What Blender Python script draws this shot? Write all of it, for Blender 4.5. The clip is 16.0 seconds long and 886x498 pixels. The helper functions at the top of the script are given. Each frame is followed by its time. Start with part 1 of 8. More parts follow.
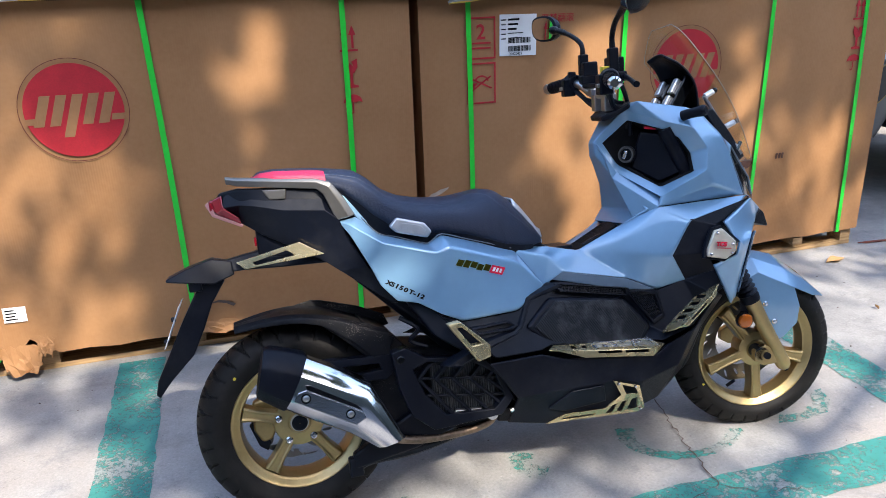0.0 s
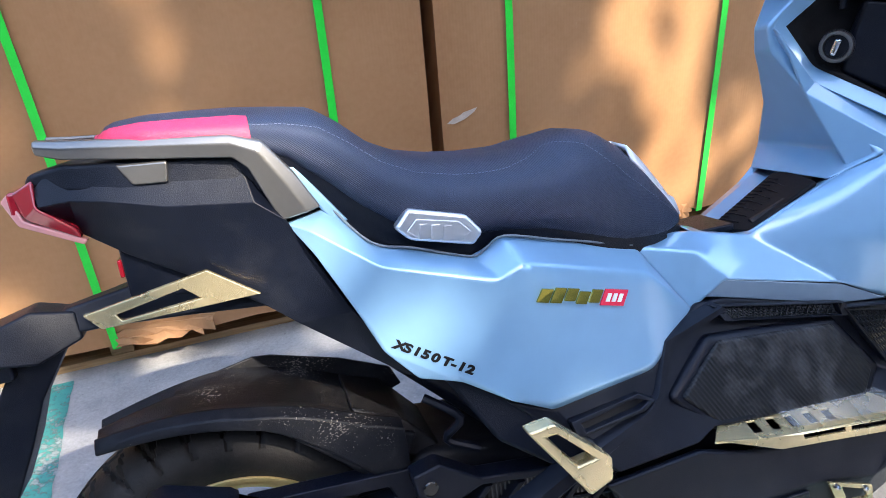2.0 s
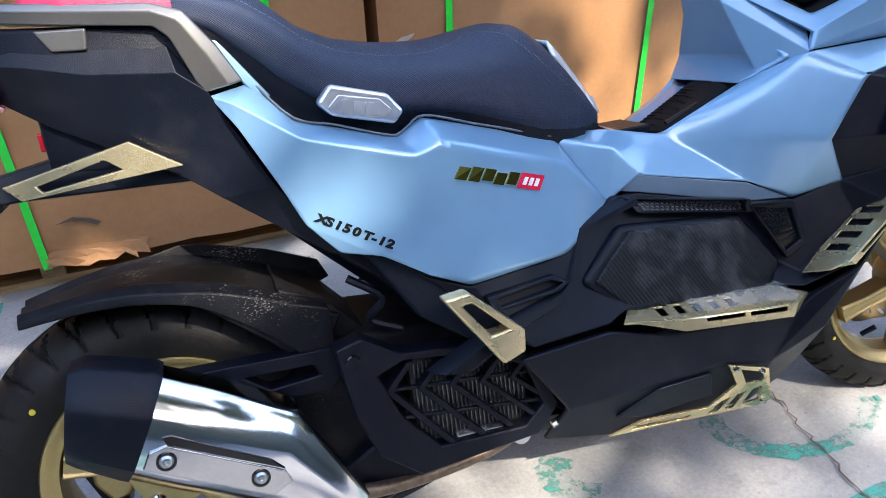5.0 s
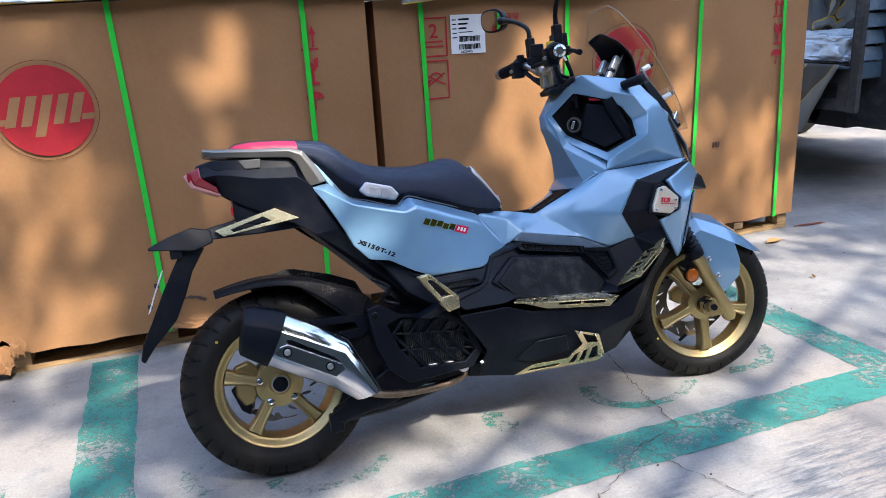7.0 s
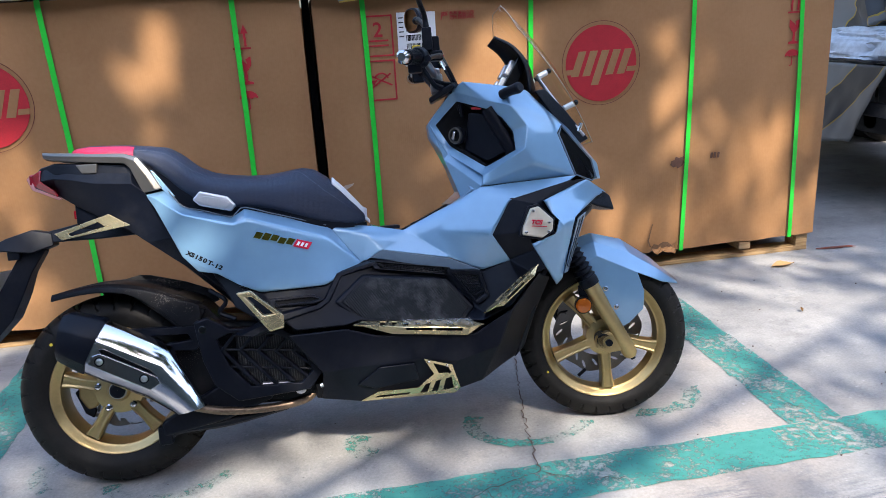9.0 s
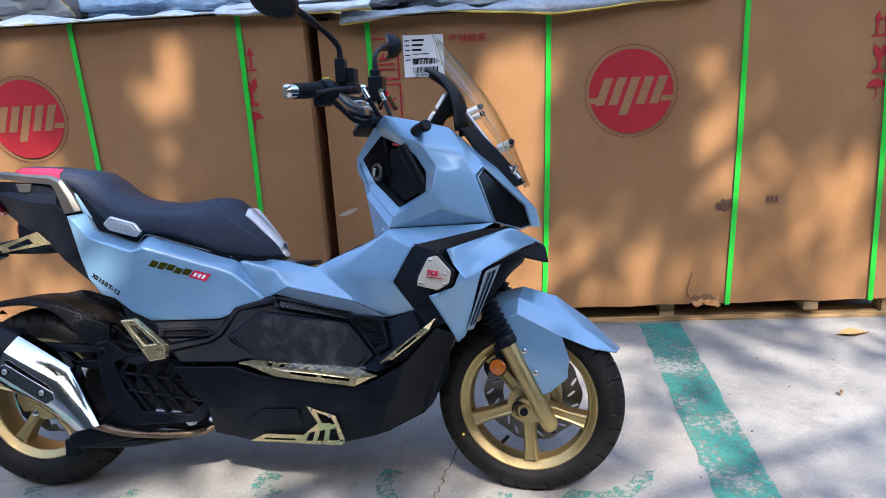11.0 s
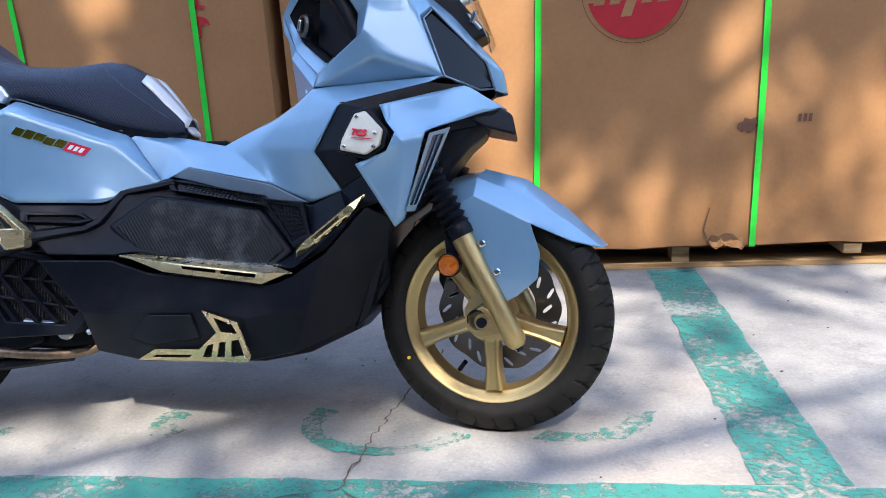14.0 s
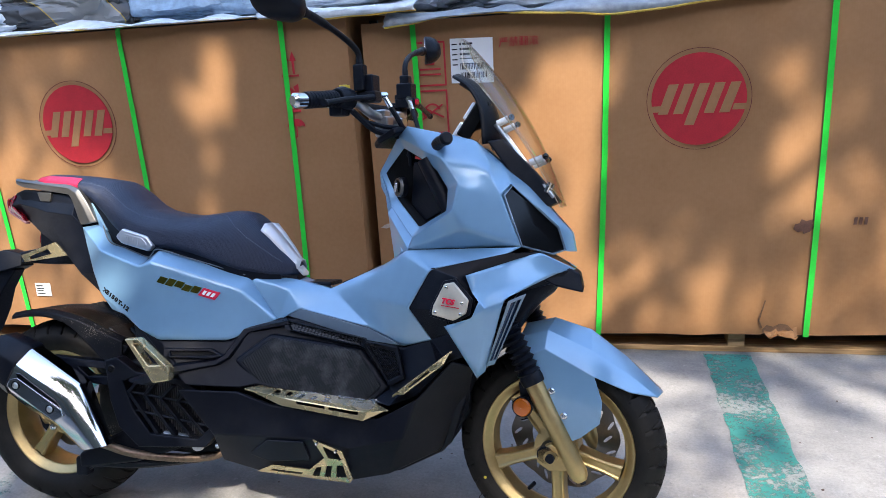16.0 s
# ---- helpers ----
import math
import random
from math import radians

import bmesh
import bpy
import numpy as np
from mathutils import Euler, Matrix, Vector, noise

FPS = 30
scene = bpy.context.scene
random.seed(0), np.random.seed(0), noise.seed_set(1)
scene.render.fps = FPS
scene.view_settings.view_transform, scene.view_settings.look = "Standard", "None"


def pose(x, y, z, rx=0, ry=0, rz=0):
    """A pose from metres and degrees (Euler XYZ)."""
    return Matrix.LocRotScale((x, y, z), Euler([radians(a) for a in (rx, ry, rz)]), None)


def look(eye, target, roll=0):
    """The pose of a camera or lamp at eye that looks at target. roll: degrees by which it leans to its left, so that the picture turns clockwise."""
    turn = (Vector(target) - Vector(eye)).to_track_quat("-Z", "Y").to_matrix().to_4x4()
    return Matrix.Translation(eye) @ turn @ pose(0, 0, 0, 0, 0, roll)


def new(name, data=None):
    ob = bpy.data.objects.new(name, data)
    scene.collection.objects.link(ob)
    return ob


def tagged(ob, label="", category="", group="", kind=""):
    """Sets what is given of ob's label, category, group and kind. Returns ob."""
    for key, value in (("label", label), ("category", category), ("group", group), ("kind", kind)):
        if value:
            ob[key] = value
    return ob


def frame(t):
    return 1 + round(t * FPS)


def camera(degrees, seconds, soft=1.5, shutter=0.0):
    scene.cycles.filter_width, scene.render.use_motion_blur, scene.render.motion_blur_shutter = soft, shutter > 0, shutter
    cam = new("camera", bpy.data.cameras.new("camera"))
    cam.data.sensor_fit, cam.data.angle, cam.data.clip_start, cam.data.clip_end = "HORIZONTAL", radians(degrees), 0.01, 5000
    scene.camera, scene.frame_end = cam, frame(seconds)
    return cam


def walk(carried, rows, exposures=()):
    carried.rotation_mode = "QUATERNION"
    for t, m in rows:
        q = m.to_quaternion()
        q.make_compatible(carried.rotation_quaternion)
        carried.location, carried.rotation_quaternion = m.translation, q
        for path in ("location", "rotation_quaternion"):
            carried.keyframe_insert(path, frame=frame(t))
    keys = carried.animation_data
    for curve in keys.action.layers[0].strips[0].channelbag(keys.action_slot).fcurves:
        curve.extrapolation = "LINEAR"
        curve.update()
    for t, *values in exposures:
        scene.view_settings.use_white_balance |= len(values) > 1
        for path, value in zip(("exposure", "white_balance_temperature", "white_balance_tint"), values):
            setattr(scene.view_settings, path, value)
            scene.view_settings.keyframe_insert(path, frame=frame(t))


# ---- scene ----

# ---------------- camera ----------------
cam = camera(61.4, 16.0, soft=0.65)
METRES, EYE, TILT, LEAN, TURN = 5.67, 1.32, -0.975, 0.258, -16.0
ROWS = [
    (0.0, 0.0, 0.0, 0.0, -0.53, -19.3, 1.52),
    (0.5, -0.0007, 0.0349, -0.0041, 1.62, -20.3, 2.22),
    (1.0, -0.0019, 0.0775, -0.008, 2.83, -21.82, 3.03),
    (1.5, -0.0117, 0.1247, -0.0181, 1.57, -23.93, 3.88),
    (2.0, -0.0116, 0.1672, -0.0313, -1.45, -27.11, 4.07),
    (2.5, 0.0016, 0.2115, -0.0464, -3.65, -31.47, 3.49),
    (3.0, 0.0082, 0.2371, -0.0607, -4.06, -35.57, 3.02),
    (3.5, 0.0102, 0.2442, -0.0649, -3.96, -37.93, 2.81),
    (4.0, 0.0088, 0.2381, -0.0628, -3.95, -37.29, 2.44),
    (6.5, -0.0156, -0.0099, -0.0238, -5.41, -17.11, 2.26),
    (7.0, -0.0075, -0.0326, -0.0278, -4.56, -16.3, 3.04),
    (7.5, 0.0227, -0.0425, -0.0278, -2.82, -16.04, 3.51),
    (8.0, 0.0539, -0.0453, -0.0289, -0.75, -16.05, 3.75),
    (8.5, 0.0885, -0.0256, -0.029, 1.78, -16.32, 3.7),
    (9.0, 0.1235, -0.0057, -0.0279, 5.73, -16.6, 2.93),
    (9.5, 0.1641, 0.0072, -0.0245, 10.51, -16.73, 2.35),
    (10.0, 0.2002, 0.0184, -0.0218, 14.68, -16.57, 2.37),
    (12.5, 0.2501, 0.1021, -0.0601, 24.21, -13.23, 2.64),
    (13.0, 0.2468, 0.1097, -0.0891, 23.37, -12.99, 3.05),
    (13.5, 0.247, 0.1132, -0.0959, 22.65, -13.23, 2.97),
    (14.0, 0.2477, 0.1139, -0.0961, 22.77, -13.73, 2.67),
    (14.5, 0.2485, 0.1126, -0.086, 23.58, -14.31, 2.4),
    (15.0, 0.2498, 0.108, -0.0583, 24.46, -14.72, 2.26),
    (15.5, 0.2518, 0.0991, -0.0341, 25.31, -14.82, 2.55),
    (16.0, 0.254, 0.0905, -0.024, 27.53, -14.91, 2.82),
]

walk(cam, [(t, pose(-0.065, -1.635, EYE, TILT, LEAN, TURN) @ pose(METRES * x, METRES * y, METRES * z, 90 + pitch, roll, yaw)) for t, x, y, z, yaw, pitch, roll in ROWS],
     exposures=[(0.0, 2.29, 6550, 11), (1.0, 2.50, 6550, 11), (2.0, 3.00, 6550, 11), (3.0, 3.20, 6550, 11), (3.5, 3.11, 6550, 11), (4.2, 3.01, 6550, 11), (6.3, 2.26, 6550, 11), (10.0, 2.28, 6550, 11), (12.5, 2.31, 6550, 11), (14.0, 2.43, 6550, 11), (15.0, 2.36, 6550, 11), (16.0, 2.29, 6550, 11)])

# ---------------- light ----------------
SUN_DIR = Vector((0.22, -0.70, 0.80)).normalized()   # towards the sun
world = bpy.data.worlds.new("sky")
scene.world = world
world.use_nodes = True
wn = world.node_tree.nodes
sky = wn.new("ShaderNodeTexSky")
sky.sky_type = "NISHITA"
sky.sun_disc = False
sky.sun_elevation = math.asin(SUN_DIR.z)
sky.sun_rotation = math.atan2(SUN_DIR.x, SUN_DIR.y)
world.node_tree.links.new(sky.outputs[0], wn["Background"].inputs[0])
wn["Background"].inputs[1].default_value = 0.15
sun = new("sun", bpy.data.lights.new("sun", "SUN"))
sun.data.energy = 1.95
sun.data.angle = radians(0.6)
sun.data.color = (1.0, 0.925, 0.80)
sun.matrix_world = look(SUN_DIR * 30, (0, 0, 0))


# ---------------- materials ----------------
def mat(name, color, rough=0.5, metal=0.0, coat=0.0, var=0.0, vscale=6.0, bump=0.0, bscale=80.0, rvar=0.0, dust=0.0, dust_color=(0.30, 0.29, 0.28), spec=0.5):
    """A surface with colour drift at two scales, roughness drift, fine relief and patchy dust."""
    m = bpy.data.materials.new(name)
    m.use_nodes = True
    nt = m.node_tree
    b = nt.nodes["Principled BSDF"]
    b.inputs["Base Color"].default_value = (*color, 1)
    b.inputs["Roughness"].default_value = rough
    b.inputs["Metallic"].default_value = metal
    b.inputs["Coat Weight"].default_value = coat
    b.inputs["Coat Roughness"].default_value = 0.04
    b.inputs["Specular IOR Level"].default_value = spec
    tc = nt.nodes.new("ShaderNodeTexCoord")
    col = None
    if var:
        n1 = nt.nodes.new("ShaderNodeTexNoise"); n1.inputs["Scale"].default_value = vscale; n1.inputs["Detail"].default_value = 6
        n2 = nt.nodes.new("ShaderNodeTexNoise"); n2.inputs["Scale"].default_value = vscale * 9; n2.inputs["Detail"].default_value = 3
        nt.links.new(tc.outputs["Object"], n1.inputs["Vector"]); nt.links.new(tc.outputs["Object"], n2.inputs["Vector"])
        add = nt.nodes.new("ShaderNodeMath"); add.operation = "ADD"
        nt.links.new(n1.outputs["Fac"], add.inputs[0]); nt.links.new(n2.outputs["Fac"], add.inputs[1])
        mr = nt.nodes.new("ShaderNodeMapRange")
        mr.inputs["From Min"].default_value, mr.inputs["From Max"].default_value = 0.7, 1.3
        mr.inputs["To Min"].default_value, mr.inputs["To Max"].default_value = 1 - var, 1 + var
        nt.links.new(add.outputs[0], mr.inputs["Value"])
        mul = nt.nodes.new("ShaderNodeVectorMath"); mul.operation = "SCALE"
        mul.inputs[0].default_value = color
        nt.links.new(mr.outputs[0], mul.inputs["Scale"])
        col = mul.outputs[0]
        nt.links.new(col, b.inputs["Base Color"])
    if dust:
        nd = nt.nodes.new("ShaderNodeTexNoise"); nd.inputs["Scale"].default_value = 14; nd.inputs["Detail"].default_value = 8; nd.inputs["Roughness"].default_value = 0.7
        nt.links.new(tc.outputs["Object"], nd.inputs["Vector"])
        md = nt.nodes.new("ShaderNodeMapRange")
        md.inputs["From Min"].default_value, md.inputs["From Max"].default_value = 0.48, 0.78
        md.inputs["To Max"].default_value = dust
        nt.links.new(nd.outputs["Fac"], md.inputs["Value"])
        mx = nt.nodes.new("ShaderNodeMix"); mx.data_type = "RGBA"
        nt.links.new(md.outputs[0], mx.inputs[0])
        if col: nt.links.new(col, mx.inputs[6])
        else: mx.inputs[6].default_value = (*color, 1)
        mx.inputs[7].default_value = (*dust_color, 1)
        nt.links.new(mx.outputs[2], b.inputs["Base Color"])
    if rvar:
        nr = nt.nodes.new("ShaderNodeTexNoise"); nr.inputs["Scale"].default_value = 18; nr.inputs["Detail"].default_value = 5
        nt.links.new(tc.outputs["Object"], nr.inputs["Vector"])
        m2 = nt.nodes.new("ShaderNodeMapRange")
        m2.inputs["To Min"].default_value, m2.inputs["To Max"].default_value = max(0.02, rough - rvar), min(1, rough + rvar)
        nt.links.new(nr.outputs["Fac"], m2.inputs["Value"])
        nt.links.new(m2.outputs[0], b.inputs["Roughness"])
    if bump:
        nb = nt.nodes.new("ShaderNodeTexNoise"); nb.inputs["Scale"].default_value = bscale; nb.inputs["Detail"].default_value = 4
        nt.links.new(tc.outputs["Object"], nb.inputs["Vector"])
        bp = nt.nodes.new("ShaderNodeBump"); bp.inputs["Strength"].default_value = bump; bp.inputs["Distance"].default_value = 0.002
        nt.links.new(nb.outputs["Fac"], bp.inputs["Height"])
        nt.links.new(bp.outputs[0], b.inputs["Normal"])
    return m

BLUE = mat("blue_grey_paint", (0.192, 0.352, 0.512), 0.30, 0.25, 1.0, 0.04, 3, 0, rvar=0.05)
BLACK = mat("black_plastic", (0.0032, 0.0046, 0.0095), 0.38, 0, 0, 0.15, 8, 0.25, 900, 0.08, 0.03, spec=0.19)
DUSTY = mat("dusty_black_plastic", (0.0036, 0.004, 0.006), 0.50, 0, 0, 0.2, 10, 0.3, 500, 0.1, 0.50, (0.050, 0.046, 0.043), spec=0.20)
def splashed(m):
    """Adds fine pale specks of dried mud."""
    nt = m.node_tree; N = nt.nodes
    b = N["Principled BSDF"]
    src = b.inputs["Base Color"].links[0].from_socket
    tc = N.new("ShaderNodeTexCoord")
    v = N.new("ShaderNodeTexVoronoi"); v.inputs["Scale"].default_value = 330; v.inputs["Randomness"].default_value = 1.0
    mp = N.new("ShaderNodeMapping"); mp.inputs["Scale"].default_value = (0.55, 1.0, 1.25); mp.inputs["Rotation"].default_value = (0, 0.5, 0)
    wob = N.new("ShaderNodeTexNoise"); wob.inputs["Scale"].default_value = 260
    ad = N.new("ShaderNodeMixRGB"); ad.blend_type = "ADD"; ad.inputs[0].default_value = 0.006
    nt.links.new(tc.outputs["Object"], wob.inputs["Vector"]); nt.links.new(tc.outputs["Object"], ad.inputs[1]); nt.links.new(wob.outputs["Color"], ad.inputs[2])
    nt.links.new(ad.outputs[0], mp.inputs["Vector"]); nt.links.new(mp.outputs[0], v.inputs["Vector"])
    n = N.new("ShaderNodeTexNoise"); n.inputs["Scale"].default_value = 16; n.inputs["Detail"].default_value = 4
    nt.links.new(tc.outputs["Object"], n.inputs["Vector"])
    thr = N.new("ShaderNodeMapRange")
    thr.inputs["From Min"].default_value, thr.inputs["From Max"].default_value = 0.45, 0.75
    thr.inputs["To Min"].default_value, thr.inputs["To Max"].default_value = 0.0, 0.40
    nt.links.new(n.outputs["Fac"], thr.inputs["Value"])
    lt = N.new("ShaderNodeMath"); lt.operation = "LESS_THAN"
    nt.links.new(v.outputs["Distance"], lt.inputs[0]); nt.links.new(thr.outputs[0], lt.inputs[1])
    mx = N.new("ShaderNodeMix"); mx.data_type = "RGBA"; mx.inputs[7].default_value = (0.15, 0.135, 0.12, 1)
    nt.links.new(lt.outputs[0], mx.inputs[0]); nt.links.new(src, mx.inputs[6]); nt.links.new(mx.outputs[2], b.inputs["Base Color"])
    return m
splashed(DUSTY)
MATTE = mat("matt_black_plastic", (0.006, 0.006, 0.007), 0.62, 0, 0, 0.2, 14, 0.3, 600, 0.08, spec=0.12)
LENS = mat("smoked_black_lens", (0.003, 0.003, 0.004), 0.10, spec=0.22)
GLOSS = mat("gloss_black", (0.004, 0.004, 0.005), 0.12, spec=0.4)
TRIM = mat("pearl_white_trim", (0.70, 0.71, 0.73), 0.34, 0.25, 0.3, 0.04, 15)
RUBBER = mat("tyre_rubber", (0.0115, 0.0105, 0.0098), 0.6, 0, 0, 0.2, 12, 0.25, 300, 0.08, 0.55, (0.034, 0.030, 0.027), spec=0.18)
GOLD = mat("gold_cast_alloy", (0.50, 0.37, 0.17), 0.38, 0.85, 0, 0.06, 12, 0.15, 700, 0.06)
GOLDP = mat("pale_gold_plate", (0.70, 0.56, 0.31), 0.27, 0.8, 0, 0.06, 10, 0.1, 500, 0.06, 0.12)
CHAMPAGNE = mat("champagne_alloy", (0.62, 0.56, 0.44), 0.34, 0.45, 0.1, 0.05, 12, 0.1, 500, 0.05)
CHROME = mat("polished_chrome", (0.74, 0.74, 0.75), 0.11, 1.0, 0, 0.04, 20, 0.03, 300, 0.04)
SHIELD = mat("grey_steel_shield", (0.50, 0.50, 0.51), 0.14, 1.0, 0, 0.08, 25, 0.05, 300, 0.08)
STEEL = mat("satin_steel", (0.55, 0.55, 0.56), 0.32, 1.0, 0, 0.06, 20, 0.1, 600, 0.08)
DISC = mat("brake_disc_steel", (0.16, 0.155, 0.15), 0.36, 0.9, 0, 0.1, 30, 0.1, 300, 0.06)
SILVER = mat("silver_paint", (0.185, 0.176, 0.162), 0.34, 0.80, 0.2, 0.04, 15, 0.05, 900, 0.05)
BRIGHT = mat("bright_silver_badge", (0.72, 0.72, 0.73), 0.28, 0.75, 0.1, 0.03, 20)
RED = mat("red_vinyl", (0.42, 0.015, 0.06), 0.42, 0, 0, 0.1, 20, 0.3, 1500)
LENSRED = mat("red_lens", (0.30, 0.008, 0.018), 0.14, 0, 0.6)
LENSPINK = mat("clear_pink_lens", (0.55, 0.24, 0.23), 0.12, 0, 0.5)
AMBER = mat("amber_reflector", (0.48, 0.11, 0.008), 0.18, 0, 0.6, 0, 5, 0.4, 300)
WHITE = mat("white_print", (0.80, 0.80, 0.80), 0.5)
INK = mat("black_print", (0.006, 0.006, 0.007), 0.7, spec=0.1)
REDINK = mat("red_print", (0.42, 0.012, 0.022), 0.75, 0, 0, 0.12, 25)
INKRED = mat("dark_red_print", (0.11, 0.012, 0.012), 0.75, 0, 0, 0.15, 25)
GREENB = mat("green_chrome_badge", (0.46, 0.38, 0.07), 0.14, 1.0)
REDB = mat("red_badge", (0.70, 0.015, 0.05), 0.22, 0, 0.6)
COPPER = mat("heat_tinted_pipe", (0.24, 0.17, 0.12), 0.45, 0.8, 0, 0.3, 15)
RADIATOR = mat("radiator_alloy", (0.03, 0.03, 0.032), 0.5, 0.6)
FIN = mat("radiator_fin", (0.13, 0.13, 0.13), 0.4, 0.8)
STRAP = mat("green_pet_strap", (0.015, 0.60, 0.045), 0.38, 0, 0.1, 0.06, 8, 0.4, 250)
PLATEWHITE = mat("plate_edge", (0.75, 0.76, 0.78), 0.4, 0.2)
YELLOW = mat("yellow_mark", (0.75, 0.55, 0.05), 0.5)

def vinyl(name, color):
    """Seat cover: a fine woven grain."""
    m = mat(name, color, 0.44, 0, 0, 0.10, 10, rvar=0.05)
    nt = m.node_tree
    tc = nt.nodes.new("ShaderNodeTexCoord")
    mp = nt.nodes.new("ShaderNodeMapping"); mp.inputs["Rotation"].default_value = (0, radians(45), 0); mp.inputs["Scale"].default_value = (1, 0, 1)
    nt.links.new(tc.outputs["Object"], mp.inputs["Vector"])
    vo = nt.nodes.new("ShaderNodeTexVoronoi"); vo.inputs["Scale"].default_value = 500; vo.inputs["Randomness"].default_value = 0.05
    nt.links.new(mp.outputs[0], vo.inputs["Vector"])
    bp = nt.nodes.new("ShaderNodeBump"); bp.inputs["Strength"].default_value = 0.7; bp.inputs["Distance"].default_value = 0.0016; bp.invert = True
    nt.links.new(vo.outputs["Distance"], bp.inputs["Height"])
    nt.links.new(bp.outputs[0], nt.nodes["Principled BSDF"].inputs["Normal"])
    return m

THREAD = mat("grey_thread", (0.16, 0.18, 0.22), 0.8)
VINYL = vinyl("navy_black_vinyl", (0.0105, 0.0175, 0.042))

def ribbed(name):
    """Black tread rubber: slanted fine ribs under grey dust."""
    m = mat(name, (0.006, 0.007, 0.009), 0.5, 0, 0, 0.2, 9, dust=0.55, dust_color=(0.16, 0.16, 0.165), spec=0.26)
    nt = m.node_tree
    tc = nt.nodes.new("ShaderNodeTexCoord")
    mp = nt.nodes.new("ShaderNodeMapping"); mp.inputs["Rotation"].default_value = (0, radians(32), 0)
    nt.links.new(tc.outputs["Object"], mp.inputs["Vector"])
    wv = nt.nodes.new("ShaderNodeTexWave"); wv.inputs["Scale"].default_value = 56; wv.bands_direction = "X"
    nt.links.new(mp.outputs[0], wv.inputs["Vector"])
    bp = nt.nodes.new("ShaderNodeBump"); bp.inputs["Strength"].default_value = 0.5; bp.inputs["Distance"].default_value = 0.002
    nt.links.new(wv.outputs["Fac"], bp.inputs["Height"])
    nt.links.new(bp.outputs[0], nt.nodes["Principled BSDF"].inputs["Normal"])
    return m

RIBBED = ribbed("ribbed_rubber")

def kraft():
    """Corrugated cardboard: flute lines, fibre grain, stains and rubs."""
    m = bpy.data.materials.new("kraft_cardboard")
    m.use_nodes = True
    nt = m.node_tree; N = nt.nodes; Lk = nt.links.new
    b = N["Principled BSDF"]
    b.inputs["Roughness"].default_value = 0.78
    b.inputs["Specular IOR Level"].default_value = 0.25
    tc = N.new("ShaderNodeTexCoord")
    big = N.new("ShaderNodeTexNoise"); big.inputs["Scale"].default_value = 2.2; big.inputs["Detail"].default_value = 7
    fine = N.new("ShaderNodeTexNoise"); fine.inputs["Scale"].default_value = 70; fine.inputs["Detail"].default_value = 5
    Lk(tc.outputs["Object"], big.inputs["Vector"]); Lk(tc.outputs["Object"], fine.inputs["Vector"])
    r = N.new("ShaderNodeValToRGB")
    r.color_ramp.elements[0].position = 0.30; r.color_ramp.elements[0].color = (0.270, 0.134, 0.056, 1)
    r.color_ramp.elements[1].position = 0.72; r.color_ramp.elements[1].color = (0.368, 0.196, 0.091, 1)
    mixf = N.new("ShaderNodeMath"); mixf.operation = "MULTIPLY_ADD"; mixf.inputs[1].default_value = 0.25
    Lk(fine.outputs["Fac"], mixf.inputs[0]); 
    sc = N.new("ShaderNodeMath"); sc.operation = "MULTIPLY"; sc.inputs[1].default_value = 0.8
    Lk(big.outputs["Fac"], sc.inputs[0]); Lk(sc.outputs[0], mixf.inputs[2])
    Lk(mixf.outputs[0], r.inputs[0])
    stain = N.new("ShaderNodeTexNoise"); stain.inputs["Scale"].default_value = 9; stain.inputs["Detail"].default_value = 10; stain.inputs["Roughness"].default_value = 0.72
    Lk(tc.outputs["Object"], stain.inputs["Vector"])
    sm = N.new("ShaderNodeMapRange"); sm.inputs["From Min"].default_value = 0.66; sm.inputs["From Max"].default_value = 0.76; sm.inputs["To Max"].default_value = 0.5
    Lk(stain.outputs["Fac"], sm.inputs["Value"])
    mx = N.new("ShaderNodeMix"); mx.data_type = "RGBA"; mx.inputs[7].default_value = (0.40, 0.26, 0.14, 1)
    Lk(sm.outputs[0], mx.inputs[0]); Lk(r.outputs[0], mx.inputs[6]); Lk(mx.outputs[2], b.inputs["Base Color"])
    wv = N.new("ShaderNodeTexWave"); wv.inputs["Scale"].default_value = 38; wv.inputs["Distortion"].default_value = 0.6; wv.bands_direction = "X"
    Lk(tc.outputs["Object"], wv.inputs["Vector"])
    soft = N.new("ShaderNodeTexNoise"); soft.inputs["Scale"].default_value = 5; soft.inputs["Detail"].default_value = 3
    Lk(tc.outputs["Object"], soft.inputs["Vector"])
    b1 = N.new("ShaderNodeBump"); b1.inputs["Strength"].default_value = 0.035; b1.inputs["Distance"].default_value = 0.002
    Lk(wv.outputs["Fac"], b1.inputs["Height"])
    b2 = N.new("ShaderNodeBump"); b2.inputs["Strength"].default_value = 0.35; b2.inputs["Distance"].default_value = 0.02
    Lk(soft.outputs["Fac"], b2.inputs["Height"]); Lk(b1.outputs[0], b2.inputs["Normal"]); Lk(b2.outputs[0], b.inputs["Normal"])
    return m

KRAFT = kraft()

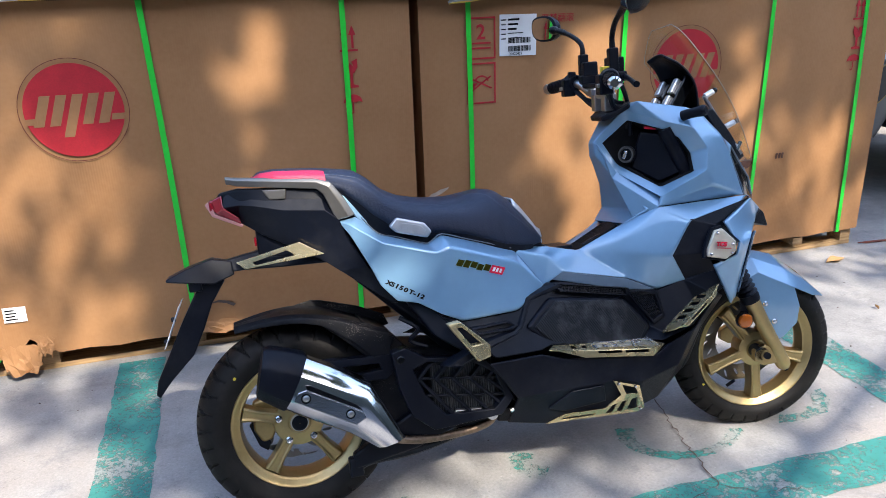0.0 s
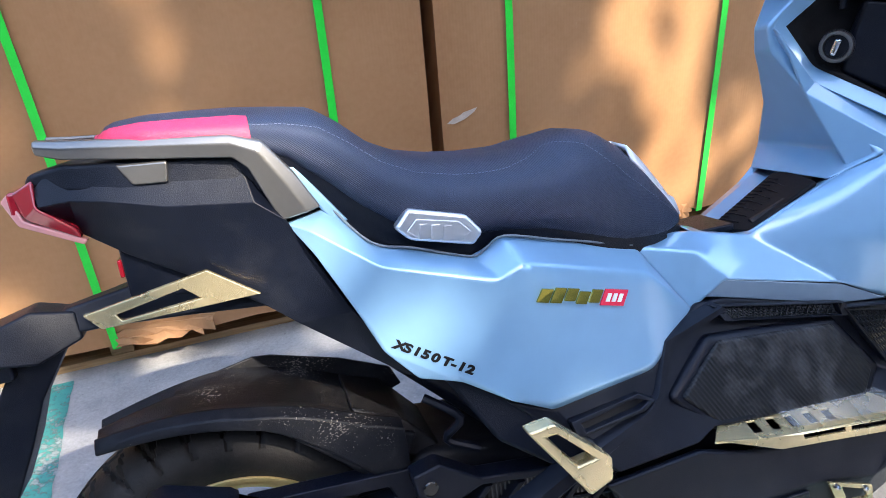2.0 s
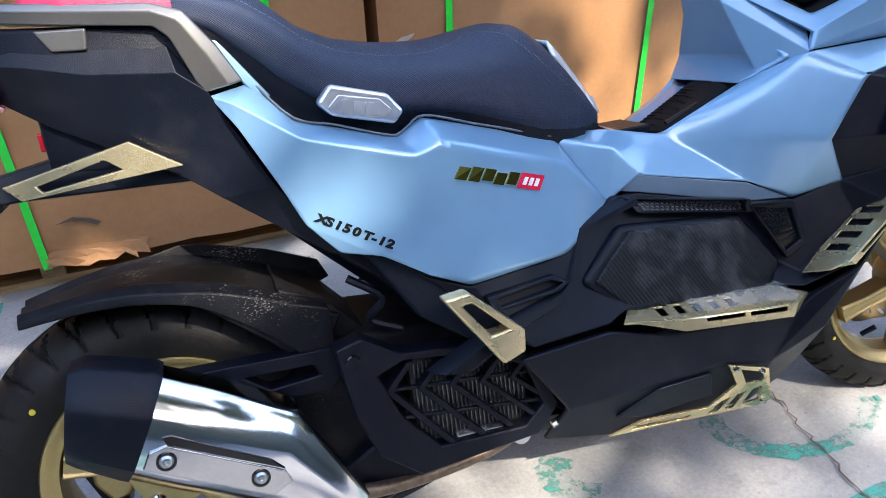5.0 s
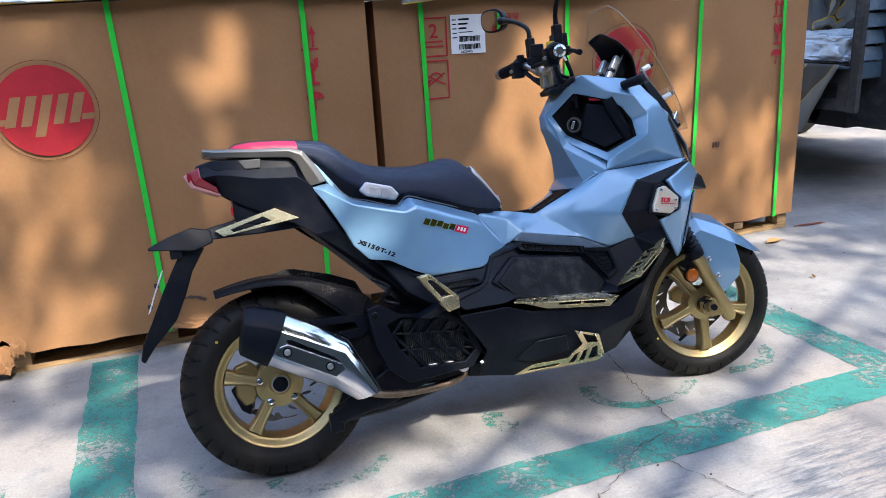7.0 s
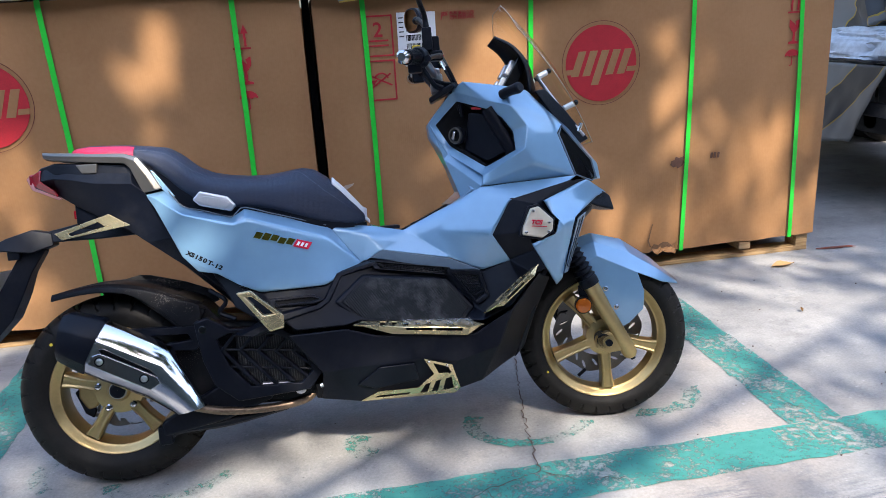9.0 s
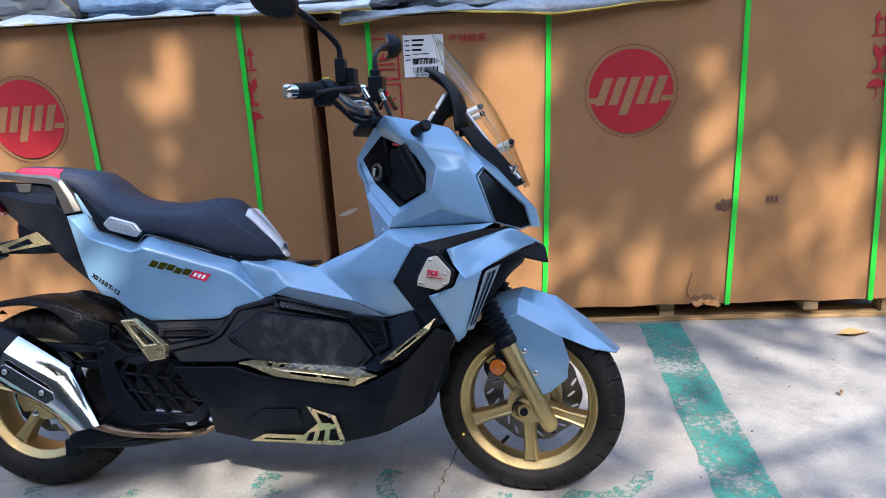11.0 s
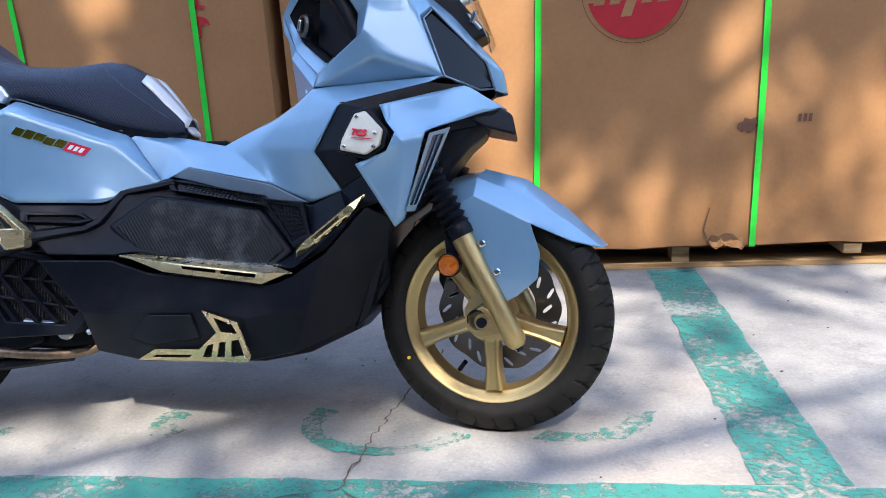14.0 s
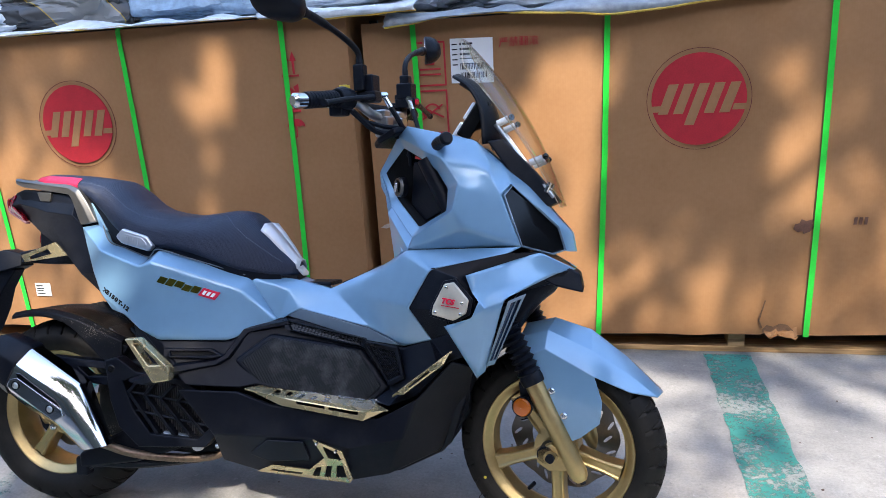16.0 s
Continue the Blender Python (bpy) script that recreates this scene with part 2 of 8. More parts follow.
def wood():
    m = mat("raw_pine", (0.36, 0.23, 0.11), 0.7, 0, 0, 0.0)
    nt = m.node_tree; N = nt.nodes
    tc = N.new("ShaderNodeTexCoord")
    mp = N.new("ShaderNodeMapping"); mp.inputs["Scale"].default_value = (2, 30, 30)
    nt.links.new(tc.outputs["Object"], mp.inputs["Vector"])
    n = N.new("ShaderNodeTexNoise"); n.inputs["Scale"].default_value = 3; n.inputs["Detail"].default_value = 6
    nt.links.new(mp.outputs[0], n.inputs["Vector"])
    r = N.new("ShaderNodeValToRGB")
    r.color_ramp.elements[0].position = 0.3; r.color_ramp.elements[0].color = (0.20, 0.115, 0.05, 1)
    r.color_ramp.elements[1].position = 0.7; r.color_ramp.elements[1].color = (0.46, 0.31, 0.16, 1)
    nt.links.new(n.outputs["Fac"], r.inputs[0]); nt.links.new(r.outputs[0], N["Principled BSDF"].inputs["Base Color"])
    return m

WOOD = wood()

def noise_tools(nt):
    """Node helpers for the floor: noise in object space, and a smooth step."""
    N = nt.nodes; Lk = nt.links.new
    tc = N.new("ShaderNodeTexCoord")
    def noise_at(scale, detail, rough=0.55, stretch=None, turn=0.0):
        n = N.new("ShaderNodeTexNoise"); n.inputs["Scale"].default_value = scale; n.inputs["Detail"].default_value = detail; n.inputs["Roughness"].default_value = rough
        v = tc.outputs["Object"]
        if stretch:
            mp = N.new("ShaderNodeMapping"); mp.inputs["Scale"].default_value = stretch; mp.inputs["Rotation"].default_value = (0, 0, turn)
            Lk(v, mp.inputs["Vector"]); v = mp.outputs[0]
        Lk(v, n.inputs["Vector"]); return n.outputs["Fac"]
    def step(src, lo, hi, a=0.0, b=1.0):
        r = N.new("ShaderNodeMapRange"); r.inputs["From Min"].default_value = lo; r.inputs["From Max"].default_value = hi; r.inputs["To Min"].default_value = a; r.inputs["To Max"].default_value = b
        Lk(src, r.inputs["Value"]); return r.outputs[0]
    def math2(op, a, b):
        n = N.new("ShaderNodeMath"); n.operation = op
        for k, x in enumerate((a, b)):
            if isinstance(x, (int, float)): n.inputs[k].default_value = x
            else: Lk(x, n.inputs[k])
        return n.outputs[0]
    def blend(fac, a, b):
        n = N.new("ShaderNodeMix"); n.data_type = "RGBA"
        Lk(fac, n.inputs[0])
        for k, x in ((6, a), (7, b)):
            if isinstance(x, tuple): n.inputs[k].default_value = x
            else: Lk(x, n.inputs[k])
        return n.outputs[2]
    return tc, noise_at, step, math2, blend

def concrete():
    """Old yard concrete: blotched, stained, speckled, with scraped streaks where it has worn rough."""
    m = bpy.data.materials.new("worn_concrete")
    m.use_nodes = True
    nt = m.node_tree; N = nt.nodes; Lk = nt.links.new
    b = N["Principled BSDF"]; b.inputs["Roughness"].default_value = 0.84; b.inputs["Specular IOR Level"].default_value = 0.25
    tc, noise_at, step, math2, blend = noise_tools(nt)
    col = blend(step(noise_at(2.2, 12, 0.66), 0.34, 0.66), (0.200, 0.196, 0.196, 1), (0.345, 0.334, 0.320, 1))
    col = blend(step(noise_at(0.9, 6, 0.6), 0.52, 0.68, 0, 0.45), col, (0.36, 0.29, 0.235, 1))
    col = blend(step(noise_at(6.5, 14, 0.78), 0.53, 0.66, 0, 0.62), col, (0.150, 0.155, 0.172, 1))
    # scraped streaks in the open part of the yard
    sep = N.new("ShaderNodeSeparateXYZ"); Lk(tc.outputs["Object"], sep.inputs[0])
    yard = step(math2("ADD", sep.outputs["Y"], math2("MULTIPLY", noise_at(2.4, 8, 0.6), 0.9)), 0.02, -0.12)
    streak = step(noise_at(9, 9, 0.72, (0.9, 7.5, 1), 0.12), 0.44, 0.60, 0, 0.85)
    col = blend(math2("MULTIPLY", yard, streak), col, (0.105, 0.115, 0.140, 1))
    pale = step(noise_at(11, 9, 0.7, (0.9, 6.5, 1), 0.12), 0.56, 0.66, 0, 0.5)
    col = blend(math2("MULTIPLY", yard, pale), col, (0.40, 0.40, 0.41, 1))
    col = blend(step(noise_at(3.4, 10, 0.7, (1, 1.6, 1), 0.5), 0.56, 0.66, 0, 0.5), col, (0.185, 0.178, 0.176, 1))
    col = blend(step(noise_at(46, 6, 0.68), 0.64, 0.70, 0, 0.6), col, (0.10, 0.095, 0.092, 1))
    col = blend(step(noise_at(38, 6, 0.65), 0.63, 0.72, 0, 0.5), col, (0.46, 0.445, 0.43, 1))
    sc2 = N.new("ShaderNodeVectorMath"); sc2.operation = "SCALE"
    Lk(col, sc2.inputs[0]); Lk(step(noise_at(120, 9, 0.75), 0.3, 0.7, 0.80, 1.18), sc2.inputs["Scale"]); Lk(sc2.outputs[0], b.inputs["Base Color"])
    bp = N.new("ShaderNodeBump"); bp.inputs["Strength"].default_value = 0.4; bp.inputs["Distance"].default_value = 0.005
    Lk(noise_at(42, 10, 0.7), bp.inputs["Height"]); Lk(bp.outputs[0], b.inputs["Normal"])
    return m

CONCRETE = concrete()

def teal(wear):
    """Road paint rubbed thin, speckled through to the concrete beneath."""
    m = bpy.data.materials.new("worn_teal_paint")
    m.use_nodes = True
    nt = m.node_tree; N = nt.nodes; Lk = nt.links.new
    b = N["Principled BSDF"]; b.inputs["Roughness"].default_value = 0.75
    tc, noise_at, step, math2, blend = noise_tools(nt)
    col = blend(noise_at(30, 8, 0.7), (0.018, 0.165, 0.138, 1), (0.062, 0.275, 0.240, 1))
    Lk(col, b.inputs["Base Color"])
    chips = math2("ADD", math2("MULTIPLY", noise_at(48, 12, 0.78, (1.0, 1.2, 1), 0.6), 0.46), math2("MULTIPLY", noise_at(150, 6, 0.7), 0.18))
    rub = math2("ADD", chips, math2("MULTIPLY", noise_at(4.5, 10, 0.66), 0.36))
    gone = step(rub, wear - 0.006, wear + 0.050, 0.06, 0.94)
    bp = N.new("ShaderNodeBump"); bp.inputs["Strength"].default_value = 0.5; bp.inputs["Distance"].default_value = 0.003
    Lk(noise_at(60, 8, 0.7), bp.inputs["Height"]); Lk(bp.outputs[0], b.inputs["Normal"])
    tr = N.new("ShaderNodeBsdfTransparent"); ms = N.new("ShaderNodeMixShader")
    Lk(gone, ms.inputs[0]); Lk(b.outputs[0], ms.inputs[1]); Lk(tr.outputs[0], ms.inputs[2])
    Lk(ms.outputs[0], N["Material Output"].inputs["Surface"])
    return m

TEAL = teal(0.502)
TEALFAINT = teal(0.455)

def clear(name, tint, rough=0.02):
    """Thin clear sheet: passes light straight on, with gloss that grows at grazing angles."""
    m = bpy.data.materials.new(name)
    m.use_nodes = True
    nt = m.node_tree; N = nt.nodes; Lk = nt.links.new
    N.remove(N["Principled BSDF"])
    tr = N.new("ShaderNodeBsdfTransparent"); tr.inputs["Color"].default_value = (*tint, 1)
    gl = N.new("ShaderNodeBsdfGlossy"); gl.inputs["Roughness"].default_value = rough
    lw = N.new("ShaderNodeLayerWeight"); lw.inputs["Blend"].default_value = 0.5
    pw = N.new("ShaderNodeMath"); pw.operation = "POWER"; pw.inputs[1].default_value = 4.0
    mad = N.new("ShaderNodeMath"); mad.operation = "MULTIPLY_ADD"; mad.inputs[1].default_value = 0.55; mad.inputs[2].default_value = 0.035
    Lk(lw.outputs["Facing"], pw.inputs[0]); Lk(pw.outputs[0], mad.inputs[0])
    ms = N.new("ShaderNodeMixShader")
    Lk(mad.outputs[0], ms.inputs[0]); Lk(tr.outputs[0], ms.inputs[1]); Lk(gl.outputs[0], ms.inputs[2]); Lk(ms.outputs[0], N["Material Output"].inputs["Surface"])
    return m

SCREEN = clear("clear_acrylic", (0.97, 0.965, 0.94))
EDGEGLASS = mat("acrylic_edge", (0.34, 0.31, 0.25), 0.18)
FILM = mat("crumpled_film", (0.62, 0.61, 0.58), 0.28, 0, 0.3, 0.1, 30)
FILM.node_tree.nodes["Principled BSDF"].inputs["Alpha"].default_value = 0.24
MIRROR = mat("mirror_glass", (0.85, 0.86, 0.86), 0.02, 1.0)
TARPG = mat("grey_tarpaulin", (0.30, 0.33, 0.36), 0.42, 0, 0.2, 0.25, 5, 0.5, 60)
TARPW = mat("white_woven_sheet", (0.62, 0.66, 0.70), 0.5, 0, 0.1, 0.2, 4, 0.4, 120)
TARPBLUE = mat("blue_grey_tarpaulin", (0.24, 0.34, 0.44), 0.4, 0, 0.2, 0.3, 5, 0.5, 60)
TARPY = mat("yellow_hem", (0.62, 0.42, 0.06), 0.5, 0, 0, 0.15, 10)
TRUCKBLUE = mat("dark_blue_steel", (0.045, 0.085, 0.13), 0.45, 0.2, 0.1, 0.15, 4, dust=0.3)
TRUCKDARK = mat("truck_chassis_black", (0.012, 0.012, 0.013), 0.6, 0, 0, 0.2, 6, dust=0.06)
TRUCKGREY = mat("truck_grey_steel", (0.028, 0.030, 0.035), 0.45, 0.1, 0, 0.2, 5, dust=0.25)
def striped():
    m = mat("striped_tarpaulin", (0.60, 0.62, 0.64), 0.45, 0, 0.1)
    nt = m.node_tree; N = nt.nodes
    tc = N.new("ShaderNodeTexCoord")
    w = N.new("ShaderNodeTexWave"); w.inputs["Scale"].default_value = 1.1; w.inputs["Distortion"].default_value = 2.5; w.inputs["Detail"].default_value = 1; w.bands_direction = "DIAGONAL"
    nt.links.new(tc.outputs["Object"], w.inputs["Vector"])
    r = N.new("ShaderNodeValToRGB"); e = r.color_ramp.elements
    r.color_ramp.interpolation = "CONSTANT"
    e[0].position = 0.0; e[0].color = (0.05, 0.05, 0.05, 1)
    e[1].position = 0.34; e[1].color = (0.45, 0.30, 0.04, 1)
    x = e.new(0.38); x.color = (0.20, 0.20, 0.19, 1)
    nt.links.new(w.outputs["Fac"], r.inputs[0]); nt.links.new(r.outputs[0], N["Principled BSDF"].inputs["Base Color"])
    return m
TARPSTRIPE = striped()
LEAFDRY = mat("dry_leaf", (0.34, 0.20, 0.08), 0.7, 0, 0, 0.2, 30)
LEAF = mat("tree_leaf", (0.05, 0.10, 0.03), 0.5, 0, 0, 0.3, 2)
BARK = mat("tree_bark", (0.12, 0.09, 0.06), 0.9, 0, 0, 0.3, 6, 0.8, 30)

# ---------------- builders ----------------
def finish(bm, name, material, bevel=0.0, segs=2, smooth=True, angle=32):
    bmesh.ops.remove_doubles(bm, verts=bm.verts, dist=1e-5)
    bmesh.ops.recalc_face_normals(bm, faces=bm.faces)
    if smooth:
        lim = radians(angle)
        for f in bm.faces: f.smooth = True
        for e in bm.edges:
            if len(e.link_faces) == 2 and e.calc_face_angle(0) > lim: e.smooth = False
    me = bpy.data.meshes.new(name)
    bm.to_mesh(me); bm.free()
    me.materials.append(material)
    ob = new(name, me)
    if bevel:
        md = ob.modifiers.new("edge", "BEVEL")
        md.width, md.segments, md.limit_method, md.angle_limit = bevel, segs, "ANGLE", radians(18)
        md.harden_normals = True
        for p in me.polygons: p.use_smooth = True
        me.set_sharp_from_angle(angle=radians(180))
    return ob

def part(name, bm, material, parent, label="", bevel=0.0, segs=2, smooth=True, angle=32):
    ob = finish(bm, name, material, bevel, segs, smooth, angle)
    ob.parent = parent
    if label: tagged(ob, label)
    return ob

def thing(name, m, label, category, group="", kind=""):
    ob = new(name)
    ob.matrix_world = m
    return tagged(ob, label, category, group, kind)

def box_bm(c, s, m=None, bm=None):
    bm = bm or bmesh.new()
    g = bmesh.ops.create_cube(bm, size=1.0, matrix=(m or Matrix()) @ Matrix.Translation(c) @ Matrix.Diagonal((*s, 1)))
    return bm

def slab(outer, thick, direction=(0, 1, 0), holes=(), bm=None):
    """A plate: an outline of points in space pushed along a direction, with holes through it."""
    bm = bm or bmesh.new()
    d = Vector(direction).normalized() * thick
    loops = [outer, *holes]
    if holes:
        edges = []
        for lp in loops:
            vs = [bm.verts.new(p) for p in lp]
            edges += [bm.edges.new((vs[i], vs[(i + 1) % len(vs)])) for i in range(len(vs))]
        r = bmesh.ops.triangle_fill(bm, use_beauty=True, edges=edges)
        faces = [g for g in r["geom"] if isinstance(g, bmesh.types.BMFace)]
    else:
        faces = [bm.faces.new([bm.verts.new(p) for p in outer])]
    ex = bmesh.ops.extrude_face_region(bm, geom=faces)
    bmesh.ops.translate(bm, verts=[g for g in ex["geom"] if isinstance(g, bmesh.types.BMVert)], vec=d)
    return bm

def shell(V, F, thick=0.006, direction=(0, 1, 0)):
    """A skin of facets given by named corners, with thickness."""
    bm = bmesh.new()
    vs = {k: bm.verts.new(p) for k, p in V.items()}
    faces = [bm.faces.new([vs[k] for k in f]) for f in F]
    bmesh.ops.recalc_face_normals(bm, faces=faces)
    ex = bmesh.ops.extrude_face_region(bm, geom=faces)
    bmesh.ops.translate(bm, verts=[g for g in ex["geom"] if isinstance(g, bmesh.types.BMVert)], vec=Vector(direction) * thick)
    return bm

def loft(rings, closed=True, caps=True):
    bm = bmesh.new()
    rows = [[bm.verts.new(p) for p in r] for r in rings]
    n = len(rings[0])
    for a, b in zip(rows, rows[1:]):
        for i in range(n if closed else n - 1):
            j = (i + 1) % n
            bm.faces.new((a[i], a[j], b[j], b[i]))
    if caps and closed:
        bm.faces.new(rows[0][::-1]); bm.faces.new(rows[-1])
    return bm

def curve_pts(pts, n=6):
    """Catmull-Rom through the points."""
    P = [Vector(p) for p in pts]
    P = [P[0] * 2 - P[1]] + P + [P[-1] * 2 - P[-2]]
    out = []
    for i in range(1, len(P) - 2):
        for k in range(n):
            t = k / n
            a, b, c, d = P[i - 1], P[i], P[i + 1], P[i + 2]
            out.append(0.5 * ((2 * b) + (c - a) * t + (2 * a - 5 * b + 4 * c - d) * t * t + (3 * b - a - 3 * c + d) * t ** 3))
    return out + [P[-2]]

def tube(pts, r, n=12, smooth_n=0, caps=True):
    P = curve_pts(pts, smooth_n) if smooth_n else [Vector(p) for p in pts]
    R = r if isinstance(r, (list, tuple)) else None
    rings = []
    up = Vector((0, 0, 1))
    for i, p in enumerate(P):
        d = (P[min(i + 1, len(P) - 1)] - P[max(i - 1, 0)]).normalized()
        if abs(d.dot(up)) > 0.95: up = Vector((0, 1, 0)) if abs(d.y) < 0.9 else Vector((1, 0, 0))
        a = d.cross(up).normalized(); b = a.cross(d).normalized(); up = b
        rad = R[int(i * (len(R) - 1) / max(1, len(P) - 1) + 0.5)] if R else r
        rings.append([p + rad * (math.cos(t) * a + math.sin(t) * b) for t in (2 * math.pi * k / n for k in range(n))])
    return loft(rings, True, caps)

def lathe(profile, segs=48, centre=(0, 0, 0), closed=True):
    """Turned about the y axis; profile of (y, radius)."""
    bm = bmesh.new()
    c = Vector(centre)
    rings = []
    for y, r in profile:
        rings.append([bm.verts.new(c + Vector((r * math.cos(t), y, r * math.sin(t)))) for t in (2 * math.pi * k / segs for k in range(segs))])
    pairs = list(zip(rings, rings[1:])) + ([(rings[-1], rings[0])] if closed else [])
    for a, b in pairs:
        for i in range(segs):
            j = (i + 1) % segs
            bm.faces.new((a[i], a[j], b[j], b[i]))
    return bm

def rod(a, b, r, n=16, r2=None):
    return tube([a, b], [r, r2 if r2 is not None else r], n)

def at_v(pts, v):
    return [(u, v, w) for u, w in pts]

def xform(bm, m):
    bmesh.ops.transform(bm, matrix=m, verts=bm.verts)
    return bm

def lettering(text, size, m, material, parent=None, name="lettering", depth=0.0006, label="", shear=0.0, bold=0.0, align="LEFT"):
    cu = bpy.data.curves.new(name, "FONT")
    cu.body, cu.size, cu.extrude, cu.shear, cu.offset = text, size, depth, shear, bold
    cu.align_x = align
    tmp = bpy.data.objects.new(name, cu)
    scene.collection.objects.link(tmp)
    bpy.context.view_layer.update()
    me = bpy.data.meshes.new_from_object(tmp.evaluated_get(bpy.context.evaluated_depsgraph_get()))
    bpy.data.objects.remove(tmp)
    me.transform(m)
    me.materials.clear(); me.materials.append(material)
    ob = new(name, me)
    ob.parent = parent
    if label: tagged(ob, label)
    return ob

# ---------------- ground ----------------
bm = bmesh.new()
for x0, x1, y0, y1 in ((-250, 250, -250, 250),):
    bm.faces.new([bm.verts.new(p) for p in ((x0, y0, 0), (x1, y0, 0), (x1, y1, 0), (x0, y1, 0))])
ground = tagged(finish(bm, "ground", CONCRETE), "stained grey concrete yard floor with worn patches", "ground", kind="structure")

def painted_line(x0, x1, y0, y1, material, label, wob=0.008):
    """A stripe of road paint with ragged edges, laid on the floor."""
    bm = bmesh.new()
    along_x = (x1 - x0) > (y1 - y0)
    n = int(max(x1 - x0, y1 - y0) / 0.02)
    rows = []
    for i in range(n + 1):
        t = i / n
        j0, j1 = (wob * (noise.noise(Vector((i * 0.35, k * 7.3, x0 * 3 + y0))) + 0.12 * random.uniform(-1, 1)) for k in (0, 1))
        if along_x: rows.append([(x0 + t * (x1 - x0), y0 + j0, 0.003), (x0 + t * (x1 - x0), y1 + j1, 0.003)])
        else: rows.append([(x0 + j0, y0 + t * (y1 - y0), 0.003), (x1 + j1, y0 + t * (y1 - y0), 0.003)])
    for a, b in zip(rows, rows[1:]):
        bm.faces.new([bm.verts.new(p) for p in (a[0], a[1], b[1], b[0])])
    return tagged(finish(bm, "painted_line", material), label, "road marking", "parking bay lines", "structure")

painted_line(-0.555, -0.392, -2.6, 1.06, TEAL, "worn teal paint line on the concrete floor")
painted_line(1.825, 1.985, -0.20, 1.12, TEAL, "worn teal paint line on the concrete floor")
painted_line(-0.392, 2.9, -0.365, -0.203, TEAL, "long worn teal paint line on the concrete floor")
def painted_arc(cx, cy, r, a0, a1, w):
    """Faint curved remains of old lettering."""
    bm = bmesh.new()
    n = int(abs(a1 - a0) * r / 0.012) + 2
    rows = []
    for i in range(n + 1):
        a = a0 + (a1 - a0) * i / n
        k = w * (0.6 + 0.8 * abs(noise.noise(Vector((i * 0.4, cx, cy)))))
        rows.append([bm.verts.new((cx + (r + d) * math.cos(a), cy + (r + d) * 0.7 * math.sin(a), 0.003)) for d in (-k, k)])
    for p, q in zip(rows, rows[1:]): bm.faces.new((p[0], p[1], q[1], q[0]))
    return tagged(finish(bm, "painted_mark", TEALFAINT), "faint curved remains of teal paint on the floor", "road marking", "old floor markings", "structure")
painted_arc(0.12, 0.02, 0.16, 3.3, 6.0, 0.030)
painted_arc(1.13, 0.02, 0.17, 2.6, 5.9, 0.032)
painted_arc(0.72, 0.02, 0.10, 2.4, 4.2, 0.040)
painted_arc(1.52, 0.06, 0.14, 4.2, 6.4, 0.035)
painted_arc(-0.05, 0.10, 0.20, 2.6, 3.8, 0.030)
painted_line(-0.95, -0.72, 0.1, 0.3, TEALFAINT, "faint remains of teal paint on the floor", 0.03)

CRACK = mat("crack_shadow", (0.085, 0.06, 0.05), 0.95)

def crack(points, width):
    """A jagged crack in the floor, chipped along its edges."""
    P = []
    for a, b in zip(points, points[1:]):
        a, b = Vector((*a, 0)), Vector((*b, 0))
        n = max(2, int((b - a).length / 0.015))
        P += [a.lerp(b, i / n) + Vector((random.uniform(-1, 1), random.uniform(-1, 1), 0)) * 0.0065 for i in range(n)]
    bm = bmesh.new()
    rows = []
    for i, p in enumerate(P):
        d = (P[min(i + 1, len(P) - 1)] - P[max(i - 1, 0)]).normalized()
        s = Vector((-d.y, d.x, 0)) * width * random.uniform(0.15, 1.0)
        rows.append((bm.verts.new(p - s + Vector((0, 0, 0.005))), bm.verts.new(p + s + Vector((0, 0, 0.005)))))
    for a, b in zip(rows, rows[1:]): bm.faces.new((a[0], a[1], b[1], b[0]))
    return tagged(finish(bm, "floor_crack", CRACK), "jagged hairline crack in the concrete floor", "crack", "floor cracks", "structure")

crack([(1.20, 0.42), (1.147, 0.16), (1.111, -0.02), (1.087, -0.237), (0.927, -0.275), (0.82, -0.36), (0.70, -0.43), (0.55, -0.60)], 0.0024)
crack([(1.087, -0.237), (1.17, -0.30), (1.30, -0.32)], 0.002)
crack([(0.927, -0.275), (0.97, -0.42), (1.05, -0.60)], 0.0018)

# ---------------- walls that close the yard ----------------
YARDWALL = mat("grey_render", (0.10, 0.105, 0.09), 0.9, 0, 0, 0.2, 0.8, 0.3, 20)
def yard_wall(name, c, s):
    return tagged(finish(box_bm(c, s), name, YARDWALL), "plain grey rendered yard wall", "wall", kind="structure")
yard_wall("wall_south", (1.0, -7.15, 3.0), (22.0, 0.3, 6.0))
yard_wall("wall_west", (-9.15, 1.0, 3.0), (0.3, 16.0, 6.0))
yard_wall("wall_north", (1.0, 9.15, 3.5), (22.0, 0.3, 7.0))
yard_wall("wall_east", (12.15, 1.0, 2.5), (0.3, 16.0, 5.0))

# ---------------- crates ----------------
def prism_print(name, pts, y, material, parent, label="", depth=0.0012):
    return part(name, slab([(x, y, z) for x, z in pts], -depth), material, parent, label, smooth=False)

def circle(cx, cz, r, n=48):
    return [(cx + r * math.cos(2 * math.pi * i / n), cz + r * math.sin(2 * math.pi * i / n)) for i in range(n)]

def ring_print(name, cx, cz, r, w, y, material, parent):
    bm = slab([(x, y, z) for x, z in circle(cx, cz, r)], -0.0012, holes=[[(x, y, z) for x, z in circle(cx, cz, r - w)]])
    return part(name, bm, material, parent, smooth=False)

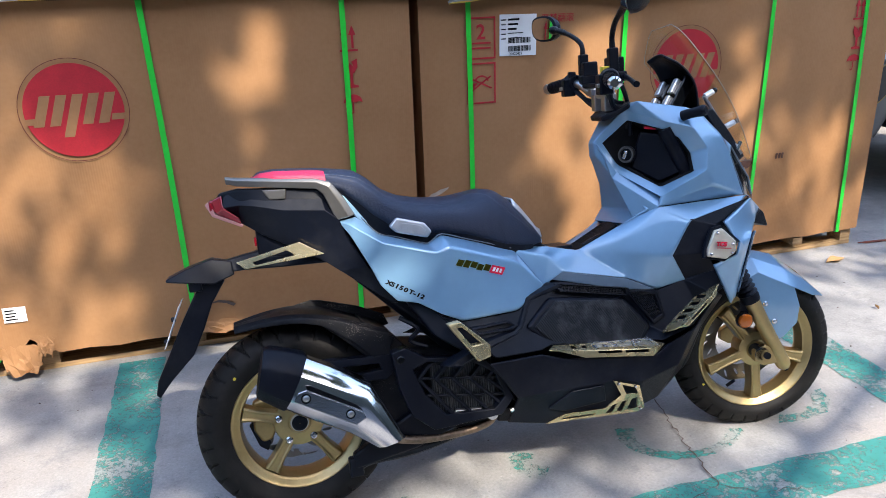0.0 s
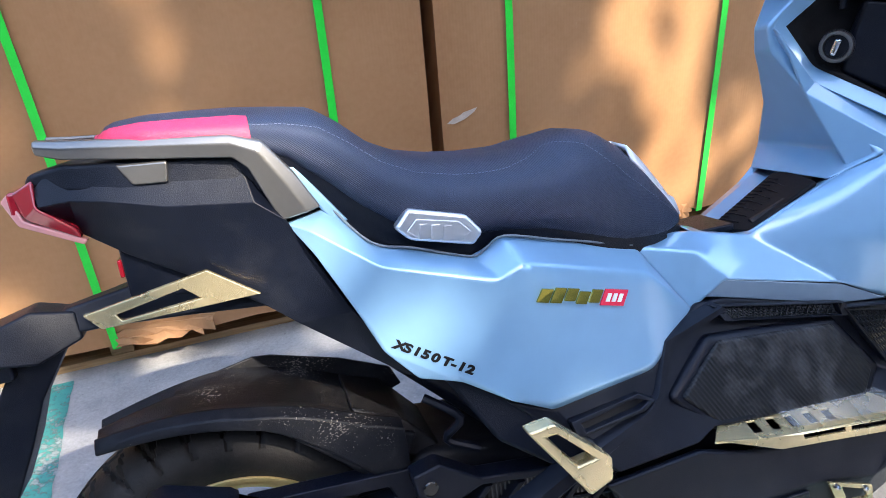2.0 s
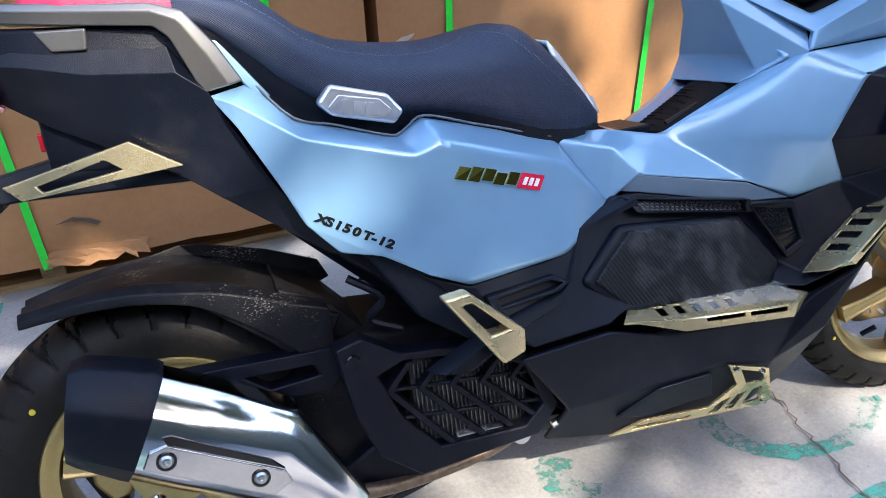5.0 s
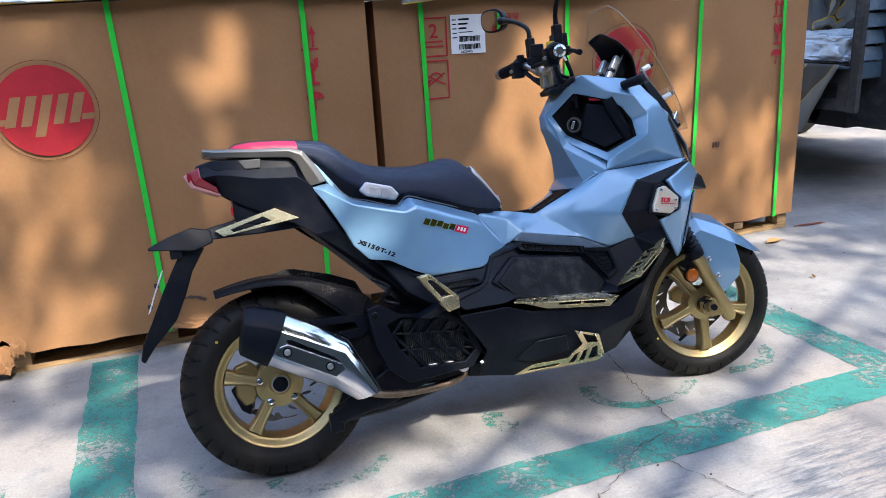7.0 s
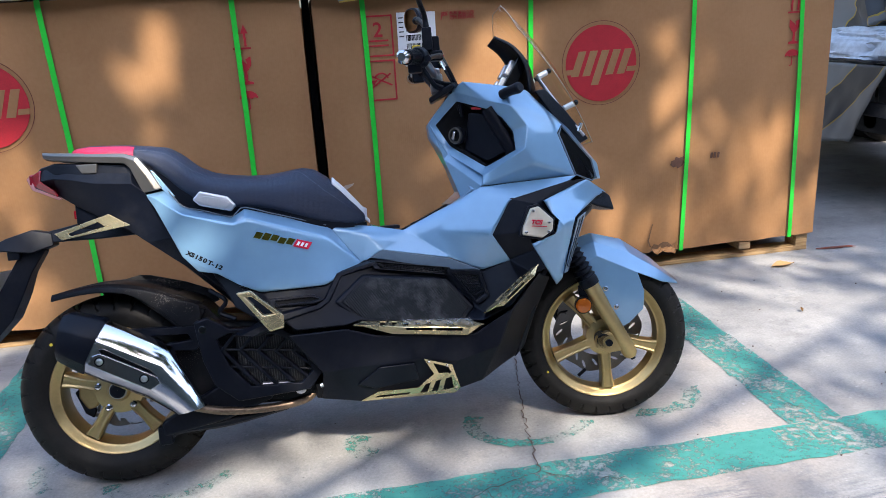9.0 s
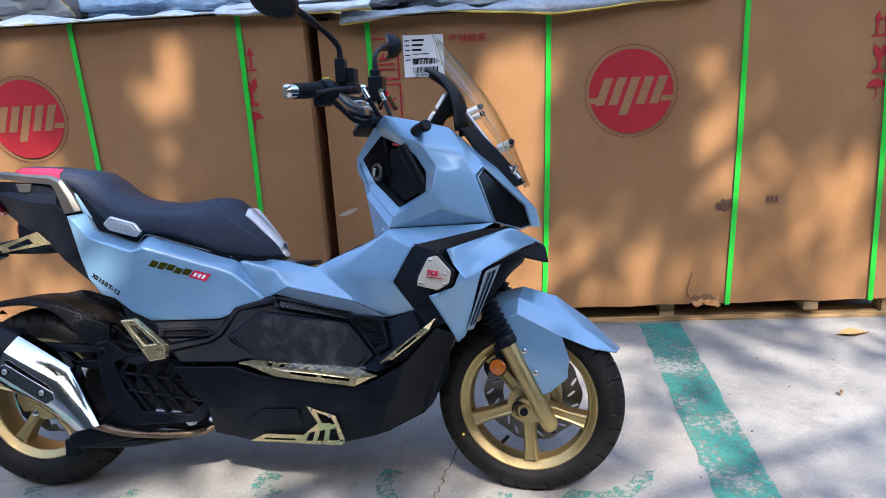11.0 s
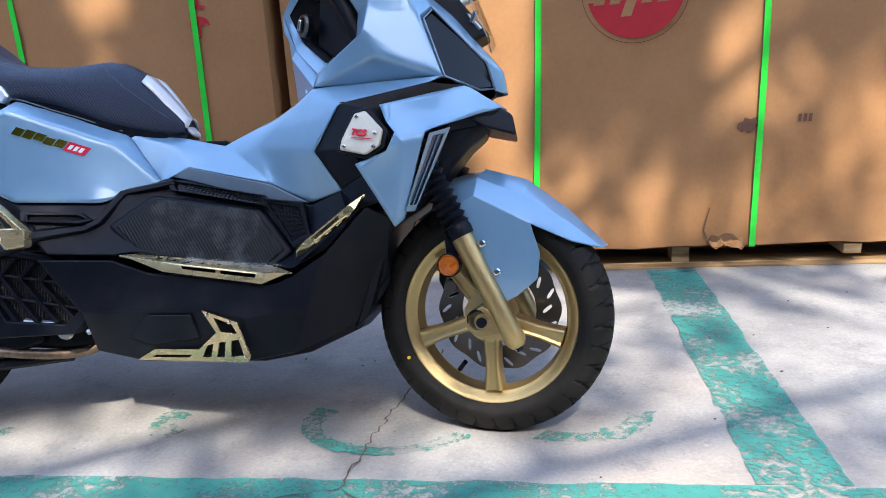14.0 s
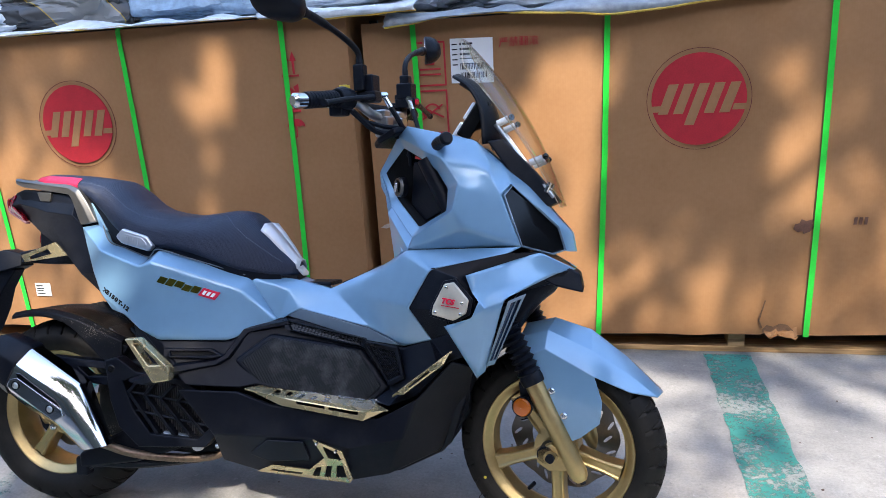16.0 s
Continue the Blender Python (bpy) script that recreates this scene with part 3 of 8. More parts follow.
def logo(cx, cz, y, parent):
    """Round emblem: a red disc in a thin ring, crossed by plain slanted bars of bare board."""
    ring_print("emblem_ring", cx, cz, 0.167, 0.0018, y, INKRED, parent)
    prism_print("emblem_disc", circle(cx, cz, 0.151), y, REDINK, parent, "red printed disc")
    def bar(pts, lift=0.0011):
        prism_print("emblem_bar", [(cx + a, cz + b) for a, b in pts], y - lift, KRAFT, parent)
    for k in range(5):
        x = -0.098 + 0.049 * k
        h0, h1 = (-0.046, 0.052) if k != 2 else (-0.084, 0.052)
        bar([(x - 0.016 + 0.35 * h0, h0), (x + 0.016 + 0.35 * h0, h0), (x + 0.016 + 0.35 * h1, h1), (x - 0.016 + 0.35 * h1, h1)])
    bar([(-0.150, -0.038), (-0.118, -0.038), (-0.112, -0.018), (-0.150, -0.018)], 0.0018)
    bar([(0.106, -0.038), (0.146, -0.038), (0.150, -0.018), (0.112, -0.018)])

def handling_marks(cx, y, parent):
    """This way up, fragile glass and keep dry, printed one below the other."""
    for dx in (-0.017, 0.012):
        prism_print("arrow_mark", [(cx + dx - 0.004, 1.085), (cx + dx + 0.004, 1.085), (cx + dx + 0.004, 1.130), (cx + dx + 0.013, 1.130), (cx + dx, 1.162), (cx + dx - 0.013, 1.130), (cx + dx - 0.004, 1.130)], y, REDINK, parent)
    prism_print("arrow_base", [(cx - 0.034, 1.075), (cx + 0.030, 1.075), (cx + 0.030, 1.082), (cx - 0.034, 1.082)], y, REDINK, parent)
    prism_print("glass_mark", [(cx - 0.022, 1.050), (cx - 0.022, 1.020), (cx - 0.010, 1.002), (cx - 0.004, 0.998), (cx - 0.004, 0.962), (cx - 0.022, 0.958), (cx - 0.022, 0.950), (cx + 0.024, 0.950), (cx + 0.024, 0.958), (cx + 0.006, 0.962), (cx + 0.006, 0.998), (cx + 0.012, 1.002), (cx + 0.024, 1.020), (cx + 0.024, 1.050), (cx + 0.004, 1.040), (cx + 0.010, 1.022), (cx - 0.004, 1.036)], y, REDINK, parent)
    dome = [(cx + 0.034 * math.cos(a), 0.897 + 0.030 * math.sin(a)) for a in (math.pi * i / 12 for i in range(13))]
    dome += [(cx - 0.022, 0.903), (cx - 0.011, 0.897), (cx, 0.903), (cx + 0.011, 0.897), (cx + 0.022, 0.903)]
    prism_print("umbrella_mark", dome, y, REDINK, parent)
    prism_print("umbrella_handle", [(cx - 0.002, 0.902), (cx + 0.002, 0.902), (cx + 0.002, 0.862), (cx - 0.008, 0.856), (cx - 0.012, 0.864), (cx - 0.008, 0.861), (cx - 0.002, 0.865)], y, REDINK, parent)

def torn_edge(x0, x1, z, depth):
    """Points of a ragged tear in a bottom edge, from x0 to x1."""
    n = 9
    return [(x0 + (x1 - x0) * i / n, z + depth * math.sin(math.pi * i / n) * random.uniform(0.5, 1.0)) for i in range(1, n)]

def flap(name, x0, x1, z0, z1, y, parent):
    """A crumpled, peeled piece of board at a tear."""
    nx, nz = 8, 5
    bm = bmesh.new()
    g = [[bm.verts.new((x0 + (x1 - x0) * i / nx + random.uniform(-.006, .006), y - 0.004 - 0.030 * (j / nz) ** 1.5 * random.uniform(0.4, 1.0), z1 + (z0 - z1) * j / nz + random.uniform(-.01, .01))) for j in range(nz + 1)] for i in range(nx + 1)]
    for i in range(nx):
        for j in range(nz):
            if (i in (0, nx - 1)) and j == nz - 1 and random.random() < 0.7: continue
            bm.faces.new((g[i][j], g[i + 1][j], g[i + 1][j + 1], g[i][j + 1]))
    ob = part(name, bm, KRAFT, parent, "torn curled cardboard", smooth=False)
    md = ob.modifiers.new("board", "SOLIDIFY"); md.thickness = 0.004
    return ob

def pallet(x0, x1, y0, y1, parent, blocks, front=0.046, stubs=()):
    for y, d in ((y0 + 0.01, front), ((y0 + y1) / 2 - 0.05, 0.10), (y1 - 0.11, 0.10)):
        part("bottom_board", box_bm(((x0 + x1) / 2, y + d / 2, 0.0105), (x1 - x0 + 0.03, d, 0.021)), WOOD, parent, bevel=0.002)
    for y in (y0 + 0.008, (y0 + y1) / 2 - 0.05, y1 - 0.11):
        for bx in blocks:
            part("block", box_bm((bx + random.uniform(-.006, .006), y + 0.045, 0.049), (0.058, 0.085, 0.056)), WOOD, parent, bevel=0.002)
    for sx in stubs:
        part("stringer_end", box_bm((sx, y0 + 0.06, 0.064), (0.056, 0.16, 0.034)), WOOD, parent, bevel=0.002)
        part("block", box_bm((sx + 0.07, y0 + 0.17, 0.049), (0.045, 0.085, 0.056)), WOOD, parent, bevel=0.002)
    n = 7
    for i in range(n):
        cx = x0 + 0.06 + (x1 - x0 - 0.12) * i / (n - 1)
        part("top_board", box_bm((cx, (y0 + y1) / 2 + 0.07, 0.083), (0.10, y1 - y0 - 0.16, 0.012)), WOOD, parent, bevel=0.002)

def strap(x_top, x_bot, y0, y1, z1, parent, w=0.019, zb=0.086):
    """A plastic band over the crate: front, top and back in one loop."""
    a, b = [], []
    path = [(x_bot, y0 - 0.003, zb), (x_bot + (x_top - x_bot) * 0.5 + 0.004, y0 - 0.004, (z1 + zb) / 2), (x_top, y0 - 0.003, z1 - 0.01), (x_top, y0 + 0.004, z1 + 0.004), (x_top, y1, z1 + 0.004), (x_top, y1 + 0.003, zb)]
    bm = bmesh.new()
    P = [Vector((x_bot, y0 + 0.07, zb + 0.002))] + curve_pts(path[:3], 5) + [Vector(p) for p in path[3:]]
    rows = [(bm.verts.new(p - Vector((w / 2, 0, 0))), bm.verts.new(p + Vector((w / 2, 0, 0)))) for p in P]
    for r, s in zip(rows, rows[1:]): bm.faces.new((r[0], r[1], s[1], s[0]))
    ob = part("strap", bm, STRAP, parent, "bright green plastic strapping band", smooth=False)
    md = ob.modifiers.new("band", "SOLIDIFY"); md.thickness = 0.0014; md.offset = 0

def carton(x0, x1, y0, y1, z0, z1, slope, parent, tears):
    """The box: a front sheet with a ragged lower edge, three more walls and a lid."""
    bm = bmesh.new()
    bottom = [(x0, z0)]
    for a, b, d in tears: bottom += [(a, z0)] + torn_edge(a, b, z0, d) + [(b, z0)]
    bottom.append((x1, z0))
    dense = []
    for (ax, az), (bx, bz) in zip(bottom, bottom[1:]):
        k = max(1, int((bx - ax) / 0.10))
        dense += [(ax + (bx - ax) * i / k, az + (bz - az) * i / k + (random.uniform(-.004, .004) if 0 < i else 0)) for i in range(k)]
    dense.append(bottom[-1])
    nz = 16
    grid = []
    for j in range(nz + 1):
        row = []
        for x, zb in dense:
            z = zb + (z1 - zb) * j / nz
            edge = min(1.0, (x - x0) / 0.12, (x1 - x) / 0.12, (z1 - z) / 0.12)
            bulge = 0.003 * max(0, edge) * (0.6 + noise.noise(Vector((x * 2.1, z * 2.1, x0)))) + 0.0012 * noise.noise(Vector((x * 7, z * 6, 3 + x0)))
            row.append(bm.verts.new((x, y0 + slope * (x - x0) - bulge, z)))
        grid.append(row)
    for r, s in zip(grid, grid[1:]):
        for i in range(len(dense) - 1): bm.faces.new((r[i], r[i + 1], s[i + 1], s[i]))
    def quad(*p): bm.faces.new([bm.verts.new(q) for q in p])
    yl, yr = y0, y0 + slope * (x1 - x0)
    quad((x0, yl, z0), (x0, yl, z1), (x0, y1, z1), (x0, y1, z0))
    quad((x1, yr, z0), (x1, y1, z0), (x1, y1, z1), (x1, yr, z1))
    quad((x0, yl, z1), (x1, yr, z1), (x1, y1, z1), (x0, y1, z1))
    quad((x0, y1, z0), (x0, y1, z1), (x1, y1, z1), (x1, y1, z0))
    quad((x0, yl + .01, z0 + .012), (x0, y1, z0 + .012), (x1, y1, z0 + .012), (x1, yr + .01, z0 + .012))
    bmesh.ops.remove_doubles(bm, verts=bm.verts, dist=1e-4)
    return part("carton", bm, KRAFT, parent, "brown corrugated cardboard box", angle=40)

# crate beside the tail of the scooter
LX0, LX1, LY0, LY1, LZ0, LZ1 = -1.58, 0.598, 1.062, 1.78, 0.090, 1.278
SLL = -0.016
def ly(x): return LY0 + SLL * (x - LX0) - 0.0048
crate_l = thing("shipping_crate", Matrix(), "torn brown cardboard crate on a wooden pallet with green straps", "crate", "shipping crates")
carton(LX0, LX1, LY0, LY1, LZ0, LZ1, SLL, crate_l, [(-0.93, -0.74, 0.07), (-0.24, -0.13, 0.03), (0.30, 0.36, 0.015)])
pallet(LX0 + 0.01, LX1 - 0.01, LY0 + 0.036, LY1 - 0.01, crate_l, (-1.52, -0.79, -0.27, 0.52), 0.085)
for xt, xb in ((-0.99, -0.94), (-0.285, -0.264), (0.361, 0.352)): strap(xt, xb, ly(xt) - 0.004, LY1, LZ1, crate_l)
strap(-1.42, -1.42, ly(-1.42) - 0.004, LY1, LZ1, crate_l)
logo(-0.532, 0.939, ly(-0.53) - 0.001, crate_l)
handling_marks(0.378, ly(0.378) - 0.001, crate_l)
flap("torn_flap", -0.92, -0.80, 0.03, 0.13, ly(-0.85) + 0.01, crate_l)
flap("torn_flap", -0.80, -0.75, 0.09, 0.16, ly(-0.78) + 0.01, crate_l)
flap("torn_flap", -0.26, -0.02, 0.085, 0.125, ly(-0.1) + 0.008, crate_l)
prism_print("puncture", [(-0.215, 0.200), (-0.175, 0.212), (-0.14, 0.203), (-0.115, 0.188), (-0.125, 0.180), (-0.15, 0.196), (-0.18, 0.203)], ly(-0.17) - 0.001, CRACK, crate_l, "torn puncture in the board")
prism_print("address_tag", [(-0.888, 0.230), (-0.815, 0.228), (-0.813, 0.284), (-0.886, 0.286)], ly(-0.85) - 0.001, WHITE, crate_l, "small white paper tag")
for k in range(4):
    prism_print("tag_bar", [(-0.880, 0.272 - 0.011 * k), (-0.850 + 0.006 * (k % 2), 0.272 - 0.011 * k), (-0.850 + 0.006 * (k % 2), 0.276 - 0.011 * k), (-0.880, 0.276 - 0.011 * k)], ly(-0.85) - 0.0026, INK, crate_l)

# crate beside the front of the scooter
RX0, RX1, RY0, RY1, RZ0, RZ1 = 0.640, 2.832, 1.066, 1.78, 0.089, 1.238
SLR = 0.0273
def ry(x): return RY0 + SLR * (x - RX0) - 0.0048
crate_r = thing("shipping_crate", Matrix(), "brown cardboard crate with a white label and green straps", "crate", "shipping crates")
carton(RX0, RX1, RY0, RY1, RZ0, RZ1, SLR, crate_r, [(1.33, 1.44, 0.02), (2.01, 2.12, 0.022)])
pallet(RX0 + 0.01, RX1 - 0.020, RY0 + 0.074, RY1 - 0.01, crate_r, (0.70, 1.19, 1.935, 2.796), 0.085, (2.487,))
part("block", box_bm((1.56, RY0 + 0.30, 0.049), (0.07, 0.085, 0.056)), WOOD, crate_r, bevel=0.002)
for xt, xb in ((0.826, 0.830), (1.482, 1.447), (2.178, 2.160), (2.668, 2.702)): strap(xt, xb, ry(xt) - 0.004, RY1 , RZ1, crate_r)
logo(1.776, 0.928, ry(1.776) - 0.001, crate_r)
handling_marks(2.645, ry(2.645) - 0.001, crate_r)
flap("torn_flap", 2.02, 2.13, 0.085, 0.115, ry(2.07) + 0.01, crate_r)
flap("torn_flap", 1.34, 1.42, 0.08, 0.11, ry(1.38) + 0.01, crate_r)
yr = ry(0.9) - 0.001
for z0, z1 in ((1.015, 1.166), (0.850, 1.002)):
    o = [(0.820, z0), (0.934, z0), (0.934, z1), (0.820, z1)]
    i = [(0.826, z0 + .006), (0.928, z0 + .006), (0.928, z1 - .006), (0.826, z1 - .006)]
    part("icon_frame", slab([(x, yr, z) for x, z in o], -0.0012, holes=[[(x, yr, z) for x, z in i]]), REDINK, crate_r, smooth=False)
lettering("2", 0.075, Matrix.Translation((0.858, yr - 0.001, 1.088)) @ Matrix.Rotation(math.pi / 2, 4, "X"), REDINK, crate_r, "digit", bold=0.001)
for z in (1.070, 1.052): prism_print("icon_line", [(0.840, z), (0.915, z), (0.915, z + .006), (0.840, z + .006)], yr, REDINK, crate_r)
for a in (0.6, -0.45): 
    c, s = math.cos(a), math.sin(a)
    prism_print("icon_stroke", [(0.877 + x * c - z * s, 0.926 + x * s + z * c) for x, z in ((-.045, -.003), (.045, -.003), (.045, .003), (-.045, .003))], yr, REDINK, crate_r)
arc = [(0.877 + 0.030 * math.cos(a), 0.926 + 0.030 * math.sin(a)) for a in (0.3 + 0.16 * i for i in range(16))]
arc += [(0.877 + 0.024 * math.cos(a), 0.926 + 0.024 * math.sin(a)) for a in (0.3 + 0.16 * i for i in range(15, -1, -1))]
prism_print("icon_arc", arc, yr, REDINK, crate_r)
prism_print("icon_head", [(0.838, 0.926), (0.862, 0.930), (0.846, 0.908)], yr, REDINK, crate_r)
yl = ry(1.02) - 0.001
prism_print("shipping_label", [(0.951, 1.021), (1.099, 1.018), (1.100, 1.168), (0.952, 1.171)], yl, WHITE, crate_r, "white printed paper label")
for k, (x, w, h) in enumerate(((0.985, 0.045, 0.007), (0.985, 0.040, 0.007), (0.985, 0.034, 0.007), (0.985, 0.060, 0.003), (0.985, 0.055, 0.003))):
    z = 1.155 - 0.017 * k
    prism_print("label_bar", [(x, z - h), (x + w, z - h), (x + w, z), (x, z)], yl - 0.0014, INK, crate_r)
    prism_print("label_bar", [(0.958, z - 0.006), (0.976, z - 0.006), (0.976, z - 0.002), (0.958, z - 0.002)], yl - 0.0014, INK, crate_r)
for zc in (1.076, 1.046):
    x = 0.985
    while x < 1.075:
        w = random.choice((0.0012, 0.0022, 0.0034))
        prism_print("barcode_line", [(x, zc - 0.010), (x + w, zc - 0.010), (x + w, zc + 0.010), (x, zc + 0.010)], yl - 0.0014, INK, crate_r)
        x += w + random.choice((0.0012, 0.0022, 0.003))
lettering("20220425", 0.013, Matrix.Translation((0.990, yl - 0.002, 1.023)) @ Matrix.Rotation(math.pi / 2, 4, "X"), INK, crate_r, "date_print")
lettering("\u4e25\u7981\u7ffb\u6eda", 0.034, Matrix.Translation((1.120, ry(1.19) - 0.002, 1.137)) @ Matrix.Rotation(math.pi / 2, 4, "X"), REDINK, crate_r, "warning_print")
SCUFF = mat("pale_rubbed_board", (0.42, 0.34, 0.27), 0.8, 0, 0, 0.2, 60)
prism_print("pale_scuff", [(0.652, 0.507), (0.672, 0.504), (0.700, 0.512), (0.728, 0.528), (0.736, 0.538), (0.718, 0.534), (0.700, 0.531), (0.686, 0.523), (0.668, 0.518)], ry(0.69), SCUFF, crate_r, "pale rubbed scuff")
SMUDGE = mat("brown_smudge", (0.10, 0.045, 0.030), 0.8, 0, 0, 0.3, 40)
prism_print("smudge", [(2.098, 0.478), (2.112, 0.466), (2.126, 0.470), (2.131, 0.460), (2.150, 0.468), (2.163, 0.484), (2.156, 0.496), (2.161, 0.512), (2.138, 0.505), (2.122, 0.512), (2.116, 0.498), (2.102, 0.494)], ry(2.13), SMUDGE, crate_r, "brown scuff mark")
for k in range(3): prism_print("stamp_bar", [(2.285 + .016 * k, 0.49), (2.295 + .016 * k, 0.49), (2.297 + .016 * k, 0.515), (2.287 + .016 * k, 0.515)], ry(2.3), SMUDGE, crate_r)
# black slab added between the two crates, standing in for the gap's shade
part("gap_shade_slab", box_bm((0.619, 1.30, 0.68), (0.03, 0.02, 1.15)), BLACK, crate_r, smooth=False)

# tarpaulins thrown over the crates
def tarp(name, x0, x1, front, z, material, seed, label, hang, nx=70, puff=1.0):
    ob_t = thing(name, Matrix(), label, "tarpaulin", "tarpaulins")
    ny = 22
    bm = bmesh.new()
    rows = []
    edge = []
    for i in range(nx + 1):
        x = x0 + (x1 - x0) * i / nx
        h = hang * (0.55 + 0.75 * noise.noise(Vector((x * 2.3, seed, 0))) + 0.35 * noise.noise(Vector((x * 7, seed, 4))))
        h = max(0.008, h)
        row = []
        for j in range(ny + 1):
            t = j / ny
            if j <= 4:
                k = 1 - j / 4
                p = Vector((x + 0.012 * noise.noise(Vector((x * 12, j * 0.7, seed))), front(x) - 0.006 - puff * 0.03 * abs(noise.noise(Vector((x * 6, j * 0.4, seed + 2)))) - puff * (0.035 + 0.05 * max(0, noise.noise(Vector((x * 2.6, seed, 7))))) * math.sin(math.pi * min(1, k * 0.6 + 0.2)), z(x) + 0.012 - h * k))
            else:
                y = front(x) + 0.72 * (j - 4) / (ny - 4)
                p = Vector((x, y, z(x) + 0.014 + 0.055 * max(0, noise.noise(Vector((x * 3.1, y * 5, seed)))) + 0.030 * max(0, noise.noise(Vector((x * 9, y * 8, seed + 5))))))
            row.append(bm.verts.new(p))
        rows.append(row); edge.append(row[0].co.copy())
    for a, b in zip(rows, rows[1:]):
        for j in range(ny): bm.faces.new((a[j], b[j], b[j + 1], a[j + 1]))
    ob = part("sheet", bm, material, ob_t, angle=60)
    md = ob.modifiers.new("cloth", "SOLIDIFY"); md.thickness = 0.0015
    part("hem", tube([p + Vector((0, -0.002, 0.004)) for p in edge], 0.0045, 6), TARPY, ob_t, "yellow hem cord")
    return ob_t

tarp("tarpaulin", -1.62, 0.52, ly, lambda x: LZ1, TARPW, 3.0, "crumpled pale grey woven tarpaulin with yellow hem lying on the crate", 0.012)
tarp("tarpaulin", 0.30, 0.86, lambda x: 1.020, lambda x: 1.284, TARPW, 9.0, "crumpled white tarpaulin with yellow hem hanging over two crates", 0.055, 30)
tarp("tarpaulin", 0.74, 2.05, lambda x: ry(x) - 0.034 * max(0, min(1, (2.0 - x) / 0.45)) * (1 + 0.12 * math.sin(x * 9)), lambda x: RZ1, TARPG, 14.0, "crumpled grey tarpaulin with yellow hem hanging over the crate", 0.040, puff=0.4)

# unseen crate added behind the joint, to block the bright background and keep it dark
crate_blocker = thing("shipping_crate", Matrix(), "plain brown cardboard crate added unseen behind two others to keep their gap dark", "crate", "shipping crates")
carton(0.10, 1.20, 1.80, 2.50, 0.003, 1.22, 0.0, crate_blocker, [])
# torn corner of the board over the pallet
TORN = mat("torn_board_edge", (0.13, 0.068, 0.035), 0.85, 0, 0, 0.3, 60, 0.6, 120)
prism_print("tear_line", [(2.019, 0.222), (2.023, 0.220), (2.013, 0.180), (2.006, 0.146), (2.016, 0.118), (2.011, 0.116), (2.000, 0.146), (2.009, 0.182)], ry(2.01) - 0.0015, TORN, crate_r, "dark torn edge of the board")
prism_print("torn_layer", [(2.016, 0.110), (2.030, 0.128), (2.052, 0.122), (2.074, 0.134), (2.098, 0.130), (2.118, 0.110), (2.124, 0.098), (2.092, 0.112), (2.060, 0.101), (2.036, 0.104), (2.018, 0.096)], ry(2.07) - 0.002, TORN, crate_r, "bare brown inner layer")

# dry leaf and bits on the floor
def leaf_on_floor(x, y, a, s):
    bm = bmesh.new()
    n = 7
    up = [(s * (i / n - 0.5), 0.22 * s * math.sin(math.pi * i / n)) for i in range(n + 1)]
    top = [bm.verts.new((px, py, 0.006 + 0.012 * abs(py) / (0.2 * s + 1e-6) * random.uniform(.5, 1))) for px, py in up]
    mid = [bm.verts.new((px, 0, 0.005)) for px, py in up]
    low = [bm.verts.new((px, -py, 0.006 + 0.010 * random.uniform(.5, 1) * (py > 0))) for px, py in up]
    for i in range(n):
        bm.faces.new((mid[i], mid[i + 1], top[i + 1], top[i])); bm.faces.new((low[i], low[i + 1], mid[i + 1], mid[i]))
    xform(bm, pose(x, y, 0, 0, 0, a))
    return tagged(finish(bm, "dry_leaf", LEAFDRY), "curled dry brown leaf lying on the floor", "leaf", "fallen leaves")

leaf_on_floor(2.587, 0.975, 6, 0.12)
TWIG = mat("reddish_twig", (0.20, 0.055, 0.035), 0.7, 0, 0, 0.25, 40)
tagged(finish(tube([(2.858, 1.125, 0.005), (2.91, 1.112, 0.008), (2.955, 1.110, 0.006), (3.00, 1.098, 0.010), (3.045, 1.096, 0.006)], [0.003, 0.005, 0.006, 0.005, 0.002], 7, 3), "twig", TWIG), "thin reddish brown twig lying on the floor", "twig")
leaf_on_floor(2.35, 0.50, 70, 0.03)

def pebbles():
    bm = bmesh.new()
    for _ in range(70):
        x, y = random.uniform(-1.0, 2.9), random.uniform(-0.7, 1.0)
        r = random.uniform(0.001, 0.0034)
        bmesh.ops.create_icosphere(bm, subdivisions=1, radius=r, matrix=Matrix.Translation((x, y, r * 0.6)) @ Matrix.Diagonal((1.3, 1, 0.7, 1)))
    return tagged(finish(bm, "grit", CRACK), "dark grit scattered over the concrete", "grit", kind="stuff")
pebbles()

# ---------------- lorry beside the crates ----------------
truck = thing("lorry", Matrix(), "dark blue lorry with a louvred corner, parked beside the crates", "truck")
PX, PY = 3.40, 1.32
part("corner_post", slab([(PX - 0.014, PY - 0.03, 0.53), (PX + 0.022, PY - 0.03, 0.53), (PX + 0.022, PY - 0.018, 0.53), (PX - 0.004, PY - 0.018, 0.53), (PX - 0.004, PY + 0.02, 0.53), (PX - 0.014, PY + 0.02, 0.53)], 1.75, (0, 0, 1)), TRUCKGREY, truck, "blue-grey steel corner angle", bevel=0.003)
part("louvre_backing", box_bm((PX + 0.55, PY + 0.06, 1.25), (1.02, 0.03, 1.10)), TRUCKDARK, truck)
part("lower_panel", box_bm((PX + 0.30, PY + 0.01, 0.755), (0.52, 0.03, 0.09)), TRUCKBLUE, truck, "dark blue lower panel", bevel=0.004)
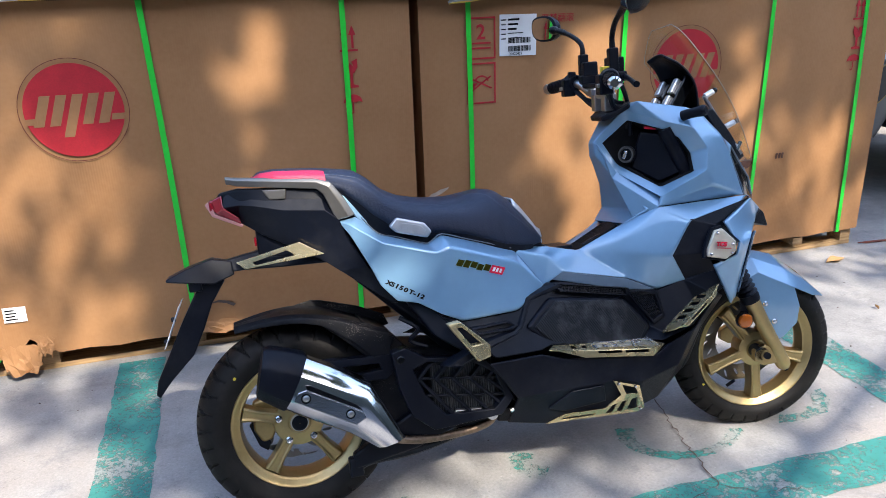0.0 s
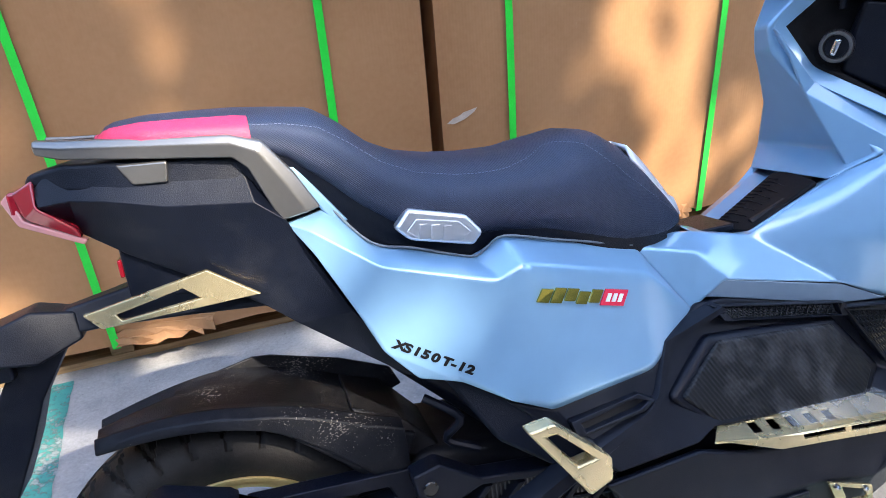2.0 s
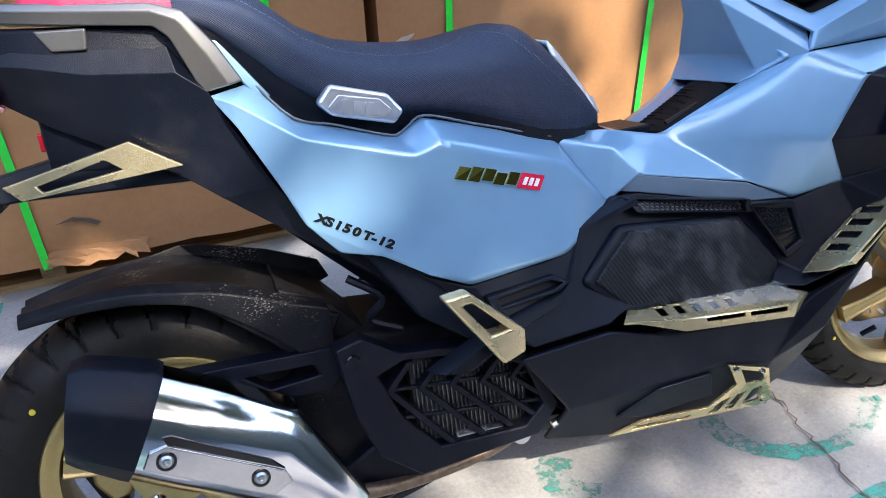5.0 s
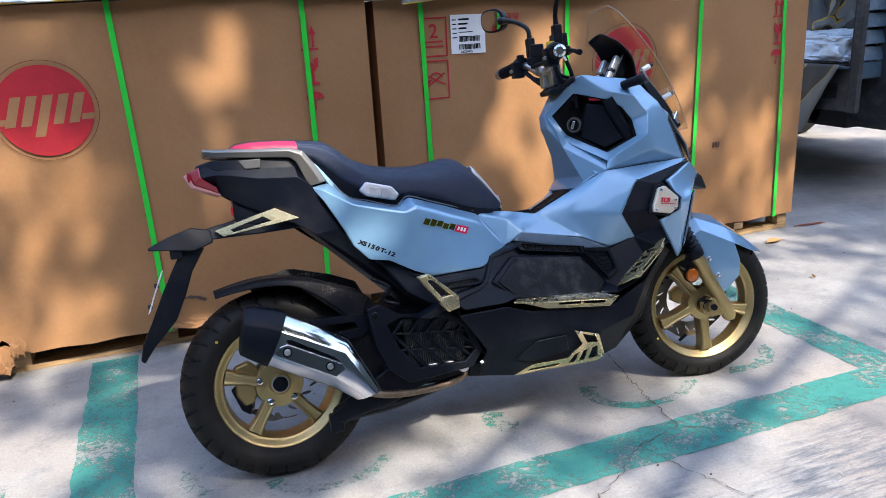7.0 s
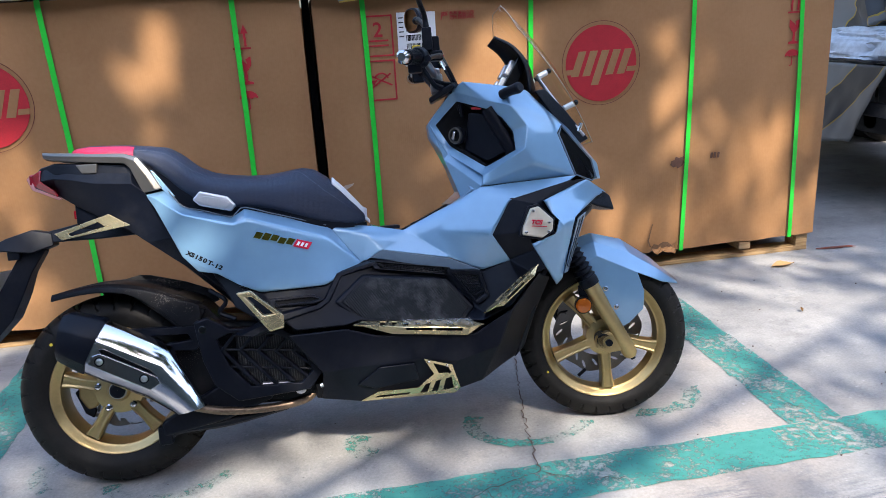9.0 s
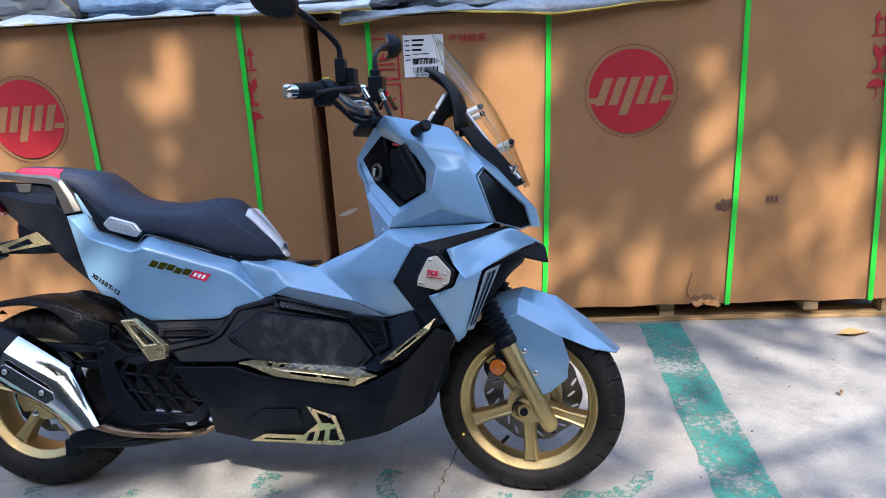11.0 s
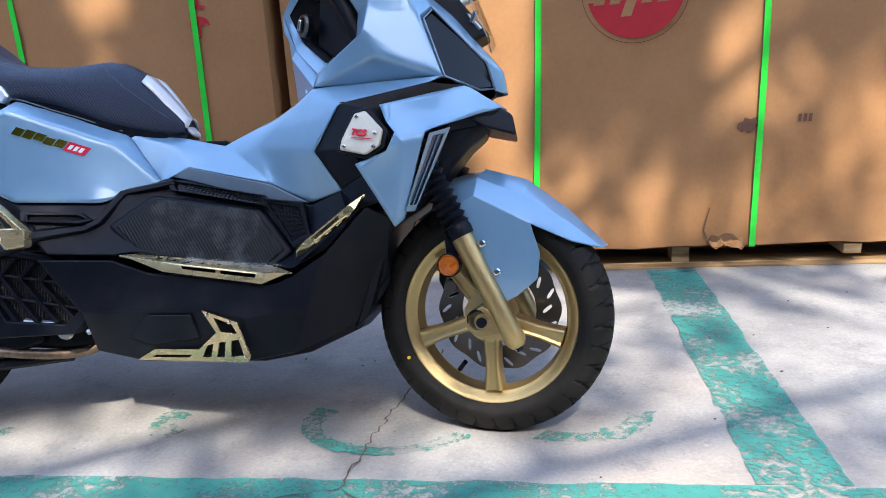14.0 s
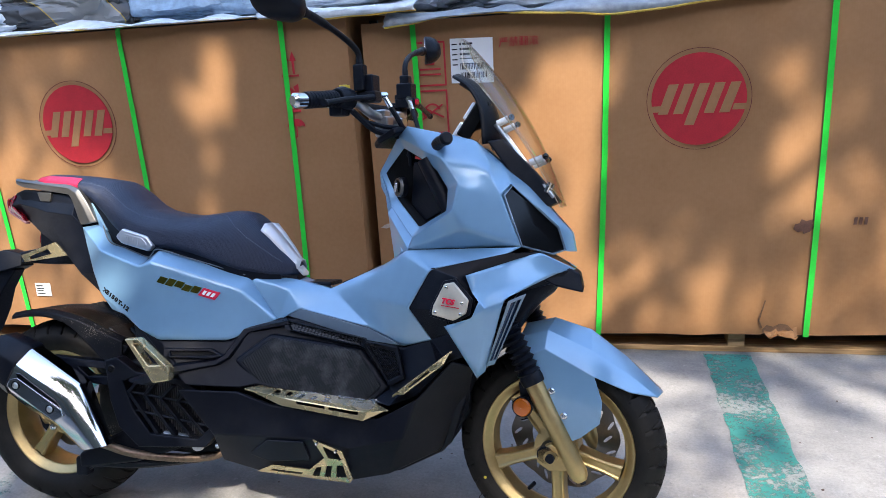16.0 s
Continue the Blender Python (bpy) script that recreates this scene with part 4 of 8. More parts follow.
for k in range(9):
    z = 0.805 + 0.088 * k
    part("slat", loft([[(x, PY - 0.012, z), (x, PY + 0.035, z + 0.012), (x, PY + 0.035, z + 0.074), (x, PY + 0.012, z + 0.076)] for x in (PX + 0.026, PX + 0.55)]), TRUCKBLUE, truck, "dark blue louvre slat", bevel=0.004)
part("mudguard", loft([[(x, PY - 0.10 + d, lo + 0.03), (x, PY - 0.05 + d, lo), (x, PY + 0.4, lo), (x, PY + 0.4, 1.32), (x, PY - 0.03 + d, 1.32), (x, PY - 0.10 + d, 1.25)] for x, d, lo in ((PX + 0.185, 0.07, 0.62), (PX + 0.200, 0.02, 0.52), (PX + 0.250, 0.0, 0.44), (PX + 0.34, 0.0, 0.39), (PX + 0.95, 0.0, 0.38))]), TRUCKGREY, truck, "dark grey rounded mudguard", bevel=0.012, segs=3)
part("bed_side", slab([(PX + 0.01, PY + 0.05, 0.53), (PX + 0.01, PY + 1.60, 0.53), (PX + 0.01, PY + 1.60, 0.765), (PX + 0.01, PY + 0.05, 0.765)], 0.04, (1, 0, 0), [[(PX + 0.01, PY + 0.12, 0.60), (PX + 0.01, PY + 0.25, 0.60), (PX + 0.01, PY + 0.25, 0.685), (PX + 0.01, PY + 0.12, 0.685)]]), TRUCKGREY, truck, "dark grey bed side with a square hole", bevel=0.004)
part("bed_edge", box_bm((PX + 0.005, PY + 0.82, 0.772), (0.05, 1.56, 0.016)), TRUCKBLUE, truck, "blue steel bed edge", bevel=0.003)
part("bed_floor", box_bm((PX + 0.80, PY + 0.86, 0.740), (1.48, 1.50, 0.03)), TRUCKDARK, truck)
part("chassis", box_bm((PX + 0.85, PY + 1.30, 0.50), (1.30, 2.20, 0.20)), TRUCKDARK, truck, "black chassis", bevel=0.01)
part("axle", rod((PX + 0.20, PY + 0.45, 0.47), (PX + 1.70, PY + 0.45, 0.47), 0.05, 14), TRUCKDARK, truck)
for wx, wy in ((5.02, 3.36), (5.02, 3.62)):
    w_ob = new("wheel"); w_ob.parent = truck
    c = (wx, wy, 0.315)
    part("tyre", lathe([(-0.09, 0.18), (-0.11, 0.24), (-0.085, 0.312), (0.085, 0.312), (0.11, 0.24), (0.09, 0.18)], 40, c), RUBBER, w_ob)
    part("rim", lathe([(-0.08, 0.02), (-0.05, 0.07), (-0.08, 0.15), (-0.09, 0.18), (0.0, 0.18), (0.0, 0.02)], 28, c), TRUCKDARK, w_ob)
part("rear_axle", rod((5.02, 3.00, 0.36), (5.02, 3.75, 0.36), 0.06, 12), TRUCKDARK, truck)
part("rear_frame", box_bm((4.72, 3.05, 0.52), (0.75, 1.45, 0.16)), TRUCKDARK, truck, bevel=0.008)

def hanging_sheet():
    """Tarpaulin hanging over the bed side in soft folds, its front edge cut on the slant."""
    t = thing("hanging_tarpaulin", Matrix(), "striped grey tarpaulin hanging over the lorry's bed side", "tarpaulin", "tarpaulins")
    bm = bmesh.new(); g = []
    for i in range(41):
        a = i / 40; row = []
        for k in range(21):
            b = k / 20
            y = (1.395 + 0.23 * b) * (1 - a) + 2.55 * a
            x = PX - 0.035 - 0.05 * b * a + 0.022 * noise.noise(Vector((y * 5, b * 1.6, 2.0))) * b + 0.008 * noise.noise(Vector((y * 17, b * 5, 7.0)))
            row.append(bm.verts.new((x, y, 0.790 - (0.40 + 0.10 * a) * b)))
        g.append(row)
    for r, q in zip(g, g[1:]):
        for k in range(20): bm.faces.new((r[k], q[k], q[k + 1], r[k + 1]))
    ob = part("sheet", bm, TARPSTRIPE, t, angle=60)
    md = ob.modifiers.new("cloth", "SOLIDIFY"); md.thickness = 0.002
hanging_sheet()

def bundle(c, s, seed, material, label):
    """Sheeted goods: a lumpy, pleated mass."""
    bm = bmesh.new()
    bmesh.ops.create_icosphere(bm, subdivisions=5, radius=1.0)
    for v in bm.verts:
        n = v.co.normalized()
        f = 1 + 0.16 * noise.noise(n * 1.8 + Vector((seed, 0, 0))) + 0.16 * abs(noise.noise(n * 4 + Vector((0, seed, 0)))) - 0.10 * abs(noise.noise(n * 7 + Vector((seed, 2, 0)))) - 0.03 * abs(noise.noise(n * 13 + Vector((2, seed, 0))))
        p = Vector((math.copysign(abs(n.x) ** 0.6, n.x), math.copysign(abs(n.y) ** 0.6, n.y), math.copysign(abs(n.z) ** 0.6, n.z)))
        v.co = Vector((p.x * s[0], p.y * s[1], p.z * s[2])) * f
    xform(bm, Matrix.Translation(c))
    t = thing("sheeted_goods", Matrix(), label, "tarpaulin", "sheeted goods")
    part("sheet", bm, material, t, angle=38)
    return t
bundle((3.98, 2.02, 1.38), (0.50, 0.58, 0.60), 3.7, TARPSTRIPE, "white tarpaulin with dark and yellow stripes bundled on the lorry")
bundle((3.72, 1.78, 0.865), (0.30, 0.42, 0.105), 8.1, TARPW, "crumpled white sheet folded on the lorry's bed")

bundle((-1.05, 1.42, 1.37), (0.50, 0.30, 0.095), 11.3, TARPW, "crumpled pale tarpaulin heaped on the crate")
bundle((-0.62, 1.32, 1.36), (0.30, 0.22, 0.085), 15.9, TARPSTRIPE, "folded striped tarpaulin heaped on the crate")
bundle((-0.10, 1.46, 1.37), (0.46, 0.28, 0.090), 21.4, TARPBLUE, "crumpled blue-grey tarpaulin heaped on the crate")
bundle((0.62, 1.40, 1.38), (0.34, 0.30, 0.100), 27.2, TARPW, "crumpled white tarpaulin heaped across the two crates")
bundle((1.30, 1.45, 1.34), (0.46, 0.28, 0.100), 31.8, TARPG, "crumpled grey tarpaulin heaped on the crate")

# ---------------- tree over the yard, whose crown breaks the sun ----------------
def shade_tree():
    random.seed(21)
    t = thing("shade_tree", Matrix(), "tall leafy tree standing behind the viewer and shading the yard", "tree")
    D = 8.5
    c = SUN_DIR * D + Vector((0.9, 1.0, 0.7))
    base = Vector((c.x - 4.6, c.y - 1.4, 0))
    part("trunk", tube([base, base + Vector((-0.1, 0.05, 2.0)), base + Vector((0.3, 0.3, 4.2)), c + Vector((0, 0, -0.4))], [0.24, 0.20, 0.10, 0.03], 12, 5), BARK, t)
    for k in range(7):
        a = k * 2.4
        tip = c + Vector((2.3 * math.cos(a), 1.9 * math.sin(a), 0.5 * math.sin(k)))
        part("limb", tube([base + Vector((0.25, 0.28, 3.6 + 0.2 * k)), (base + Vector((0.3, 0.3, 4.4)) + tip) / 2 + Vector((0, 0, 0.3)), tip], [0.035, 0.014, 0.005], 7, 4), BARK, t)
    part("limb", tube([base + Vector((0.25, 0.2, 3.8)), (base + SUN_DIR * D + Vector((4.3, 1.55, 3.6))) / 2, SUN_DIR * D + Vector((4.3, 1.55, -0.2))], [0.06, 0.03, 0.015], 8, 4), BARK, t)
    # openings in the crown, by where their light falls: on the crate fronts and on the floor
    gaps = [((0.10, 1.07, 0.98), 0.045, 0.26), ((-0.02, 1.07, 1.12), 0.05, 0.07), ((-0.95, 1.07, 0.62), 0.06, 0.10), ((0.45, 1.06, 0.86), 0.05, 0.20),
            ((1.20, 1.07, 0.78), 0.13, 0.20), ((0.95, 1.07, 0.48), 0.05, 0.12), ((1.36, 1.08, 0.86), 0.17, 0.30), ((1.34, 1.08, 0.40), 0.17, 0.22), ((2.62, 1.11, 0.55), 0.05, 0.10),
            ((2.02, 1.10, 1.06), 0.10, 0.16), ((2.10, 1.10, 0.80), 0.10, 0.16), ((-0.05, 1.07, 0.42), 0.06, 0.12),
            ((0.46, 0.0, 0.0), 0.36, 0.10), ((1.28, -0.44, 0.0), 0.26, 0.11), ((-0.12, 0.86, 0.0), 0.25, 0.11), ((2.15, 0.45, 0.0), 0.20, 0.16), ((1.55, 0.75, 0.0), 0.28, 0.18), ((2.3, 0.35, 0.0), 0.10, 0.08), ((2.6, -0.2, 0.0), 0.09, 0.12), ((-0.75, 0.45, 0), 0.2, 0.25), ((-0.02, 0.60, 0.0), 0.16, 0.14)]
    side = SUN_DIR.cross(Vector((0, 0, 1))).normalized()
    upv = side.cross(SUN_DIR).normalized()
    cg = [((Vector(p).dot(side), Vector(p).dot(upv)), a, b) for p, a, b in gaps]
    shade = [((Vector(p).dot(side), Vector(p).dot(upv)), a, b) for p, a, b in (((0.35, -0.12, 0.62), 0.55, 0.30), ((1.05, -0.12, 0.60), 0.34, 0.24), ((1.12, -0.12, 0.90), 0.34, 0.22), ((1.40, -0.02, 0.45), 0.22, 0.16), ((1.28, 0.42, 0.0), 0.26, 0.13))]
    left_from = Vector((-0.30, 1.06, 0)).dot(side)
    clear_from = Vector((1.95, 0.3, 0)).dot(side)
    bm = bmesh.new()
    c2 = SUN_DIR * D + Vector((4.3, 1.55, 0.0))
    c3 = SUN_DIR * D + Vector((4.6, 3.3, 1.1))
    part("limb", tube([base + Vector((0.25, 0.2, 3.8)), (base + c3) / 2 + Vector((0, 0, 1.5)), c3], [0.06, 0.03, 0.015], 8, 4), BARK, t)
    c4 = SUN_DIR * D + Vector((3.35, 1.75, 0.2))
    part("limb", tube([base + Vector((0.25, 0.2, 3.9)), (base + c4) / 2 + Vector((0, 0, 1.8)), c4], [0.06, 0.03, 0.012], 8, 4), BARK, t)
    for k in range(5500):
        o = Vector((random.gauss(0, 1), random.gauss(0, 1), random.gauss(0, 1))).normalized() * random.random() ** 0.5
        p = c + Vector((o.x * 2.9, o.y * 2.4, o.z * 1.1)) if k < 2600 else c2 + Vector((o.x * 1.6, o.y * 1.5, o.z * 0.7)) if k < 4200 else c3 + Vector((o.x * 1.1, o.y * 0.8, o.z * 0.8)) if k < 4900 else c4 + Vector((o.x * 0.75, o.y * 0.65, o.z * 0.5))
        px, py = p.dot(side), p.dot(upv)
        if any(((px - g[0]) / (a * 0.85 + 0.05)) ** 2 + ((py - g[1]) / (b * 0.85 + 0.05)) ** 2 < 1 for g, a, b in cg): continue
        on_bike = any(((px - g[0]) / a) ** 2 + ((py - g[1]) / b) ** 2 < 1 for g, a, b in shade)
        open_floor = 0.42 if px < clear_from else (0.27 if noise.noise(Vector((px * 1.7, py * 1.7, 2.0))) > -0.08 else 0.46)
        low_left = px > left_from and 0.80 < py < 1.80
        if low_left and random.random() > (0.36 if py < 1.42 else 0.85): continue
        if k < 2600 and py < 0.74 and random.random() > (0.85 if on_bike else open_floor): continue
        for _ in range(22 if low_left else 9):
            q = p + Vector((random.gauss(0, .06), random.gauss(0, .06), random.gauss(0, .05)))
            m = Matrix.Translation(q) @ Euler((random.uniform(-.9, .9), random.uniform(-.9, .9), random.uniform(0, 6.3))).to_matrix().to_4x4()
            s = random.uniform(0.06, 0.10) * (0.38 if low_left else 0.6 if py < 0.74 and not on_bike else 1.0)
            vs = [bm.verts.new(m @ Vector(v)) for v in ((-s, 0, 0), (-.3 * s, .5 * s, .1 * s), (.5 * s, .45 * s, .1 * s), (s, 0, 0), (.5 * s, -.45 * s, .1 * s), (-.3 * s, -.5 * s, .1 * s))]
            bm.faces.new((vs[0], vs[1], vs[2], vs[3])); bm.faces.new((vs[0], vs[3], vs[4], vs[5]))
    me = bpy.data.meshes.new("crown"); bm.to_mesh(me); bm.free(); me.materials.append(LEAF)
    ob = new("crown", me); ob.parent = t
    return t
shade_tree()

# ---------------- scooter ----------------
# local axes: x forward, y to its left, z up; it leans on its side stand
LEANED = 14.0
scooter = thing("scooter", pose(0, 0, 0.004, -LEANED, 0, 0), "blue-grey maxi scooter with gold wheels, leaning on its stand", "scooter")
PIV = Vector((1.033, 0, 0.95))
AXIS = Vector((-0.4355, 0, 0.9002))
STEER = Matrix.Translation(PIV) @ Matrix.Rotation(radians(-10.5), 4, AXIS) @ Matrix.Translation(-PIV)

def bolt(p, r, parent, material=CHROME, axis="y", name="bolt", m=None):
    """Button-head screw with a dark hexagon socket, facing the scooter's right."""
    bm = lathe([(0.004, r), (-0.001, r), (-0.004, r * 0.72), (-0.0045, r * 0.42), (-0.001, r * 0.38), (-0.001, 0.0004)], 14, p, closed=False)
    if m: xform(bm, m)
    return part(name, bm, material, parent)

# --- wheels ---
def wheel(name, c, R, rim_r, hw, spokes, steer, label, spoke_w, lugs):
    W = new(name); W.parent = scooter; tagged(W, label)
    T = Matrix.Translation(c)
    M = STEER @ T if steer else T
    # tyre with a cut tread
    prof = []
    side = 10
    for k in range(side + 1):
        a = k / side
        prof.append((-hw * (0.80 + 0.26 * math.sin(math.pi * a * 0.75)), rim_r - 0.004 + (R - 0.028 - rim_r) * a))
    crown = 22
    edge_y = prof[-1][0]
    mid = []
    for k in range(1, crown):
        s = -1 + 2 * k / crown
        mid.append((-edge_y * s, R - 0.028 * abs(s) ** 2.4))
    prof = prof + mid + [(-y, r) for y, r in reversed(prof)]
    segs = 420
    bm = bmesh.new()
    rings = []
    n_p = len(prof)
    for i in range(segs):
        th = 2 * math.pi * i / segs
        row = []
        for j, (y, r) in enumerate(prof):
            rr = r
            if r > R - 0.034:
                s = y / abs(edge_y)
                ph = (th * lugs / (2 * math.pi) + 0.55 * abs(s) + (0.5 if s > 0 else 0.0)) % 1.0
                cut = ph < 0.11 and abs(s) > 0.12
                ph2 = (th * lugs / (2 * math.pi) - 0.35 * abs(s) + (0.25 if s > 0 else 0.75)) % 1.0
                cut = cut or (ph2 < 0.09 and 0.25 < abs(s) < 0.80)
                zig = 0.10 * math.sin(th * lugs)
                cut = cut or abs(s - zig) < 0.05
                if cut: rr = r - 0.0070
            row.append(bm.verts.new(M @ Vector((rr * math.cos(th), y, rr * math.sin(th)))))
        rings.append(row)
    for i in range(segs):
        a, b = rings[i], rings[(i + 1) % segs]
        for j in range(n_p - 1): bm.faces.new((a[j], a[j + 1], b[j + 1], b[j]))
    part("tyre", bm, RUBBER, W, "black rubber tyre with a block tread", angle=40)
    w = hw * 0.80
    part("rim", xform(lathe([(-w, rim_r + .001), (-w - .004, rim_r - .003), (-w - .002, rim_r - .010), (-w + .010, rim_r - .016), (-w + .012, rim_r - .024), (-w + .040, rim_r - .030), (w - .030, rim_r - .030), (w - .016, rim_r - .026), (w - .010, rim_r - .017), (w + .002, rim_r - .010), (w + .004, rim_r - .003), (w, rim_r + .001)], 72), M), GOLD, W, "gold cast alloy rim", angle=50)
    part("hub", xform(lathe([(-0.050, 0.012), (-0.050, 0.026), (-0.042, 0.030), (-0.038, 0.052), (0.010, 0.052), (0.026, 0.040), (0.030, 0.026), (0.045, 0.022), (0.045, 0.012)], 36), M), GOLD, W, angle=40)
    for a0 in spokes:
        a = radians(a0)
        rings = []
        for k in range(9):
            t = k / 8
            r = 0.030 + (rim_r - 0.028 - 0.030) * t
            half = spoke_w * (1.15 - 0.30 * t + 0.55 * max(0, t - 0.55) ** 1.5 * 3)
            yo, yi = -0.040 - 0.002 * t, 0.004 - 0.002 * t
            ring = []
            for da, y in ((-half, yi), (-half, yo + .005), (-half * 0.72, yo), (-half * 0.38, yo + .0035), (half * 0.38, yo + .0035), (half * 0.72, yo), (half, yo + .005), (half, yi)):
                ring.append(M @ Vector((r * math.cos(a) - da * math.sin(a), y, r * math.sin(a) + da * math.cos(a))))
            rings.append(ring)
        part("spoke", loft(rings), GOLD, W, bevel=0.002)
    return W, M

def brake_disc(W, M, y, R, r_in, n, label):
    def wav(i, N): return R * (1 + 0.022 * math.cos(10 * 2 * math.pi * i / N))
    N = 120
    outer = [M @ Vector((wav(i, N) * math.cos(2 * math.pi * i / N), y, wav(i, N) * math.sin(2 * math.pi * i / N))) for i in range(N)]
    holes = [[M @ Vector((r_in * math.cos(2 * math.pi * i / 40), y, r_in * math.sin(2 * math.pi * i / 40))) for i in range(40)]]
    for k in range(n):
        a = 2 * math.pi * k / n
        rc = (R + r_in) / 2 + (0.010 if k % 2 else -0.002)
        tilt = a + 0.7
        hole = []
        for q in range(10):
            b = 2 * math.pi * q / 10
            lx, lz = 0.013 * math.copysign(abs(math.cos(b)) ** 0.6, math.cos(b)), 0.0035 * math.sin(b)
            hole.append(M @ Vector((rc * math.cos(a) + lx * math.cos(tilt) - lz * math.sin(tilt), y, rc * math.sin(a) + lx * math.sin(tilt) + lz * math.cos(tilt))))
        holes.append(hole)
    d = (M.to_3x3() @ Vector((0, 1, 0)))
    part("brake_disc", slab(outer, 0.004, d, holes), DISC, W, label, smooth=False)

wf, MF = wheel("front_wheel", (1.365, -0.020, 0.241), 0.243, 0.180, 0.046, (55, 127, 199, 271, 343), True, "gold five-spoke front wheel with a treaded tyre", 0.0146, 34)
brake_disc(wf, MF, 0.052, 0.130, 0.080, 22, "slotted wave brake disc")
part("axle_nut", xform(rod((0, -0.108, 0), (0, -0.04, 0), 0.010), MF), BLACK, wf, "black axle nut")
part("speed_sensor", xform(rod((-0.012, -0.055, 0.004), (-0.012, -0.095, 0.004), 0.020), MF), BLACK, wf)
part("axle_spacer", xform(rod((0, -0.10, 0), (0, -0.045, 0), 0.016), MF), GOLD, wf)
part("tyre_dot", xform(lathe([(0, 0.0035), (-0.002, 0.0035), (-0.002, 0.0001)], 10, (-0.170, -0.052, -0.085), closed=False), MF), YELLOW, wf, "yellow paint dot")
part("valve", xform(rod((-0.075, -0.008, -0.118), (-0.058, -0.022, -0.098), 0.005), MF), BLACK, wf)

wr, MR = wheel("rear_wheel", (0.018, 0.026, 0.257), 0.252, 0.171, 0.062, (163, 235, 307, 19, 91), False, "gold five-spoke rear wheel with a treaded tyre", 0.0148, 32)
brake_disc(wr, MR, 0.016, 0.112, 0.070, 20, "slotted steel brake disc")
for k in range(5):
    a = radians(163 + 72 * k)
    bolt((0.018 + 0.053 * math.cos(a), -0.0175, 0.257 + 0.053 * math.sin(a)), 0.0100, wr)
part("hub_flange", lathe([(-0.014, 0.030), (-0.014, 0.050), (-0.010, 0.062), (0.006, 0.066), (0.020, 0.060), (0.020, 0.030)], 40, (0.018, 0.0, 0.257)), GOLD, wr, angle=40)
part("hub_cap", lathe([(-0.036, 0.022), (-0.050, 0.020), (-0.053, 0.015), (-0.052, 0.0005)], 24, (0.018, 0.020, 0.258), closed=False), BLACK, wr, "black hub cap with a steel ring")
part("hub_ring", lathe([(-0.046, 0.025), (-0.055, 0.022), (-0.055, 0.018), (-0.046, 0.0175)], 24, (0.018, 0.026, 0.258)), STEEL, wr)
part("tyre_dot", lathe([(0, 0.004), (-0.002, 0.004), (-0.002, 0.0001)], 10, (-0.125, -0.0395, 0.401), closed=False), YELLOW, wr, "yellow paint dot")

# rear caliper behind the spokes
part("rear_caliper", slab(at_v([(-0.092, 0.315), (-0.052, 0.325), (-0.027, 0.300), (-0.032, 0.250), (-0.052, 0.210), (-0.077, 0.205), (-0.097, 0.240)], 0.022), 0.030), GOLD, scooter, "gold rear brake caliper", bevel=0.008, segs=3)
part("rear_caliper_bracket", slab(at_v([(-0.107, 0.255), (-0.087, 0.195), (-0.067, 0.180), (-0.057, 0.200), (-0.082, 0.275)], 0.030), 0.012), BLACK, scooter, bevel=0.003)

# --- fork and front mudguard, turned with the bars ---
def steer_part(name, bm, material, label="", parent=scooter, **k):
    return part(name, xform(bm, STEER), material, parent, label, **k)

FD = Vector((-0.4355, 0, 0.9002))
for sgn in (-1, 1):
    foot = Vector((1.430, 0.103 * sgn, 0.194))
    def up(d): return foot + FD * d
    leg_ob = steer_part("fork_leg", tube([up(-0.004), up(0.004), up(0.014), up(0.16), up(0.222), up(0.238)], [0.013, 0.019, 0.0215, 0.0205, 0.0225, 0.0225], 24), GOLD, "gold lower fork tube", angle=50)
    steer_part("fork_collar", tube([up(0.235), up(0.248), up(0.262)], [0.0265, 0.028, 0.025], 20), BLACK, "", leg_ob)
    steer_part("axle_clamp", slab([(1.332, 0.115 * sgn, 0.225), (1.332, 0.115 * sgn, 0.255), (1.365, 0.115 * sgn, 0.272), (1.410, 0.115 * sgn, 0.250), (1.410, 0.115 * sgn, 0.212), (1.36, 0.115 * sgn, 0.208)], 0.022, (0, -sgn, 0)), GOLD, "", leg_ob, bevel=0.004)
    steer_part("drain_screw", tube([up(-0.012), up(-0.002)], 0.007, 10), BLACK, "", leg_ob)
    # rubber bellows
    pts, rad = [], []
    n = 15
    for i in range(n * 2 + 1):
        pts.append(up(0.255 + 0.235 * i / (2 * n))); rad.append(0.029 if i % 2 else 0.021)
    rings = []
    a = Vector((0, 1, 0)); b = a.cross(FD).normalized()
    for p, r in zip(pts, rad): rings.append([p + r * (math.cos(t) * a + math.sin(t) * b) for t in (2 * math.pi * k / 20 for k in range(20))])
    steer_part("fork_bellows", loft(rings), BLACK, "black ribbed rubber bellows", leg_ob, angle=20)
    steer_part("upper_tube", tube([up(0.48), up(0.80)], 0.019, 16), BLACK, "", leg_ob)

